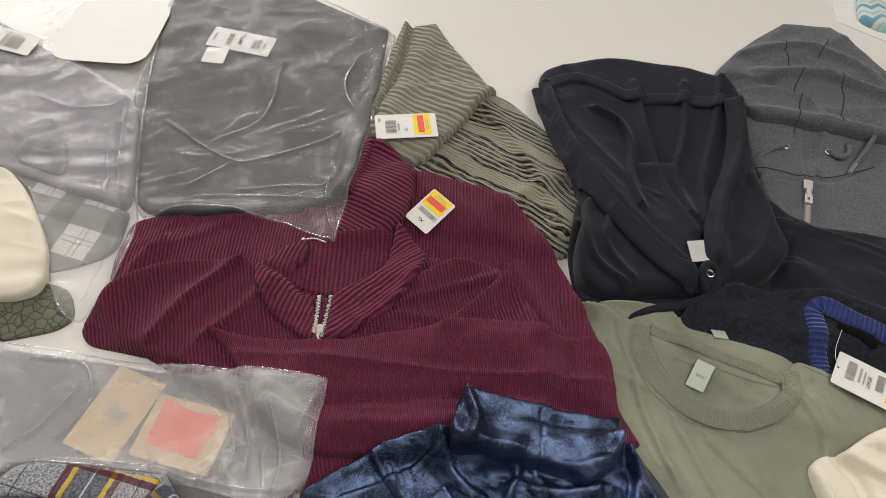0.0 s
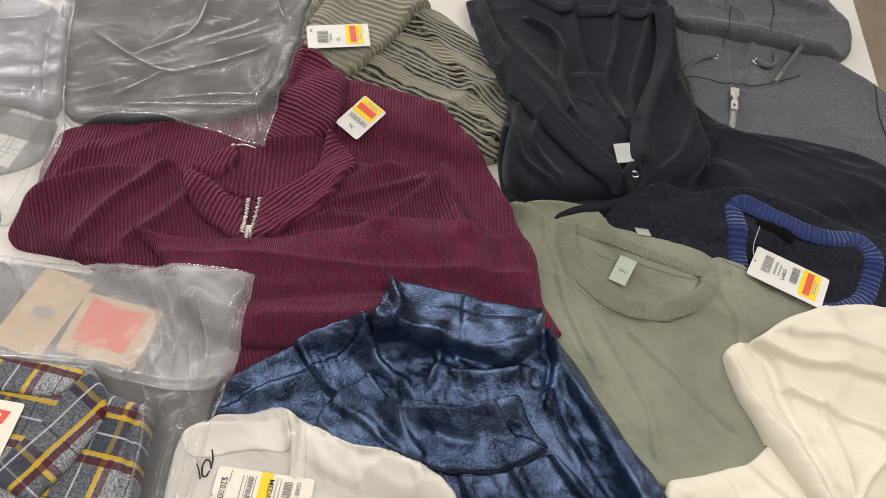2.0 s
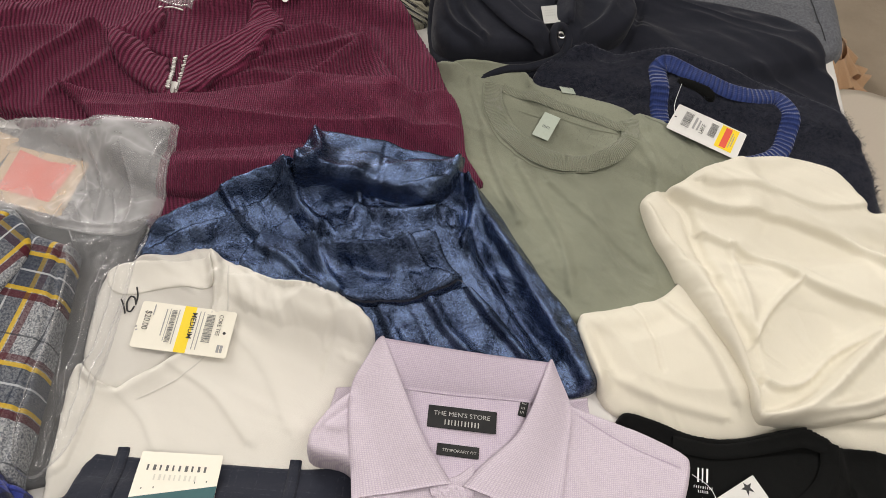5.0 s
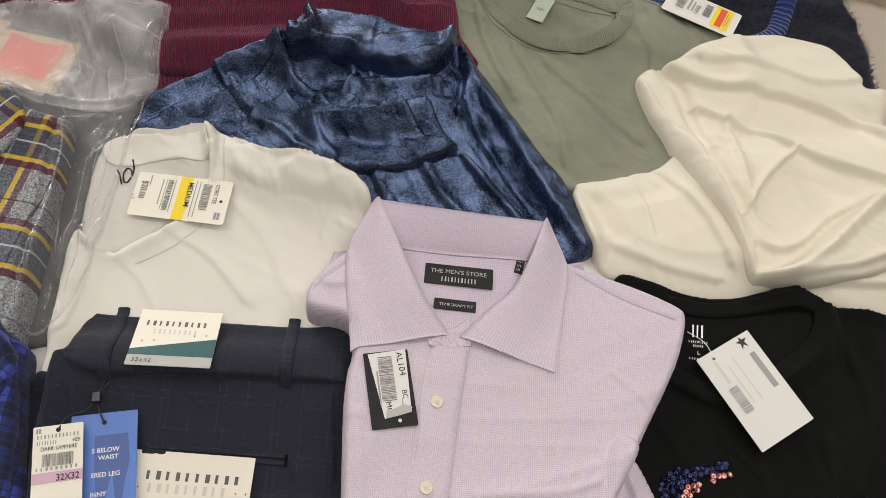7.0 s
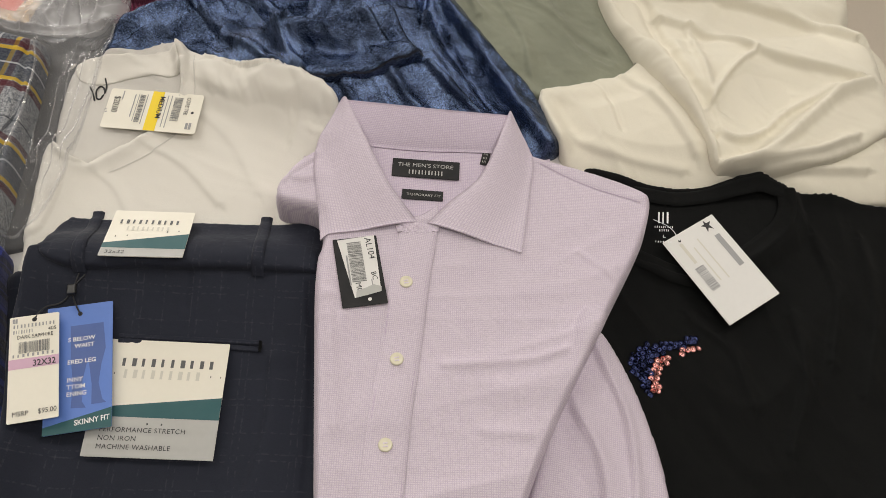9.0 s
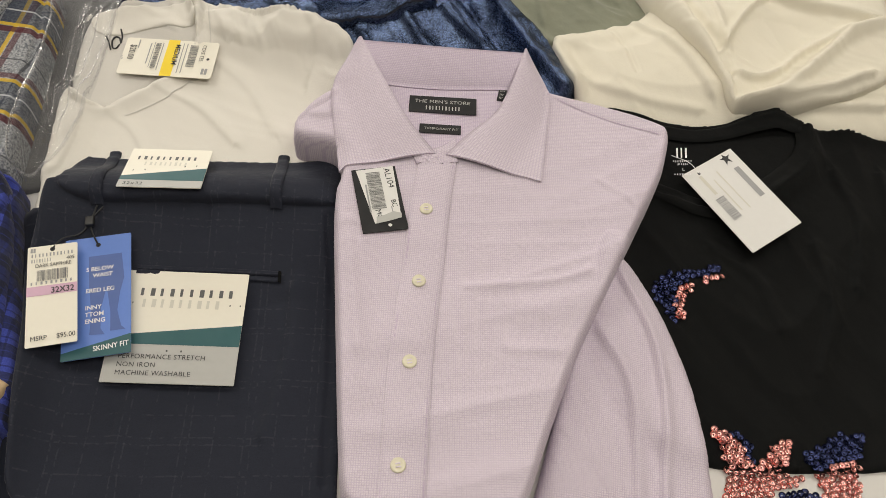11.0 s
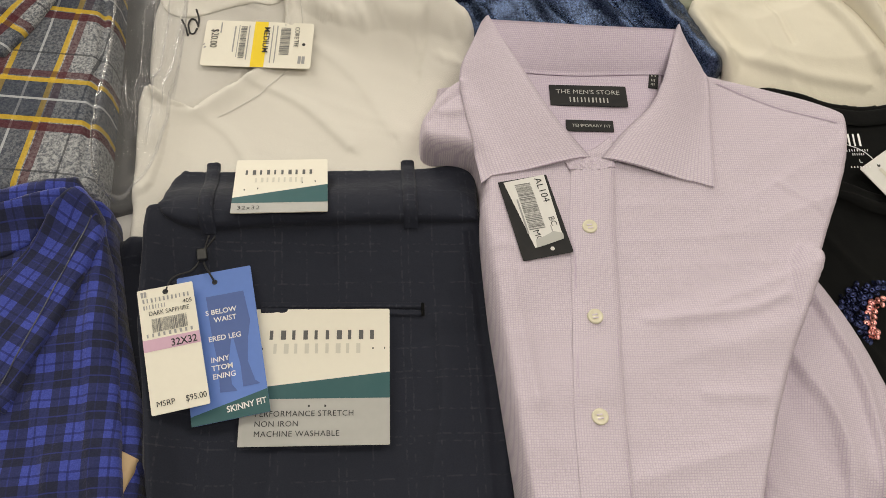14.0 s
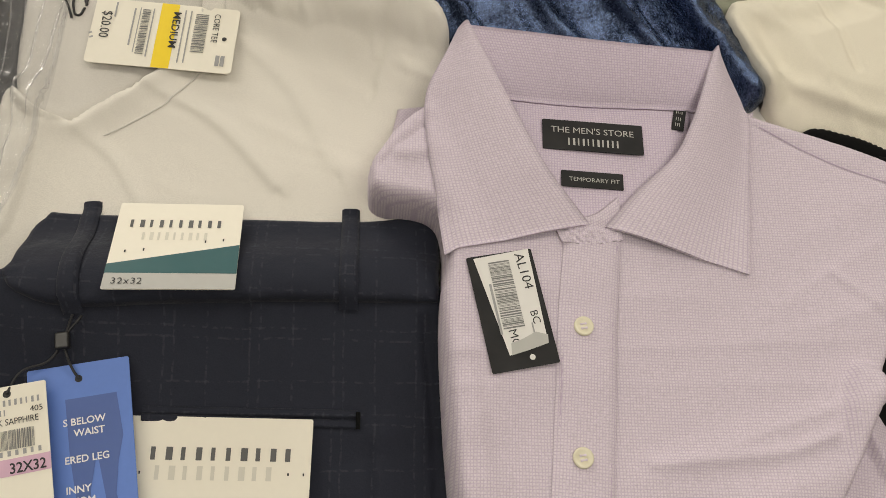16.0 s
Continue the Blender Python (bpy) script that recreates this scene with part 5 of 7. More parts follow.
ribbon("neck_band", [(0.565, 0.0479), (0.613, 0.0337), (0.6782, 0.0365), (0.7075, 0.0385), (0.7322, 0.029)], 0.016, M_BLACKTEE, g, th=0.0022)

# dark trousers
g = suit_trousers
sheet("leg", [(-0.0494, 0.0216), (-0.044, 0.0448), (0.0919, 0.0249), (0.2281, 0.0085), (0.2264, -0.0262), (0.2171, -0.11), (0.2049, -0.1994), (0.1937, -0.2762), (0.1882, -0.3216), (-0.0652, -0.2747), (-0.0618, -0.1677), (-0.0618, -0.0388)], M_SUIT, g,
      th=lambda x, y, d: 0.004 + 0.035 * np.clip((y + 0.10) / 0.15, 0, 1), edge=0.006, wr=0.0012, ws=11, wa=75, uv=-9, seed=29, drape=8,
      folds=[fold([(0.2114, -0.0206), (0.2069, -0.1054), (0.1964, -0.1881), (0.1828, -0.2742)], 0.003, -0.004), fold([(0.1042, 0.0224), (0.0937, -0.0283)], 0.003, -0.002), fold([(0.1725, -0.0884), (0.165, -0.1521), (0.1367, -0.2253)], 0.012, 0.004, 1, 0.5),
             fold([(0.029, -0.1729), (0.017, -0.2037), (0.018, -0.2397)], 0.012, 0.003, 1, 0.5), rumple(20, 0.0012, 70, 4, 98)])
sheet("waistband", [(-0.0362, 0.014), (-0.0303, 0.0747), (-0.018, 0.0874, 1), (0.0248, 0.08), (0.0981, 0.0673), (0.1827, 0.0534), (0.2265, 0.0533), (0.2334, 0.0346), (0.2211, -0.0121, 1), (0.0915, 0.0048)], M_SUIT, g, th=0.0028, edge=0.003, wr=0.0003, uv=-9, seed=30, drape=8)
ribbon("belt_loop", [(0.0064, 0.0925), (0.0012, 0.0073)], 0.012, M_SUIT, g, th=0.003)
ribbon("belt_loop", [(0.1748, 0.0645), (0.1637, -0.0099)], 0.012, M_SUIT, g, th=0.003)
ribbon("pocket_welt", [(0.033, -0.0509), (0.0959, -0.0615), (0.1609, -0.0726)], 0.005, M_SUIT, g, th=0.002)
ribbon("pocket_welt", [(0.0323, -0.0556), (0.0951, -0.0669), (0.1598, -0.0788)], 0.005, M_SUIT, g, th=0.002)
ribbon("pocket_end", [(0.1615, -0.072), (0.1597, -0.0819)], 0.003, M_BLACKTEE, g, th=0.0022)

# lilac dress shirt
g = thing("dress_shirt", "lilac micro-check cotton dress shirt, folded", "shirt")
sheet("cuff", [(0.195, 0.075), (0.218, 0.138, 1), (0.262, 0.138), (0.262, 0.08)], M_LILAC, g, th=0.006, edge=0.005, wr=0.0015, uv=40, seed=68)
sheet("cuff", [(0.43, 0.11), (0.488, 0.108, 1), (0.49, 0.07), (0.44, 0.05)], M_LILAC, g, th=0.006, edge=0.005, wr=0.0015, uv=20, seed=69)
sheet("sleeve", [(0.46, -0.09), (0.487, -0.105), (0.503, -0.17), (0.509, -0.24), (0.50, -0.325), (0.494, -0.352), (0.33, -0.352), (0.36, -0.3), (0.42, -0.18)], M_LILAC, g, th=0.024, edge=0.012, wr=0.003, ws=13, wa=-78, stretch=4, uv=-18, seed=31,
      folds=[fold([(0.473, -0.13), (0.486, -0.20), (0.475, -0.265), (0.45, -0.345)], 0.007, 0.006, 1, 0.4), fold([(0.44, -0.18), (0.455, -0.24), (0.43, -0.34)], 0.008, 0.005, 1, 0.4)])
sheet("body", [(0.188, 0.082), (0.208, 0.105), (0.225, 0.118), (0.262, 0.134), (0.35, 0.124), (0.43, 0.108), (0.465, 0.085), (0.52, 0.058), (0.568, 0.026), (0.567, 0.010), (0.546, -0.032), (0.487, -0.108), (0.413, -0.204), (0.375, -0.265), (0.338, -0.328), (0.325, -0.34), (0.205, -0.315), (0.195, -0.30), (0.201, -0.22), (0.214, -0.068), (0.219, -0.024), (0.231, 0.020), (0.229, 0.046), (0.186, 0.058)], M_LILAC, g,
      th=0.034, edge=0.008, wr=0.0015, ws=11, wa=5, stretch=4, uv=-11, seed=32, flat=0.85, drape=16,
      folds=[fold([(0.326, -0.135), (0.404, -0.143), (0.438, -0.137)], 0.004, 0.0025), fold([(0.475, -0.037), (0.494, -0.06), (0.504, -0.077)], 0.003, 0.002), fold([(0.459, 0.075), (0.503, 0.04), (0.551, 0.011)], 0.0018, -0.0015),
             fold([(0.35, -0.20), (0.39, -0.21)], 0.005, 0.002), fold([(0.23, -0.05), (0.225, -0.18)], 0.006, 0.0025), fold([(0.239, 0.108), (0.21, 0.090), (0.196, 0.076)], 0.002, -0.002), rumple(24, 0.0009, -8, 4, 96), bump(0.345, 0.115, 0.07, 0.02, -0.006)])
ribbon("placket", [(0.325, 0.012), (0.308, -0.042), (0.288, -0.12), (0.266, -0.196), (0.240, -0.322)], 0.037, M_LILAC, g, th=0.0026, across=12)
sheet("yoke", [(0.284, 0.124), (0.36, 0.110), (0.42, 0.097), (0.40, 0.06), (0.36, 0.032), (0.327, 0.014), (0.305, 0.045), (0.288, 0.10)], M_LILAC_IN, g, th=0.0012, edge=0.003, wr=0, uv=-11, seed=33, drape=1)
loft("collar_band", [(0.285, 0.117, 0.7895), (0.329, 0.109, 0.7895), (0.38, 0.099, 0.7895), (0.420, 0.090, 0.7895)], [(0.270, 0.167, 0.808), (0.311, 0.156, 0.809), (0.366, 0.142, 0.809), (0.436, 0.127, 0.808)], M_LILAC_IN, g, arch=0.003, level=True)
loft("collar_tab", [(0.300, 0.024, 0.788), (0.327, 0.022, 0.791), (0.347, 0.034, 0.792)], [(0.303, 0.008, 0.785), (0.322, 0.002, 0.785), (0.343, 0.004, 0.786)], M_LILAC, g, arch=0.002)
loft("collar", [(0.270, 0.1675, 0.8095), (0.286, 0.107, 0.807), (0.301, 0.058, 0.801), (0.312, 0.039, 0.796), (0.324, 0.017, 0.791)],
     [(0.262, 0.166, 0.807), (0.252, 0.153, 0.799), (0.236, 0.132, 0.793), (0.2305, 0.114, 0.788), (0.228, 0.083, 0.7865), (0.2285, 0.049, 0.7855), (0.2275, 0.011, 0.7855)], M_LILAC, g, arch=0.005)
loft("collar", [(0.436, 0.1275, 0.8095), (0.413, 0.085, 0.805), (0.393, 0.056, 0.798), (0.357, 0.034, 0.794), (0.333, 0.014, 0.7915)],
     [(0.441, 0.129, 0.807), (0.447, 0.113, 0.799), (0.457, 0.082, 0.789), (0.443, 0.039, 0.786), (0.419, -0.031, 0.7855)], M_LILAC, g, arch=0.005)
for line in ([(0.311, 0.002), (0.292, -0.042), (0.272, -0.12), (0.250, -0.196), (0.224, -0.318)], [(0.338, 0.0), (0.324, -0.042), (0.304, -0.12), (0.282, -0.196), (0.257, -0.322)], [(0.462, 0.074), (0.503, 0.040), (0.552, 0.012)]):
    ribbon("stitching", line, 0.0008, M_LILACTHREAD, g, th=0.0002, across=2, pile=False)
for bx, by in [(0.3034, -0.0489), (0.2845, -0.1256), (0.2649, -0.2014), (0.2433, -0.2865)]:
    shirt_button(g, bx, by, 0.0062, M_BUTTON)

# slate garment in a clear bag
g = thing("slate_top", "slate grey jersey top folded inside a clear bag", "top")
sheet("body", [(-0.285, 1.0), (-0.27, 1.10), (-0.25, 1.30, 1), (-0.05, 1.30), (0.128, 1.18, 1), (0.105, 1.0), (0.064, 0.778, 1), (-0.10, 0.758), (-0.247, 0.768)], M_SLATE, g, th=0.012, edge=0.012, wr=0.0015, seed=36)

# ---- bags, cards and tags ----


M_BARCODE = plain("faded_black_print", (0.19, 0.19, 0.185), 0.6, grain=0.05)


class Card:
    """A flat card lying on the pile. Corners: top left, top right, bottom right, bottom left as it reads."""

    def __init__(self, name, corners, mat, label, category="price tag", lift=0.0005, group="", tilt=1.0, radius=0.003, thick=0.0006, parent=None, bare=False):
        c = np.array(corners, float)
        mid = c.mean(0)
        ex = (c[1] + c[2] - c[0] - c[3]) / 2
        self.w = np.hypot(*ex)
        ex = ex / self.w
        ey = np.array([-ex[1], ex[0]])
        self.h = abs(((c[0] + c[1] - c[2] - c[3]) / 2) @ ey)
        s, t = np.meshgrid(np.linspace(-0.5, 0.5, 9), np.linspace(-0.5, 0.5, 9))
        px, py = mid[0] + s * self.w * ex[0] + t * self.h * ey[0], mid[1] + s * self.w * ex[1] + t * self.h * ey[1]
        z = at(px, py)
        A = np.stack([s.ravel() * self.w, t.ravel() * self.h, np.ones(81)], 1)
        k, *_ = np.linalg.lstsq(A, z.ravel(), rcond=None)
        k[:2] *= tilt
        top = k[2] + np.percentile(z.ravel() - A @ k, 99) + lift
        X = Vector((ex[0], ex[1], k[0])).normalized()
        Y = Vector((ey[0], ey[1], k[1]))
        Z = X.cross(Y).normalized()
        Y = Z.cross(X)
        m = Matrix(((X.x, Y.x, Z.x, mid[0]), (X.y, Y.y, Z.y, mid[1]), (X.z, Y.z, Z.z, top), (0, 0, 0, 1)))
        self.ob = thing(name, label, category, group)
        if parent:
            self.ob.parent = parent
        self.ob.matrix_world = m
        plate = smooth_line([(-self.w / 2, -self.h / 2), (self.w / 2, -self.h / 2), (self.w / 2, self.h / 2), (-self.w / 2, self.h / 2)], True, 0)
        bm = bmesh.new()
        pts = []
        for (x, y), a0 in zip(plate, (180, 270, 0, 90)):
            cx, cy = x - math.copysign(radius, x), y - math.copysign(radius, y)
            for i in range(5):
                a = radians(a0 + 22.5 * i)
                pts.append((cx + radius * math.cos(a), cy + radius * math.sin(a)))
        lo = [bm.verts.new((x, y, 0)) for x, y in pts]
        hi = [bm.verts.new((x, y, thick)) for x, y in pts]
        bm.faces.new(hi)
        bm.faces.new(lo[::-1])
        for i in range(len(pts)):
            bm.faces.new((lo[i], lo[(i + 1) % len(pts)], hi[(i + 1) % len(pts)], hi[i]))
        if bare:
            bm.free()
        else:
            part("card", bm, mat, self.ob)
        self.z = thick
        # the pile rises where the card lies
        if bare:
            return
        n = 60
        s, t = np.meshgrid(np.linspace(-self.w / 2, self.w / 2, n), np.linspace(-self.h / 2, self.h / 2, n))
        gx, gy = mid[0] + s * X.x + t * Y.x, mid[1] + s * X.y + t * Y.y
        gz = top + s * X.z + t * Y.z + thick
        np.maximum.at(H, (np.rint((gy - GY) / RES).astype(int), np.rint((gx - GX) / RES).astype(int)), gz)

    def poly(self, pts, mat, name="print", up=0.0):
        """A printed shape; places run from 0 to 1, from the left and from the bottom."""
        bm = bmesh.new()
        vs = [bm.verts.new(((x - 0.5) * self.w, (y - 0.5) * self.h, self.z + 0.00025 + up)) for x, y in pts]
        bm.faces.new(vs)
        return part(name, bm, mat, self.ob)

    def rect(self, x0, y0, x1, y1, mat, name="print", up=0.0):
        return self.poly([(x0, y0), (x1, y0), (x1, y1), (x0, y1)], mat, name, up)

    def bars(self, rows, mat, name="printed_mark", up=0.0001):
        """Small blocks in the place of print: (x0, y0, x1, y1, how many)."""
        bm = bmesh.new()
        rnd = random.Random(len(rows) * 7 + 1)
        for x0, y0, x1, y1, n in rows:
            step_x = (x1 - x0) / n
            for i in range(n):
                a = x0 + i * step_x
                b = a + step_x * ((0.26 + 0.2 * rnd.random()) if n > 2 else 0.8)
                q = [((x - 0.5) * self.w, (y - 0.5) * self.h, self.z + 0.00025 + up) for x, y in ((a, y0), (b, y0), (b, y1), (a, y1))]
                bm.faces.new([bm.verts.new(p) for p in q])
        return tagged(part(name, bm, mat, self.ob), kind="stuff")

    def barcode(self, x0, y0, x1, y1, mat=None, across=True, n=34):
        bm = bmesh.new()
        rnd = random.Random(n)
        t = 0.0
        total = []
        for i in range(n):
            a = rnd.choice((1, 1, 2, 3))
            total.append((t, a))
            t += a + rnd.choice((1, 1, 2))
        for s, a in total:
            k0, k1 = s / t, (s + a) / t
            q = [(x0 + (x1 - x0) * k0, y0), (x0 + (x1 - x0) * k1, y0), (x0 + (x1 - x0) * k1, y1), (x0 + (x1 - x0) * k0, y1)] if across else [(x0, y0 + (y1 - y0) * k0), (x1, y0 + (y1 - y0) * k0), (x1, y0 + (y1 - y0) * k1), (x0, y0 + (y1 - y0) * k1)]
            bm.faces.new([bm.verts.new(((x - 0.5) * self.w, (y - 0.5) * self.h, self.z + 0.0007)) for x, y in q])
        return tagged(part("barcode", bm, mat or M_BARCODE, self.ob), kind="stuff")

    def text(self, words, x, y, size, mat=None, turn=0, space=1.0, width=None, bold=0.0):
        cu = bpy.data.curves.new("lettering", "FONT")
        cu.body, cu.size, cu.space_character, cu.offset = words, size, space, bold
        cu.resolution_u = 3
        tmp = bpy.data.objects.new("lettering", cu)
        scene.collection.objects.link(tmp)
        bpy.context.view_layer.update()
        me = bpy.data.meshes.new_from_object(tmp.evaluated_get(bpy.context.evaluated_depsgraph_get()))
        bpy.data.objects.remove(tmp)
        if width:
            xs = [v.co.x for v in me.vertices]
            k = width / (max(xs) - min(xs))
            me.transform(Matrix.Diagonal((k, 1, 1, 1)))
        me.transform(Matrix.Translation(((x - 0.5) * self.w, (y - 0.5) * self.h, self.z + 0.0007)) @ pose(0, 0, 0, 0, 0, turn))
        me.materials.clear()
        me.materials.append(mat or M_INK)
        ob = new("lettering", me)
        ob.parent = self.ob
        return ob

    def disc(self, x, y, r, mat, name="hole"):
        bm = lathe(bmesh.new(), [(r, self.z + 0.0003), (0, self.z + 0.0004)], 14, ((x - 0.5) * self.w, (y - 0.5) * self.h, 0))
        return part(name, bm, mat, self.ob)

    def place(self, x, y, up=0.001):
        return tuple(self.ob.matrix_world @ Vector(((x - 0.5) * self.w, (y - 0.5) * self.h, self.z + up)))


# cards and a paper inside the bags
c = Card("hang_tag", [(-0.176, 1.183), (-0.069, 1.152), (-0.069, 1.101), (-0.173, 1.132)], M_PAPER, "white paper price tag seen through a clear bag", group="price tags")
c.text("SMALL", 0.52, 0.30, 0.010, turn=90, bold=0.0002)
c.barcode(0.68, 0.25, 0.82, 0.75, across=False, n=22)
c.barcode(0.28, 0.2, 0.36, 0.8, across=False, n=26)
c.bars([(0.06, 0.3, 0.10, 0.7, 1), (0.86, 0.35, 0.9, 0.6, 1)], M_GREYINK)
c = Card("care_card", [(-0.192, 1.135), (-0.15, 1.12), (-0.137, 1.085), (-0.168, 1.083)], M_PAPER, "small white care card beside a price tag", "card")
c.bars([(0.2, 0.5, 0.6, 0.6, 3), (0.2, 0.35, 0.5, 0.42, 3)], M_GREYINK)

BAG_A = [(-0.27, 1.30), (-0.02, 1.31), (0.14, 1.165, 1), (0.09, 0.885), (0.046, 0.70, 1), (0.02, 0.715), (-0.04, 0.752), (-0.16, 0.778), (-0.236, 0.752), (-0.25, 0.90), (-0.28, 1.03)]
g = thing("plastic_bag", "clear crinkled poly bag round a slate top", "plastic bag", "poly bags")
film_sheet(g, BAG_A, M_FILM, 37, [[(-0.219, 0.945), (-0.107, 0.85), (-0.048, 0.867), (0.049, 0.911)], [(-0.047, 1.085), (-0.064, 0.942), (-0.144, 0.9)], [(-0.11, 0.855), (-0.165, 0.813)], [(-0.15, 0.79), (-0.05, 0.79), (0.04, 0.77)],
                                  [(0.05, 0.86), (0.03, 0.78), (0.04, 0.72)], [(0.08, 1.1), (0.05, 1.03), (0.07, 0.96)], [(-0.10, 0.80), (-0.02, 0.81), (0.05, 0.80)]])

g = thing("flannel_shirt", "white and grey plaid flannel shirt inside a frosted bag", "shirt", "plaid shirts")
sheet("body", [(-0.60, 0.90), (-0.40, 0.84), (-0.32, 0.81), (-0.245, 0.77, 1), (-0.25, 0.70), (-0.33, 0.67), (-0.60, 0.65)], M_WPLAID, g, th=0.010, edge=0.010, wr=0.003, uv=-20, seed=38)
g = thing("folded_sweatshirt", "pale lavender-grey fleece folded inside a frosted bag", "sweatshirt")
sheet("body", [(-0.60, 1.25), (-0.40, 1.10), (-0.27, 1.0), (-0.25, 0.90), (-0.243, 0.765), (-0.32, 0.80), (-0.40, 0.84), (-0.60, 0.91)], M_PALEGREY, g, th=0.014, edge=0.012, wr=0.003, seed=71)
sheet("sleeve", [(-0.40, 0.97), (-0.36, 0.92), (-0.34, 0.83), (-0.40, 0.85), (-0.45, 0.90)], M_MIDGREY, g, th=0.004, edge=0.005, wr=0.002, seed=72)
g = thing("leggings", "olive crocodile-print garment, folded", "leggings")
sheet("body", [(-0.55, 0.68), (-0.39, 0.66), (-0.30, 0.65), (-0.28, 0.585), (-0.40, 0.56), (-0.55, 0.6)], M_CROC, g, th=0.006, edge=0.006, wr=0.001, seed=39)
BAG_B = [(-0.60, 1.25), (-0.46, 1.28), (-0.26, 1.24), (-0.258, 1.02, 1), (-0.244, 0.866), (-0.228, 0.73), (-0.24, 0.65), (-0.27, 0.588), (-0.30, 0.60), (-0.33, 0.66), (-0.36, 0.75), (-0.40, 0.84), (-0.60, 0.9)]
g = thing("plastic_bag", "frosted crinkled poly bag round a plaid flannel shirt", "plastic bag", "poly bags")
film_sheet(g, BAG_B, M_FILM_MILKY, 41, [[(-0.28, 0.99), (-0.27, 0.86), (-0.25, 0.74)], [(-0.30, 0.92), (-0.28, 0.82), (-0.26, 0.70)], [(-0.26, 0.70), (-0.28, 0.62)], [(-0.42, 1.0), (-0.36, 0.97), (-0.28, 0.98)], [(-0.29, 0.94), (-0.26, 0.91)]])
g = thing("cream_garment", "cream jersey garment bundled on the pile", "top")
sheet("body", [(-0.60, 0.86), (-0.43, 0.85), (-0.388, 0.805), (-0.333, 0.70), (-0.33, 0.635), (-0.37, 0.62), (-0.60, 0.64)], M_CREAM, g, th=0.018, edge=0.022, wr=0.004, ws=12, seed=40)
c = Card("packing_card", [(-0.44, 1.26), (-0.23, 1.25), (-0.285, 1.06), (-0.40, 1.10)], M_PAPER, "plain white rounded packing card on a frosted bag", "card", radius=0.035)
c = Card("label_slip", [(-0.53, 1.17), (-0.45, 1.145), (-0.46, 1.10), (-0.54, 1.12)], M_PAPER, "white paper slip with a barcode", "paper slip")
c.barcode(0.35, 0.15, 0.75, 0.75, n=24)
c.bars([(0.3, 0.8, 0.7, 0.88, 5)], M_GREYINK)

c = Card("kraft_card", [(-0.222, 0.530), (-0.163, 0.499), (-0.190, 0.392), (-0.25, 0.418)], M_KRAFT, "kraft card with a barcode inside a clear bag", "card")
c.barcode(0.34, 0.42, 0.72, 0.58, M_GREYINK, n=22)
c.bars([(0.3, 0.88, 0.6, 0.92, 6), (0.35, 0.36, 0.65, 0.39, 6), (0.3, 0.16, 0.45, 0.2, 2)], M_GREYINK)
c = Card("kraft_card", [(-0.162, 0.486), (-0.067, 0.453), (-0.088, 0.376), (-0.178, 0.405)], M_KRAFT, "kraft card with a faded salmon print inside a clear bag", "card")
c.poly([(0.12, 0.22), (0.78, 0.18), (0.86, 0.9), (0.5, 0.86), (0.1, 0.95)], M_SALMON)
c.text("31", 0.55, 0.08, 0.008, turn=0, mat=M_GREYINK)
c.text("32", 0.78, 0.08, 0.008, turn=0, mat=M_GREYINK)
c = Card("brand_card", [(-0.245, 0.337), (-0.186, 0.322), (-0.20, 0.257), (-0.262, 0.272)], M_IVORY, "ivory card with a red printed patch on a plaid shirt", "card")
c.poly([(0.26, 0.62), (0.32, 0.64), (0.5, 0.6), (0.78, 0.62), (0.84, 0.84), (0.3, 0.86)], M_RED)
c.bars([(0.36, 0.68, 0.76, 0.78, 5)], M_WHITEINK, up=0.0003)
c.bars([(0.3, 0.36, 0.75, 0.42, 6), (0.3, 0.24, 0.75, 0.30, 6), (0.3, 0.14, 0.6, 0.18, 6)], M_INK)
BAG_C = [(-0.10, 0.41), (0.025, 0.36), (0.002, 0.30), (-0.02, 0.17), (-0.045, 0.085), (-0.085, 0.06), (-0.088, 0.12), (-0.07, 0.22), (-0.062, 0.315)]
FLAP = [(-0.60, 0.60), (-0.30, 0.555), (-0.22, 0.532), (-0.10, 0.508), (0.045, 0.477, 1), (0.03, 0.40), (0.018, 0.345), (-0.04, 0.345), (-0.12, 0.372), (-0.30, 0.39), (-0.60, 0.42)]
g = thing("plastic_bag", "clear crinkled poly bag round a grey plaid shirt", "plastic bag", "poly bags")
film_sheet(g, BAG_C, M_FILM_THIN, 42, [[(-0.03, 0.33), (-0.05, 0.22), (-0.055, 0.12)], [(-0.01, 0.31), (-0.03, 0.2), (-0.045, 0.11)], [(-0.02, 0.30), (-0.033, 0.26), (-0.035, 0.22)], [(-0.062, 0.20), (-0.06, 0.15)], [(0.0, 0.29), (-0.015, 0.22), (-0.03, 0.15)]], wr=0.003)
film_sheet(g, FLAP, M_FILM_FLAP, 43, [[(-0.30, 0.385), (-0.20, 0.392), (-0.12, 0.375), (-0.03, 0.355), (0.015, 0.348)], [(-0.06, 0.46), (-0.045, 0.42), (-0.05, 0.37)], [(-0.02, 0.45), (-0.005, 0.39), (-0.015, 0.35)], [(-0.25, 0.50), (-0.29, 0.44), (-0.32, 0.42)],
                                      [(-0.07, 0.45), (-0.06, 0.40), (-0.075, 0.37)], [(0.03, 0.45), (0.012, 0.41)], [(-0.158, 0.411), (-0.142, 0.37)], [(-0.10, 0.36), (-0.085, 0.385)], [(-0.317, 0.535), (-0.25, 0.529), (-0.231, 0.471), (-0.265, 0.429)], [(-0.03, 0.40), (-0.025, 0.36)]])

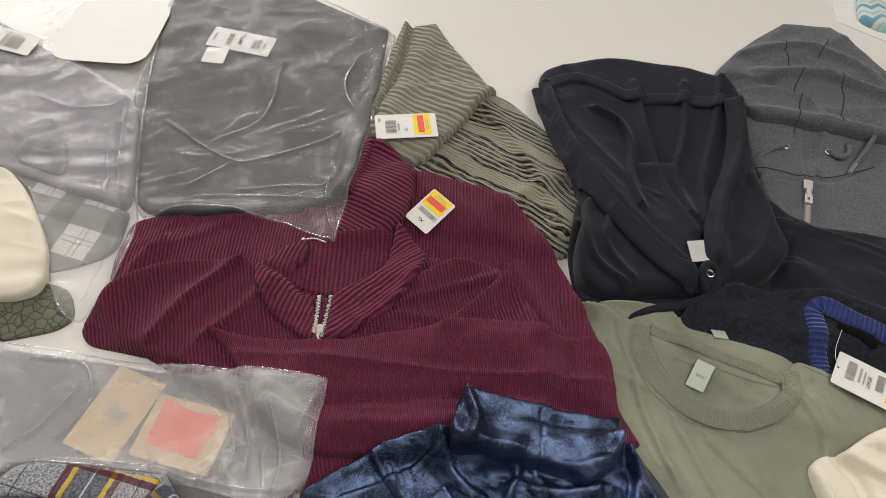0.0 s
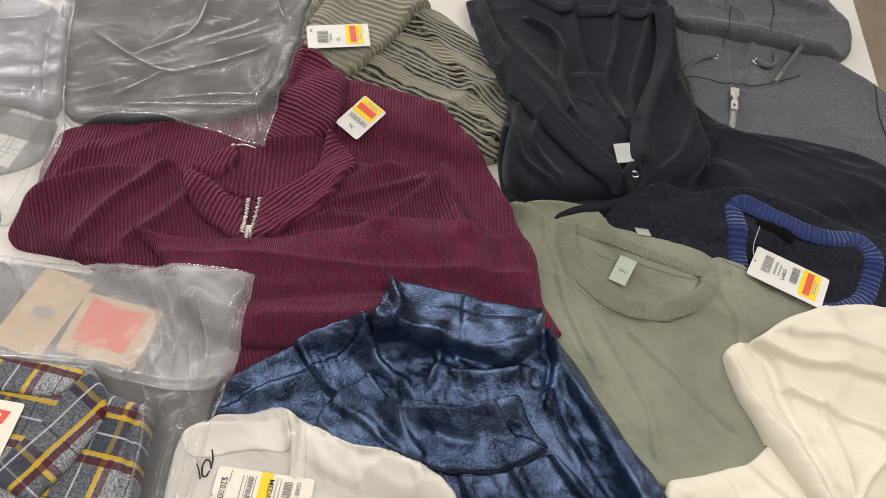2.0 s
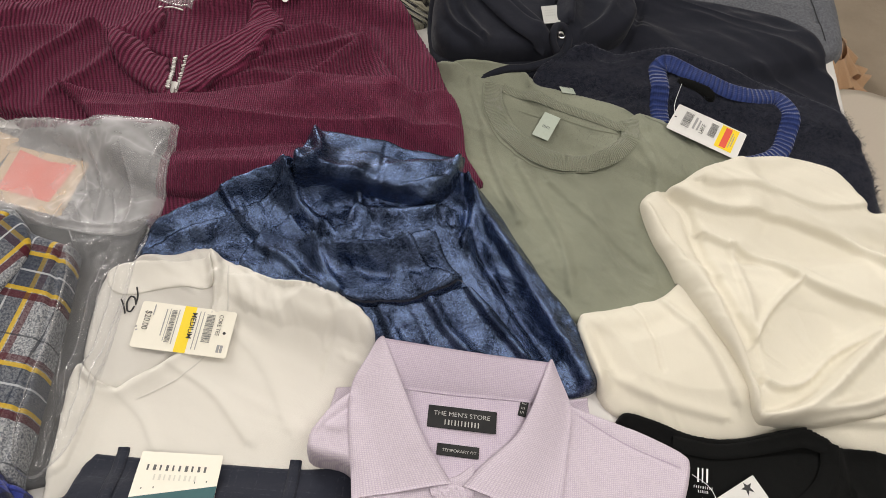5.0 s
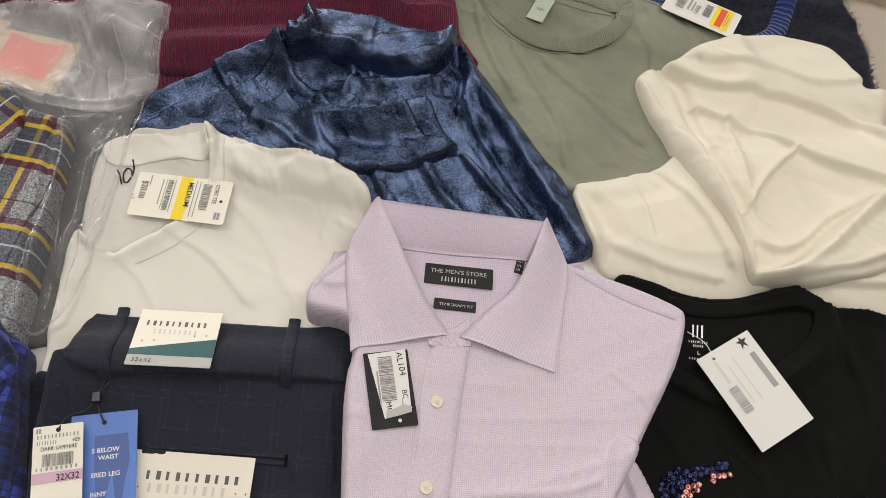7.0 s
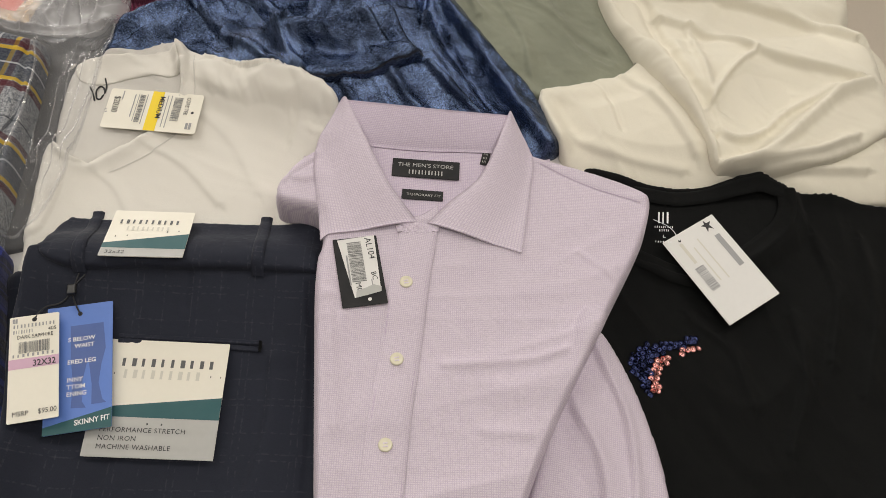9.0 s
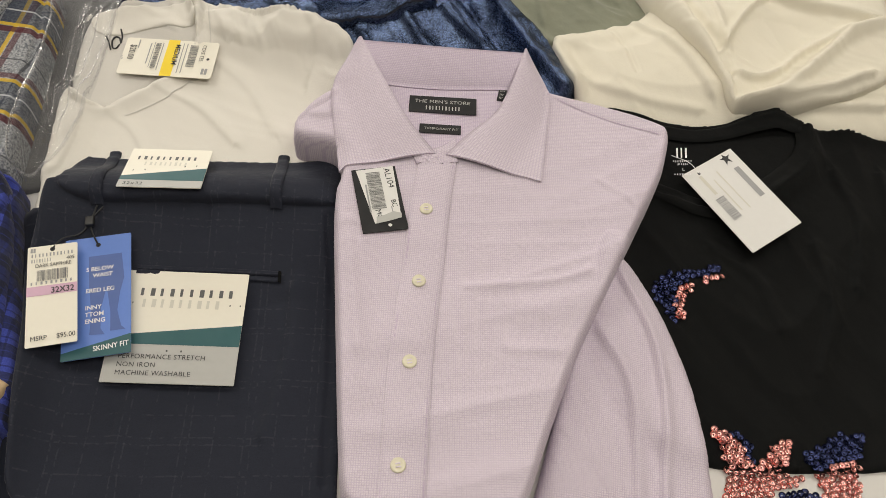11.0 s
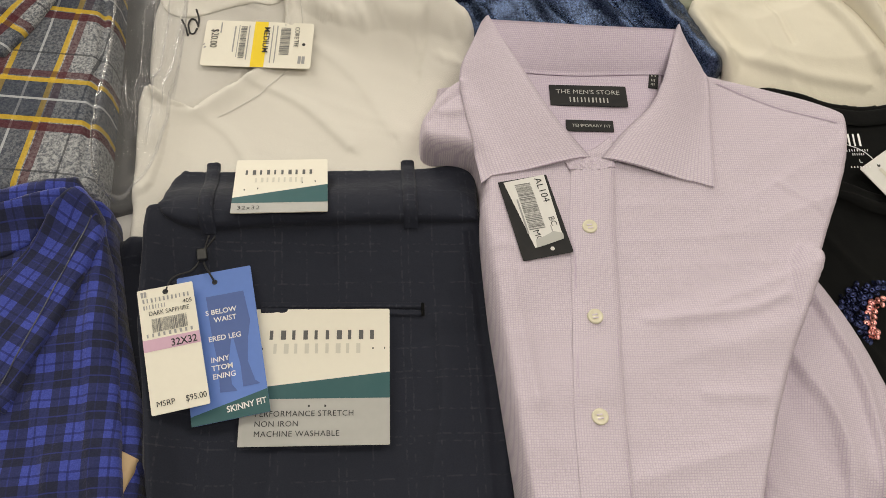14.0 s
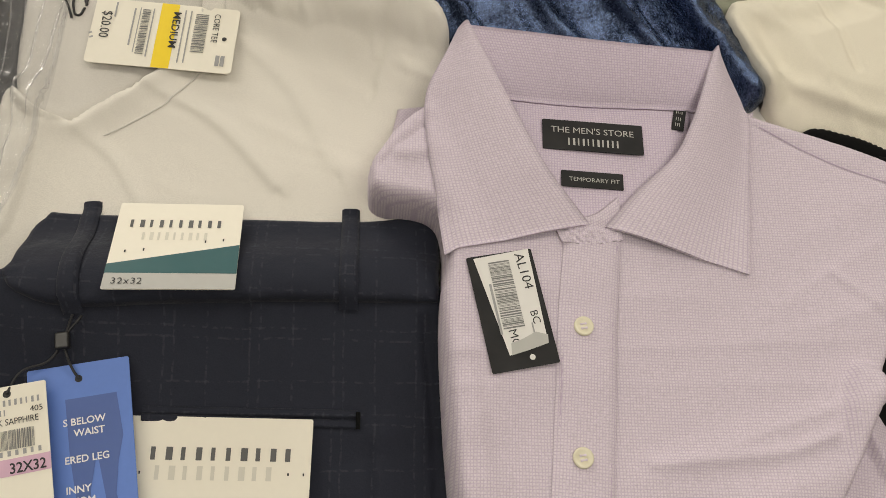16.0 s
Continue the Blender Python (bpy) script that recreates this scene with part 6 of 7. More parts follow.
g = thing("safety_pin", "silver safety pin at a bag corner", "pin")
cord("wire", [on(0.004, 0.705, 0.003), on(0.016, 0.709, 0.004), on(0.034, 0.70, 0.003)], 0.0011, M_ZIP, g)
part("clasp", lathe(bmesh.new(), [(0.0, 0.0), (0.003, 0.001), (0.003, 0.004), (0.0, 0.005)], 12, on(0.004, 0.705, 0.001)), M_ZIP, g)

# price tags on the clothes


def sale_sticker(c, x0, x1):
    c.rect(x0, 0.12, x1, 0.95, M_YELLOW, "sticker", 0.0002)
    c.rect(x0 + 0.25 * (x1 - x0), 0.18, x0 + 0.62 * (x1 - x0), 0.9, M_RED, "sticker", 0.0004)
    c.bars([(x0 + 0.7 * (x1 - x0), 0.25, x0 + 0.76 * (x1 - x0), 0.8, 1), (x0 + 0.82 * (x1 - x0), 0.3, x0 + 0.88 * (x1 - x0), 0.7, 1)], M_GREYINK, up=0.0005)


c = Card("price_tag", [(0.1018, 0.9354), (0.1941, 0.9378), (0.2009, 0.8884), (0.106, 0.88)], M_PAPER, "white price tag with a yellow sticker on a sage sweater", group="price tags", tilt=0.7)
c.barcode(0.16, 0.2, 0.34, 0.75, across=False, n=26)
c.text("XS", 0.52, 0.25, 0.007, turn=90)
c.bars([(0.36, 0.3, 0.4, 0.6, 1), (0.05, 0.7, 0.1, 0.85, 1)], M_GREYINK)
sale_sticker(c, 0.62, 0.9)
c = Card("price_tag", [(0.1416, 0.7312), (0.1869, 0.7851), (0.2169, 0.7451), (0.1737, 0.7152)], M_PAPER, "white price tag with a yellow sticker on a maroon sweater", group="price tags", tilt=0.7)
c.barcode(0.34, 0.12, 0.46, 0.88, across=False, n=30)
c.text("XL", 0.22, 0.4, 0.008, turn=90)
sale_sticker(c, 0.52, 0.98)
c = Card("price_tag", [(0.6961, 0.507), (0.7828, 0.456), (0.7381, 0.3999), (0.6668, 0.4648)], M_PAPER, "white price tag with a yellow sticker on a navy sweater", group="price tags", tilt=0.7)
c.barcode(0.14, 0.3, 0.26, 0.85, across=False, n=24)
c.text("LARGE", 0.46, 0.30, 0.0075, turn=90)
c.bars([(0.3, 0.35, 0.34, 0.8, 1), (0.36, 0.35, 0.39, 0.75, 1)], M_GREYINK)
c.barcode(0.52, 0.35, 0.62, 0.85, across=False, n=20)
sale_sticker(c, 0.66, 0.9)
c.disc(0.04, 0.5, 0.0016, M_INK)
cord("string", [c.place(0.04, 0.5, 0.0012), on(0.69, 0.505, 0.012), on(0.705, 0.535, 0.003)], 0.0004, M_WHITEINK, c.ob)
sheet("hanging_loop", [(0.70, 0.545), (0.745, 0.522), (0.75, 0.51), (0.74, 0.51), (0.72, 0.525), (0.70, 0.535)], M_BLACKTEE, c.ob, th=0.003, edge=0.003, wr=0, seed=73)
c = Card("price_tag", [(0.0098, 0.2553), (0.1119, 0.2291), (0.1072, 0.1782), (0.0091, 0.1965)], M_IVORY, "white price tag with a yellow size band on a white tee", group="price tags", tilt=0.8)
c.rect(0.452, 0.0, 0.575, 1.0, M_YELLOW, "size_band")
c.text("MEDIUM", 0.545, 0.88, 0.0078, turn=-90, bold=0.00008, width=0.030)
c.text("$20.00", 0.065, 0.80, 0.0095, turn=-90, width=0.022)
c.text("CORE TEE", 0.83, 0.90, 0.0062, turn=-90, width=0.024)
c.barcode(0.33, 0.18, 0.385, 0.88, across=False, n=34)
c.barcode(0.70, 0.28, 0.79, 0.88, across=False, n=30)
c.bars([(0.14, 0.72, 0.155, 0.95, 1), (0.40, 0.15, 0.412, 0.9, 1), (0.62, 0.1, 0.632, 0.92, 1), (0.66, 0.1, 0.672, 0.92, 1), (0.27, 0.3, 0.285, 0.88, 1), (0.31, 0.2, 0.318, 0.9, 1)], M_GREYINK)
c.bars([(0.88, 0.10, 0.95, 0.26, 2)], M_GREYINK)
c.disc(0.92, 0.52, 0.0017, M_INK)

c = Card("size_card", [(0.0255, 0.086), (0.1052, 0.0729), (0.0976, 0.0039), (0.0243, 0.0107)], M_IVORY, "ivory, teal and grey card on a trouser waistband", "card", tilt=0.8, radius=0.0012)
c.rect(0.0, 0.0, 1.0, 0.17, M_SILVERCARD, "silver_band")
c.poly([(0.0, 0.17), (1, 0.17), (1, 0.50), (0, 0.27)], M_TEAL, "teal_band", 0.0001)
c.text("32x32", 0.06, 0.05, 0.0068, space=1.1)
c.bars([(0.11, 0.70, 0.88, 0.79, 10)], M_SOFTINK)
c.bars([(0.22, 0.55, 0.77, 0.64, 9)], M_PALEINK)
c.bars([(0.11, 0.40, 0.125, 0.43, 1), (0.25, 0.42, 0.265, 0.45, 1), (0.72, 0.52, 0.735, 0.55, 1), (0.86, 0.54, 0.875, 0.57, 1)], M_INK)
c = Card("fabric_card", [(0.0188, -0.0524), (0.1351, -0.072), (0.1134, -0.1797), (0.0046, -0.1595)], M_IVORY, "large ivory, teal and grey card on trousers", "card", tilt=0.7, radius=0.0012)
c.rect(0.0, 0.0, 1.0, 0.33, M_SILVERCARD, "silver_band")
c.poly([(0.0, 0.33), (1, 0.33), (1, 0.52), (0, 0.40)], M_TEAL, "teal_band", 0.0001)
for words, y in (("PERFORMANCE STRETCH", 0.205), ("NON IRON", 0.135), ("MACHINE WASHABLE", 0.065)):
    c.text(words, 0.10, y, 0.0062, space=1.08)
c.bars([(0.17, 0.765, 0.94, 0.835, 10)], M_SOFTINK)
c.bars([(0.2, 0.66, 0.84, 0.735, 9)], M_PALEINK)
c.bars([(0.12, 0.69, 0.13, 0.705, 1), (0.88, 0.69, 0.89, 0.705, 1), (0.96, 0.69, 0.97, 0.705, 1), (0.45, 0.27, 0.465, 0.285, 1), (0.56, 0.27, 0.575, 0.285, 1)], M_INK)
blue = Card("fit_tag", [(-0.0303, -0.0208), (0.0292, -0.0192), (0.0309, -0.1407), (-0.0269, -0.1404)], M_BLUECARD, "blue fit tag with a trouser silhouette, on a black string", "hang tag", tilt=0.6, radius=0.0012, lift=0.001)
blue.poly([(0, 0), (1, 0), (1, 0.15), (0, 0.06)], M_TEAL, "dark_band")
blue.text("SKINNY FIT", 0.46, 0.045, 0.0068, M_WHITEINK, turn=3, bold=0.00012, width=0.030)
blue.poly([(0.36, 0.83), (0.86, 0.83), (0.90, 0.62), (0.84, 0.50), (0.80, 0.35), (0.86, 0.22), (0.92, 0.19), (0.70, 0.19), (0.70, 0.34), (0.64, 0.56), (0.56, 0.38), (0.56, 0.22), (0.62, 0.17), (0.40, 0.18), (0.42, 0.36), (0.38, 0.56)], M_BLUEDARK, "silhouette")
for words, x, y in (("S BELOW", 0.33, 0.70), ("WAIST", 0.43, 0.645), ("ERED LEG", 0.33, 0.52), ("INNY", 0.33, 0.38), ("TTOM", 0.33, 0.325), ("ENING", 0.33, 0.27)):
    blue.text(words, x, y, 0.0058, M_WHITEINK, bold=0.0001)
blue.disc(0.5, 0.925, 0.0022, M_INK)
c = Card("price_tag", [(-0.0553, -0.0318), (-0.0125, -0.029), (-0.0138, -0.1298), (-0.0548, -0.1316)], M_IVORY, "ivory price tag with a pink size band, on a black string", group="price tags", tilt=0.5, radius=0.0012, lift=0.0012)
c.rect(0, 0.49, 1, 0.585, M_PINK, "size_band")
c.text("32X32", 0.48, 0.502, 0.0082, bold=0.00012, width=0.019)
c.text("DARK SAPPHIRE", 0.16, 0.775, 0.0052, width=0.030)
c.text("MSRP", 0.10, 0.055, 0.0062, width=0.013)
c.text("$95.00", 0.60, 0.055, 0.0066, width=0.015)
c.text("405", 0.78, 0.83, 0.0048)
c.bars([(0.08, 0.83, 0.5, 0.865, 8), (0.08, 0.885, 0.95, 0.92, 12), (0.08, 0.60, 0.95, 0.63, 9)], M_GREYINK)
c.bars([(0.06, 0.935, 0.17, 0.98, 2)], M_GREYINK)
c.barcode(0.2, 0.635, 0.82, 0.745, n=32)
c.disc(0.5, 0.955, 0.0022, M_INK)
cord("string", [c.place(0.5, 0.955, 0.001), on(-0.0303, -0.0219, 0.006), on(-0.0156, -0.0171, 0.005), on(-0.0076, -0.0083, 0.004), on(0.0012, 0.0066, 0.003)], 0.0008, M_INK, c.ob, "black string")
cord("string", [blue.place(0.5, 0.925, 0.001), on(-0.0026, -0.0229, 0.004), on(-0.0057, -0.0147, 0.004), on(-0.0061, -0.0074, 0.004), on(0.0057, 0.0059, 0.003)], 0.0008, M_INK, blue.ob, "black string")
bx, by, bz = on(-0.0065, -0.007, 0.002)
lock = part("string_lock", box(bmesh.new(), bx - 0.004, by - 0.005, bz, bx + 0.004, by + 0.005, bz + 0.005, 0.001), M_DARKMETAL, c.ob, "small black string lock")
lock.matrix_parent_inverse = c.ob.matrix_basis.inverted()

back = Card("stock_tag", [(0.2425, 0.0039), (0.2862, 0.0061), (0.2791, -0.0692), (0.2383, -0.0699)], M_BLACKLABEL, "black stock tag with a barcode label tucked under a collar", "hang tag", tilt=0.8, radius=0.001, lift=0.0008)
back.poly([(0.10, 0.98), (0.95, 1.0), (0.90, 0.22), (0.30, 0.12)], M_PAPER, "paper_label", 0.0002)
back.barcode(0.30, 0.34, 0.62, 0.93, across=False, n=44)
back.text("AL104", 0.72, 0.97, 0.0085, turn=-86, width=0.024)
back.text("MC", 0.36, 0.33, 0.0075, turn=-85)
back.text("BC", 0.74, 0.46, 0.007, turn=-85)
back.bars([(0.24, 0.30, 0.285, 0.74, 1), (0.72, 0.24, 0.75, 0.36, 1)], M_GREYINK, up=0.0004)
back.poly([(0.33, 0.12), (0.60, 0.14), (0.9, 0.17), (0.92, 0.24), (0.75, 0.28), (0.55, 0.24), (0.36, 0.22)], M_SILVERCARD, "torn_patch", 0.0005)
back.disc(0.62, 0.08, 0.0018, M_PAPER)

lab = Card("woven_label", [(0.3122, 0.0993), (0.3795, 0.0833), (0.3717, 0.0634), (0.3033, 0.0754)], M_BLACKLABEL, "black woven collar label with grey lettering", "label", radius=0.0008, tilt=0.9)
lab.text("THE MEN'S STORE", 0.08, 0.56, 0.0066, M_SILVERCARD, width=0.057)
lab.bars([(0.25, 0.16, 0.78, 0.40, 11)], M_SILVERCARD)
lab = Card("woven_label", [(0.3151, 0.0589), (0.356, 0.0493), (0.3517, 0.0389), (0.3108, 0.0469)], M_BLACKLABEL, "small black woven fit label", "label", radius=0.0006, tilt=0.9)
lab.text("TEMPORARY FIT", 0.12, 0.34, 0.0042, M_SILVERCARD, width=0.034)
lab = Card("woven_label", [(0.4042, 0.0974), (0.4126, 0.0933), (0.4062, 0.0771), (0.399, 0.0794)], M_BLACKLABEL, "small black woven size label", "label", radius=0.0005, tilt=0.9)
lab.bars([(0.2, 0.7, 0.8, 0.8, 4), (0.25, 0.4, 0.75, 0.55, 3), (0.25, 0.15, 0.75, 0.3, 3)], M_SILVERCARD)
lab = Card("woven_label", [(0.5118, 0.507), (0.5309, 0.4924), (0.5063, 0.4626), (0.488, 0.475)], M_GREENLABEL, "pale green folded label in a t-shirt neck", "label", radius=0.0008, tilt=0.9)
lab.bars([(0.3, 0.42, 0.78, 0.52, 6)], M_INK)
lab = Card("care_label", [(0.5416, 0.6826), (0.5558, 0.662), (0.5448, 0.6438), (0.5139, 0.6261)], M_SILVERCARD, "white fabric care label on a black hoodie", "label", radius=0.0008, tilt=0.9)
lab.bars([(0.2, 0.7, 0.85, 0.76, 5), (0.2, 0.55, 0.85, 0.61, 5), (0.2, 0.4, 0.85, 0.46, 5)], M_GREYINK)
lab = Card("care_label", [(0.5393, 0.548), (0.5603, 0.5478), (0.5549, 0.531), (0.5366, 0.5333)], M_GREENLABEL, "small pale label at a t-shirt shoulder", "label", radius=0.0008, tilt=0.9)

c = Card("price_tag", [(0.5824, -0.0181), (0.6418, 0.0073), (0.6761, -0.0932), (0.6093, -0.1223)], M_PAPER, "blank-looking white price tag with a faint barcode on a black tee", group="price tags", tilt=0.6, radius=0.001, lift=0.008)
c.bars([(0.78, 0.42, 0.9, 0.80, 1)], M_GREYINK)
c.poly([(0.74, 0.86), (0.80, 0.90), (0.86, 0.86), (0.84, 0.92), (0.9, 0.95), (0.82, 0.95), (0.79, 0.99), (0.77, 0.95), (0.70, 0.95), (0.76, 0.92)], M_INK, "printed_star")
c.barcode(0.14, 0.35, 0.30, 0.62, M_GREYINK, across=False, n=18)
c.bars([(0.2, 0.66, 0.27, 0.9, 1), (0.36, 0.4, 0.39, 0.8, 1), (0.5, 0.38, 0.53, 0.86, 1)], M_PALEINK)
c.disc(0.25, 0.93, 0.0016, M_INK)
cord("string", [c.place(0.25, 0.93, 0.001), on(0.592, 0.0, 0.006), on(0.580, 0.015, 0.001)], 0.0004, M_WHITEINK, c.ob)
ink = Card("neck_print", [(0.5819, 0.0225), (0.6057, 0.0185), (0.5833, -0.0294), (0.5655, -0.0195)], M_BLACKTEE, "white printed size mark inside a black tee neck", "label", radius=0.0005, thick=0.0002, tilt=1, bare=True)
ink.bars([(0.2, 0.62, 0.8, 0.95, 3), (0.05, 0.48, 0.95, 0.54, 9), (0.25, 0.38, 0.75, 0.44, 6), (0.1, 0.06, 0.9, 0.11, 7)], M_WHITEINK)
ink.text("L", 0.44, 0.19, 0.006, M_WHITEINK)
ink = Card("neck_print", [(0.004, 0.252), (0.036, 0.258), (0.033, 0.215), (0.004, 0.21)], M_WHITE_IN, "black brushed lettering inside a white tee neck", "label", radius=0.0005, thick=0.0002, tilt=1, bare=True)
for line in ([(-0.0081, 0.255), (-0.0061, 0.2489), (-0.0049, 0.2411)], [(0.0054, 0.2724), (0.0066, 0.2621), (0.0051, 0.2517)], [(0.0057, 0.2525), (0.0011, 0.2619), (-0.0025, 0.2575), (-0.0036, 0.2501), (-0.001, 0.2436), (0.0041, 0.2497)]):
    cord("print", [on(x, y, 0.0008) for x, y in line], 0.0009, M_INK, ink.ob)
ink.bars([(0.1, 0.2, 0.2, 0.24, 1), (0.1, 0.1, 0.2, 0.14, 1)], M_GREYINK)

# ---- sequins ----
tee = bpy.data.objects["sequin_tee"]


def sequin_mesh(name, mat):
    me = bpy.data.meshes.new(name)
    bm = lathe(bmesh.new(), [(0.0007, 0.0002), (0.0012, 0.0), (0.0025, 0.0005), (0.0031, 0.0012)], 10)
    bm.to_mesh(me)
    bm.free()
    me.materials.append(mat)
    return me


SEQ_PINK = sequin_mesh("sequin", plain("rose_sequin", (0.75, 0.36, 0.33), 0.22, 0.85, grain=0.15, scale=700))
SEQ_NAVY = sequin_mesh("sequin", plain("midnight_sequin", (0.035, 0.045, 0.12), 0.2, 0.85, grain=0.15, scale=700))
rnd = random.Random(5)


def sequins(outline, me, pitch=0.0052):
    line = np.array(outline)
    lo, hi = line.min(0), line.max(0)
    row = 0
    y = lo[1]
    while y < hi[1]:
        x = lo[0] + (pitch / 2 if row % 2 else 0)
        while x < hi[0]:
            px, py = x + rnd.uniform(-0.0004, 0.0004), y + rnd.uniform(-0.0004, 0.0004)
            if inside(np.array([px]), np.array([py]), line)[0]:
                ob = new("sequin", me)
                ob.parent = tee
                ob.location = (px, py, float(at(px, py)) + 0.0008)
                ob.rotation_euler = (rnd.uniform(0.1, 0.5), rnd.uniform(-0.25, 0.25), rnd.uniform(0, 6))
            x += pitch
        y += pitch * 0.82
        row += 1


sequins([(0.509, -0.1352), (0.529, -0.1218), (0.5567, -0.1238), (0.5893, -0.1202), (0.5856, -0.1284), (0.5492, -0.1351), (0.5358, -0.1391), (0.5268, -0.1575), (0.5205, -0.1774), (0.5125, -0.1556)], SEQ_NAVY)
sequins([(0.5366, -0.1359), (0.5558, -0.1374), (0.5501, -0.1446), (0.5388, -0.1504), (0.5329, -0.1705), (0.5231, -0.1742), (0.5283, -0.153)], SEQ_PINK)
sequins([(0.566, -0.1311), (0.5848, -0.1299), (0.5817, -0.1366), (0.5644, -0.1377)], SEQ_PINK)
sequins([(0.5185, -0.2784), (0.5312, -0.2849), (0.5407, -0.2961), (0.5408, -0.3103), (0.5473, -0.3224), (0.5597, -0.3038), (0.5836, -0.3001), (0.5809, -0.3121), (0.5654, -0.3239), (0.586, -0.3308), (0.572, -0.3384), (0.556, -0.3397), (0.543, -0.3612), (0.4985, -0.3541), (0.52, -0.3194)], SEQ_PINK)
sequins([(0.5967, -0.3324), (0.6173, -0.3243), (0.6374, -0.3249), (0.6277, -0.3606), (0.6063, -0.3619), (0.5957, -0.3468)], SEQ_PINK)
sequins([(0.5883, -0.3138), (0.6024, -0.3095), (0.6313, -0.3007), (0.6531, -0.3056), (0.6431, -0.3246), (0.6173, -0.3223), (0.5957, -0.3308), (0.5896, -0.3251)], SEQ_NAVY)
sequins([(0.5318, -0.2834), (0.5398, -0.2857), (0.5495, -0.2975), (0.5457, -0.3167), (0.5408, -0.3103), (0.5407, -0.2961)], SEQ_NAVY)
sequins([(0.5594, -0.3412), (0.5763, -0.3381), (0.5893, -0.3439), (0.5989, -0.356), (0.5877, -0.3684), (0.5463, -0.3617)], SEQ_NAVY)

# ---- things beside the table ----
M_CREAMPLASTIC = plain("cream_plastic", (0.62, 0.55, 0.46), 0.4, grain=0.05)
M_PEACH = cloth("peach_ruffle", (0.62, 0.40, 0.24), 0.9, 0.2, 600, 0.2, 0.4)
M_BLACKNET = plain("black_plastic", (0.012, 0.012, 0.013), 0.5, grain=0.2)


def chevron(k):
    z = k.math("ABSOLUTE", k.math("SUBTRACT", k.math("FRACT", k.math("DIVIDE", k.math("ADD", k.u, 5.0), 0.034)), 0.5))
    f = k.math("FRACT", k.math("DIVIDE", k.math("MULTIPLY_ADD", z, 0.028, k.math("ADD", k.v, 5.0)), 0.034))
    c = k.mix(k.math("LESS_THAN", f, 0.3), (0.62, 0.63, 0.58), (0.16, 0.36, 0.48))
    return k.mix(k.math("LESS_THAN", k.math("ABSOLUTE", k.math("SUBTRACT", f, 0.6)), 0.1), c, (0.36, 0.55, 0.58))


M_CHEVRON = cloth("blue_chevron_cotton", None, 0.9, 0.1, 700, 0.05, 0.2, pattern=chevron)
g = thing("paper_sheet", "plain white paper sheet on the table", "paper")
sheet("sheet", [(0.99, 1.36, 1), (0.965, 1.215, 1), (1.08, 1.12, 1), (1.12, 1.36, 1)], M_PAPER, g, th=0.001, edge=0.002, wr=0.0006, seed=80)
g = thing("chevron_pouch", "white cotton pouch with blue chevron stripes on the table", "pouch")
sheet("body", [(1.0, 1.22), (1.02, 1.19), (1.06, 1.175), (1.11, 1.19), (1.13, 1.30), (1.09, 1.36), (1.04, 1.32)], M_CHEVRON, g, th=0.02, edge=0.02, wr=0.001, uv=-12, seed=81)


def shell(name, rings, mat, parent, n=40):
    """A closed moulded body from (cx, cy, z, rx, ry) rings."""
    verts = [(cx + rx * math.cos(2 * math.pi * i / n), cy + ry * math.sin(2 * math.pi * i / n), z) for cx, cy, z, rx, ry in rings for i in range(n)]
    faces = [(r * n + i, r * n + (i + 1) % n, (r + 1) * n + (i + 1) % n, (r + 1) * n + i) for r in range(len(rings) - 1) for i in range(n)]
    faces += [tuple(range(n))[::-1], tuple((len(rings) - 1) * n + i for i in range(n))]
    return link_mesh(name, verts, faces, mat, parent)


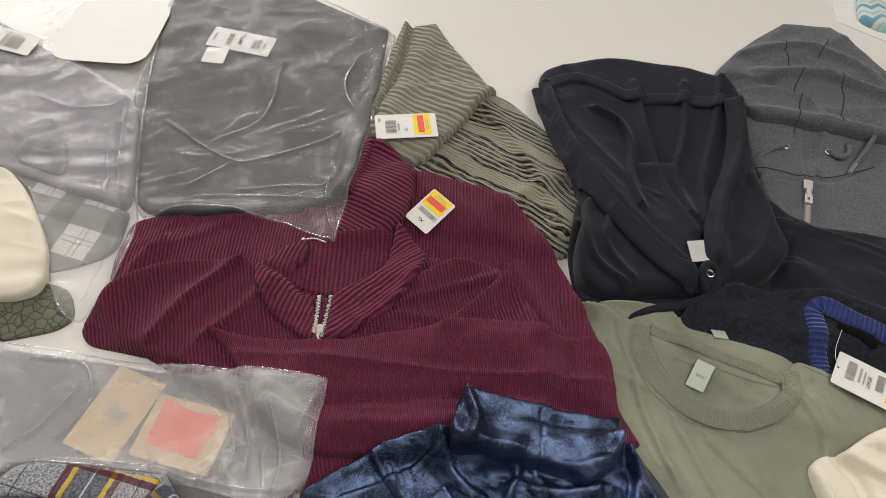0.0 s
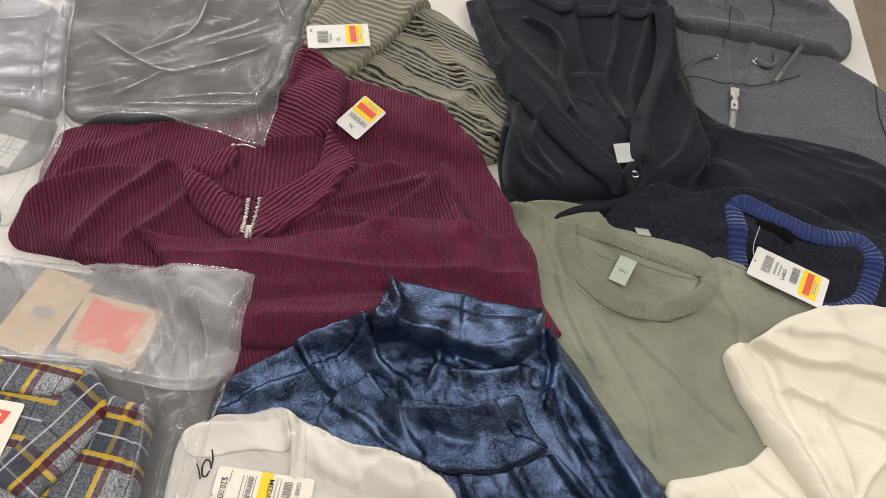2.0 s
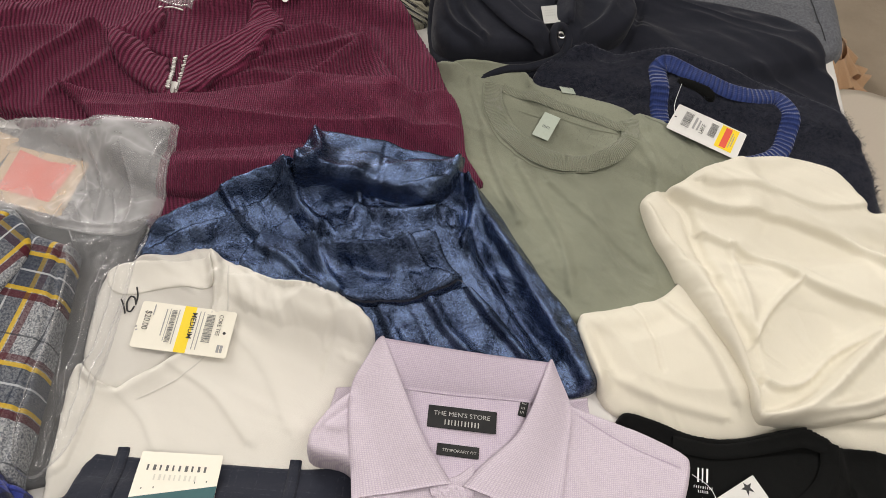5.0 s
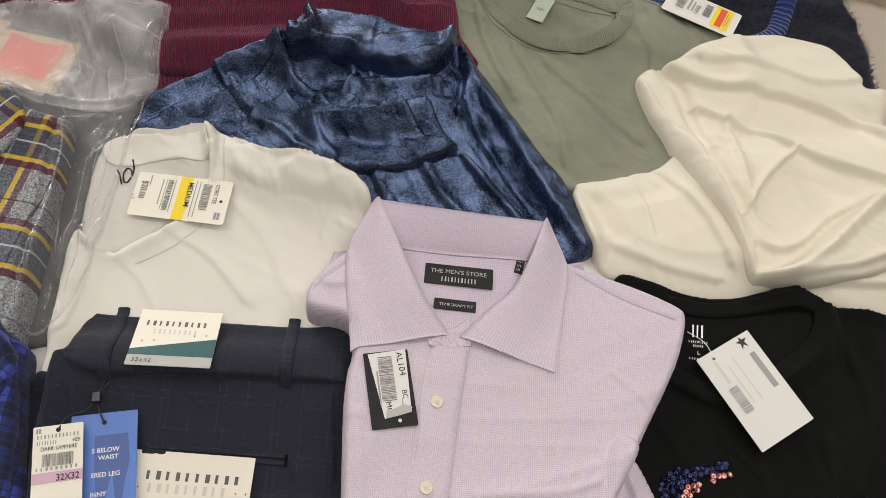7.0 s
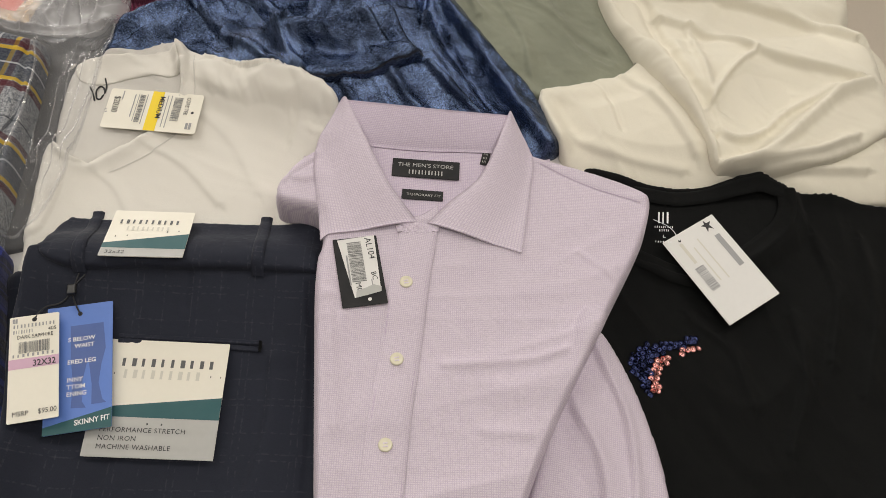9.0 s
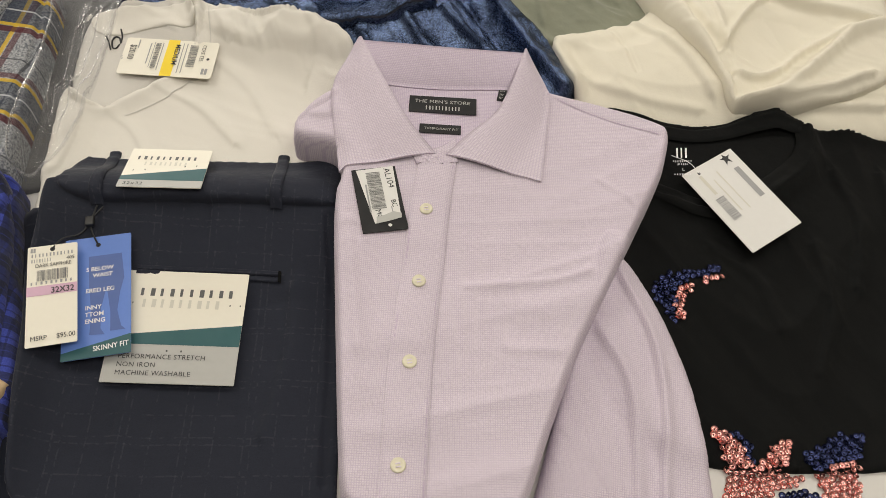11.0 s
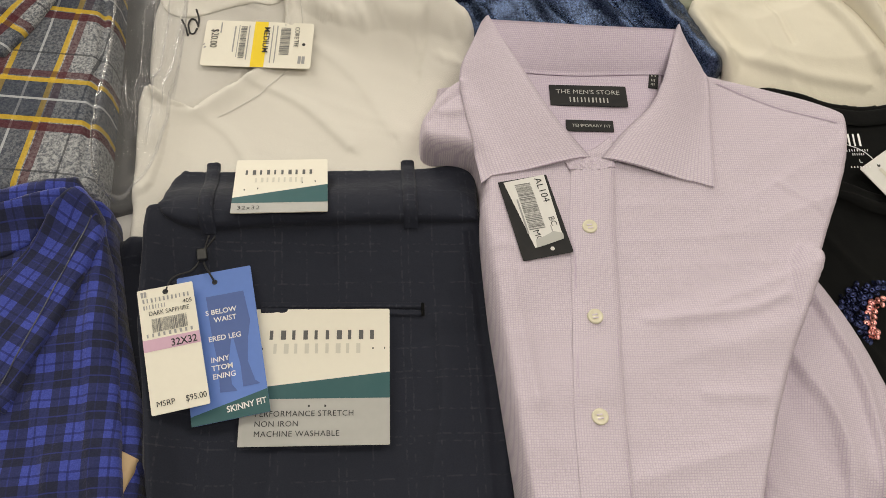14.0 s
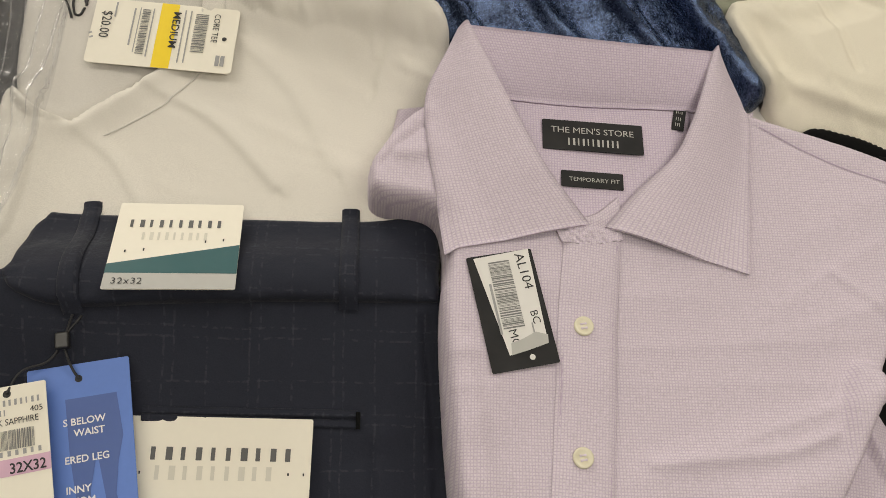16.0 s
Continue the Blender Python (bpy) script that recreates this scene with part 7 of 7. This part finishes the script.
g = thing("storage_tub", "smooth cream plastic tub standing on the carpet beside the table", "tub")
shell("body", [(1.30, 0.62, 0.0, 0.15, 0.20), (1.30, 0.62, 0.03, 0.165, 0.215), (1.31, 0.63, 0.30, 0.19, 0.25), (1.31, 0.63, 0.36, 0.20, 0.26), (1.31, 0.63, 0.37, 0.17, 0.23)], M_CREAMPLASTIC, g)
g = thing("ruffled_cloth", "peach ruffled cloth heaped on the carpet", "cloth")
for i in range(3):
    n, rows = 96, 7
    verts, faces = [], []
    for r in range(rows):
        k = r / (rows - 1)
        for a in range(n):
            t = 2 * math.pi * a / n
            wave = 0.09 * k * math.sin(13 * t + i) + 0.05 * k * math.sin(7 * t + 2 * i)
            rad = (0.05 + (0.20 - 0.05 * i - 0.05) * k) * (1 + wave)
            verts.append((1.50 + rad * math.cos(t), 1.22 + 1.3 * rad * math.sin(t), 0.012 + 0.05 * i + 0.06 * (1 - k) + 0.022 * k * math.cos(13 * t + i)))
    faces = [(r * n + a, r * n + (a + 1) % n, (r + 1) * n + (a + 1) % n, (r + 1) * n + a) for r in range(rows - 1) for a in range(n)]
    link_mesh("ruffle", verts, faces, M_PEACH, g)
g = thing("plastic_hanger", "black plastic hanger on the carpet", "hanger", "hangers")
cord("bar", [(1.18, 0.25, 0.02), (1.32, 0.36, 0.035), (1.46, 0.27, 0.02)], 0.009, M_BLACKNET, g)
cord("lower_bar", [(1.18, 0.25, 0.02), (1.32, 0.26, 0.018), (1.46, 0.27, 0.02)], 0.007, M_BLACKNET, g)
cord("hook", [(1.32, 0.36, 0.035), (1.33, 0.42, 0.035), (1.36, 0.45, 0.03), (1.33, 0.47, 0.02)], 0.004, M_METAL, g)
for m in (pose(0.04, -0.05, 0.03, 0, 0, 9), pose(-0.02, 0.06, 0.06, 0, 0, -7), pose(0.07, 0.03, 0.09, 0, 0, 3)):
    copy_thing(g, m)
g = thing("dark_sack", "black sack slumped on the carpet under hangers", "sack")
shell("body", [(1.36, 0.20, 0.0, 0.24, 0.20), (1.36, 0.20, 0.004, 0.25, 0.21), (1.37, 0.20, 0.012, 0.22, 0.18)], M_BLACKNET, g)
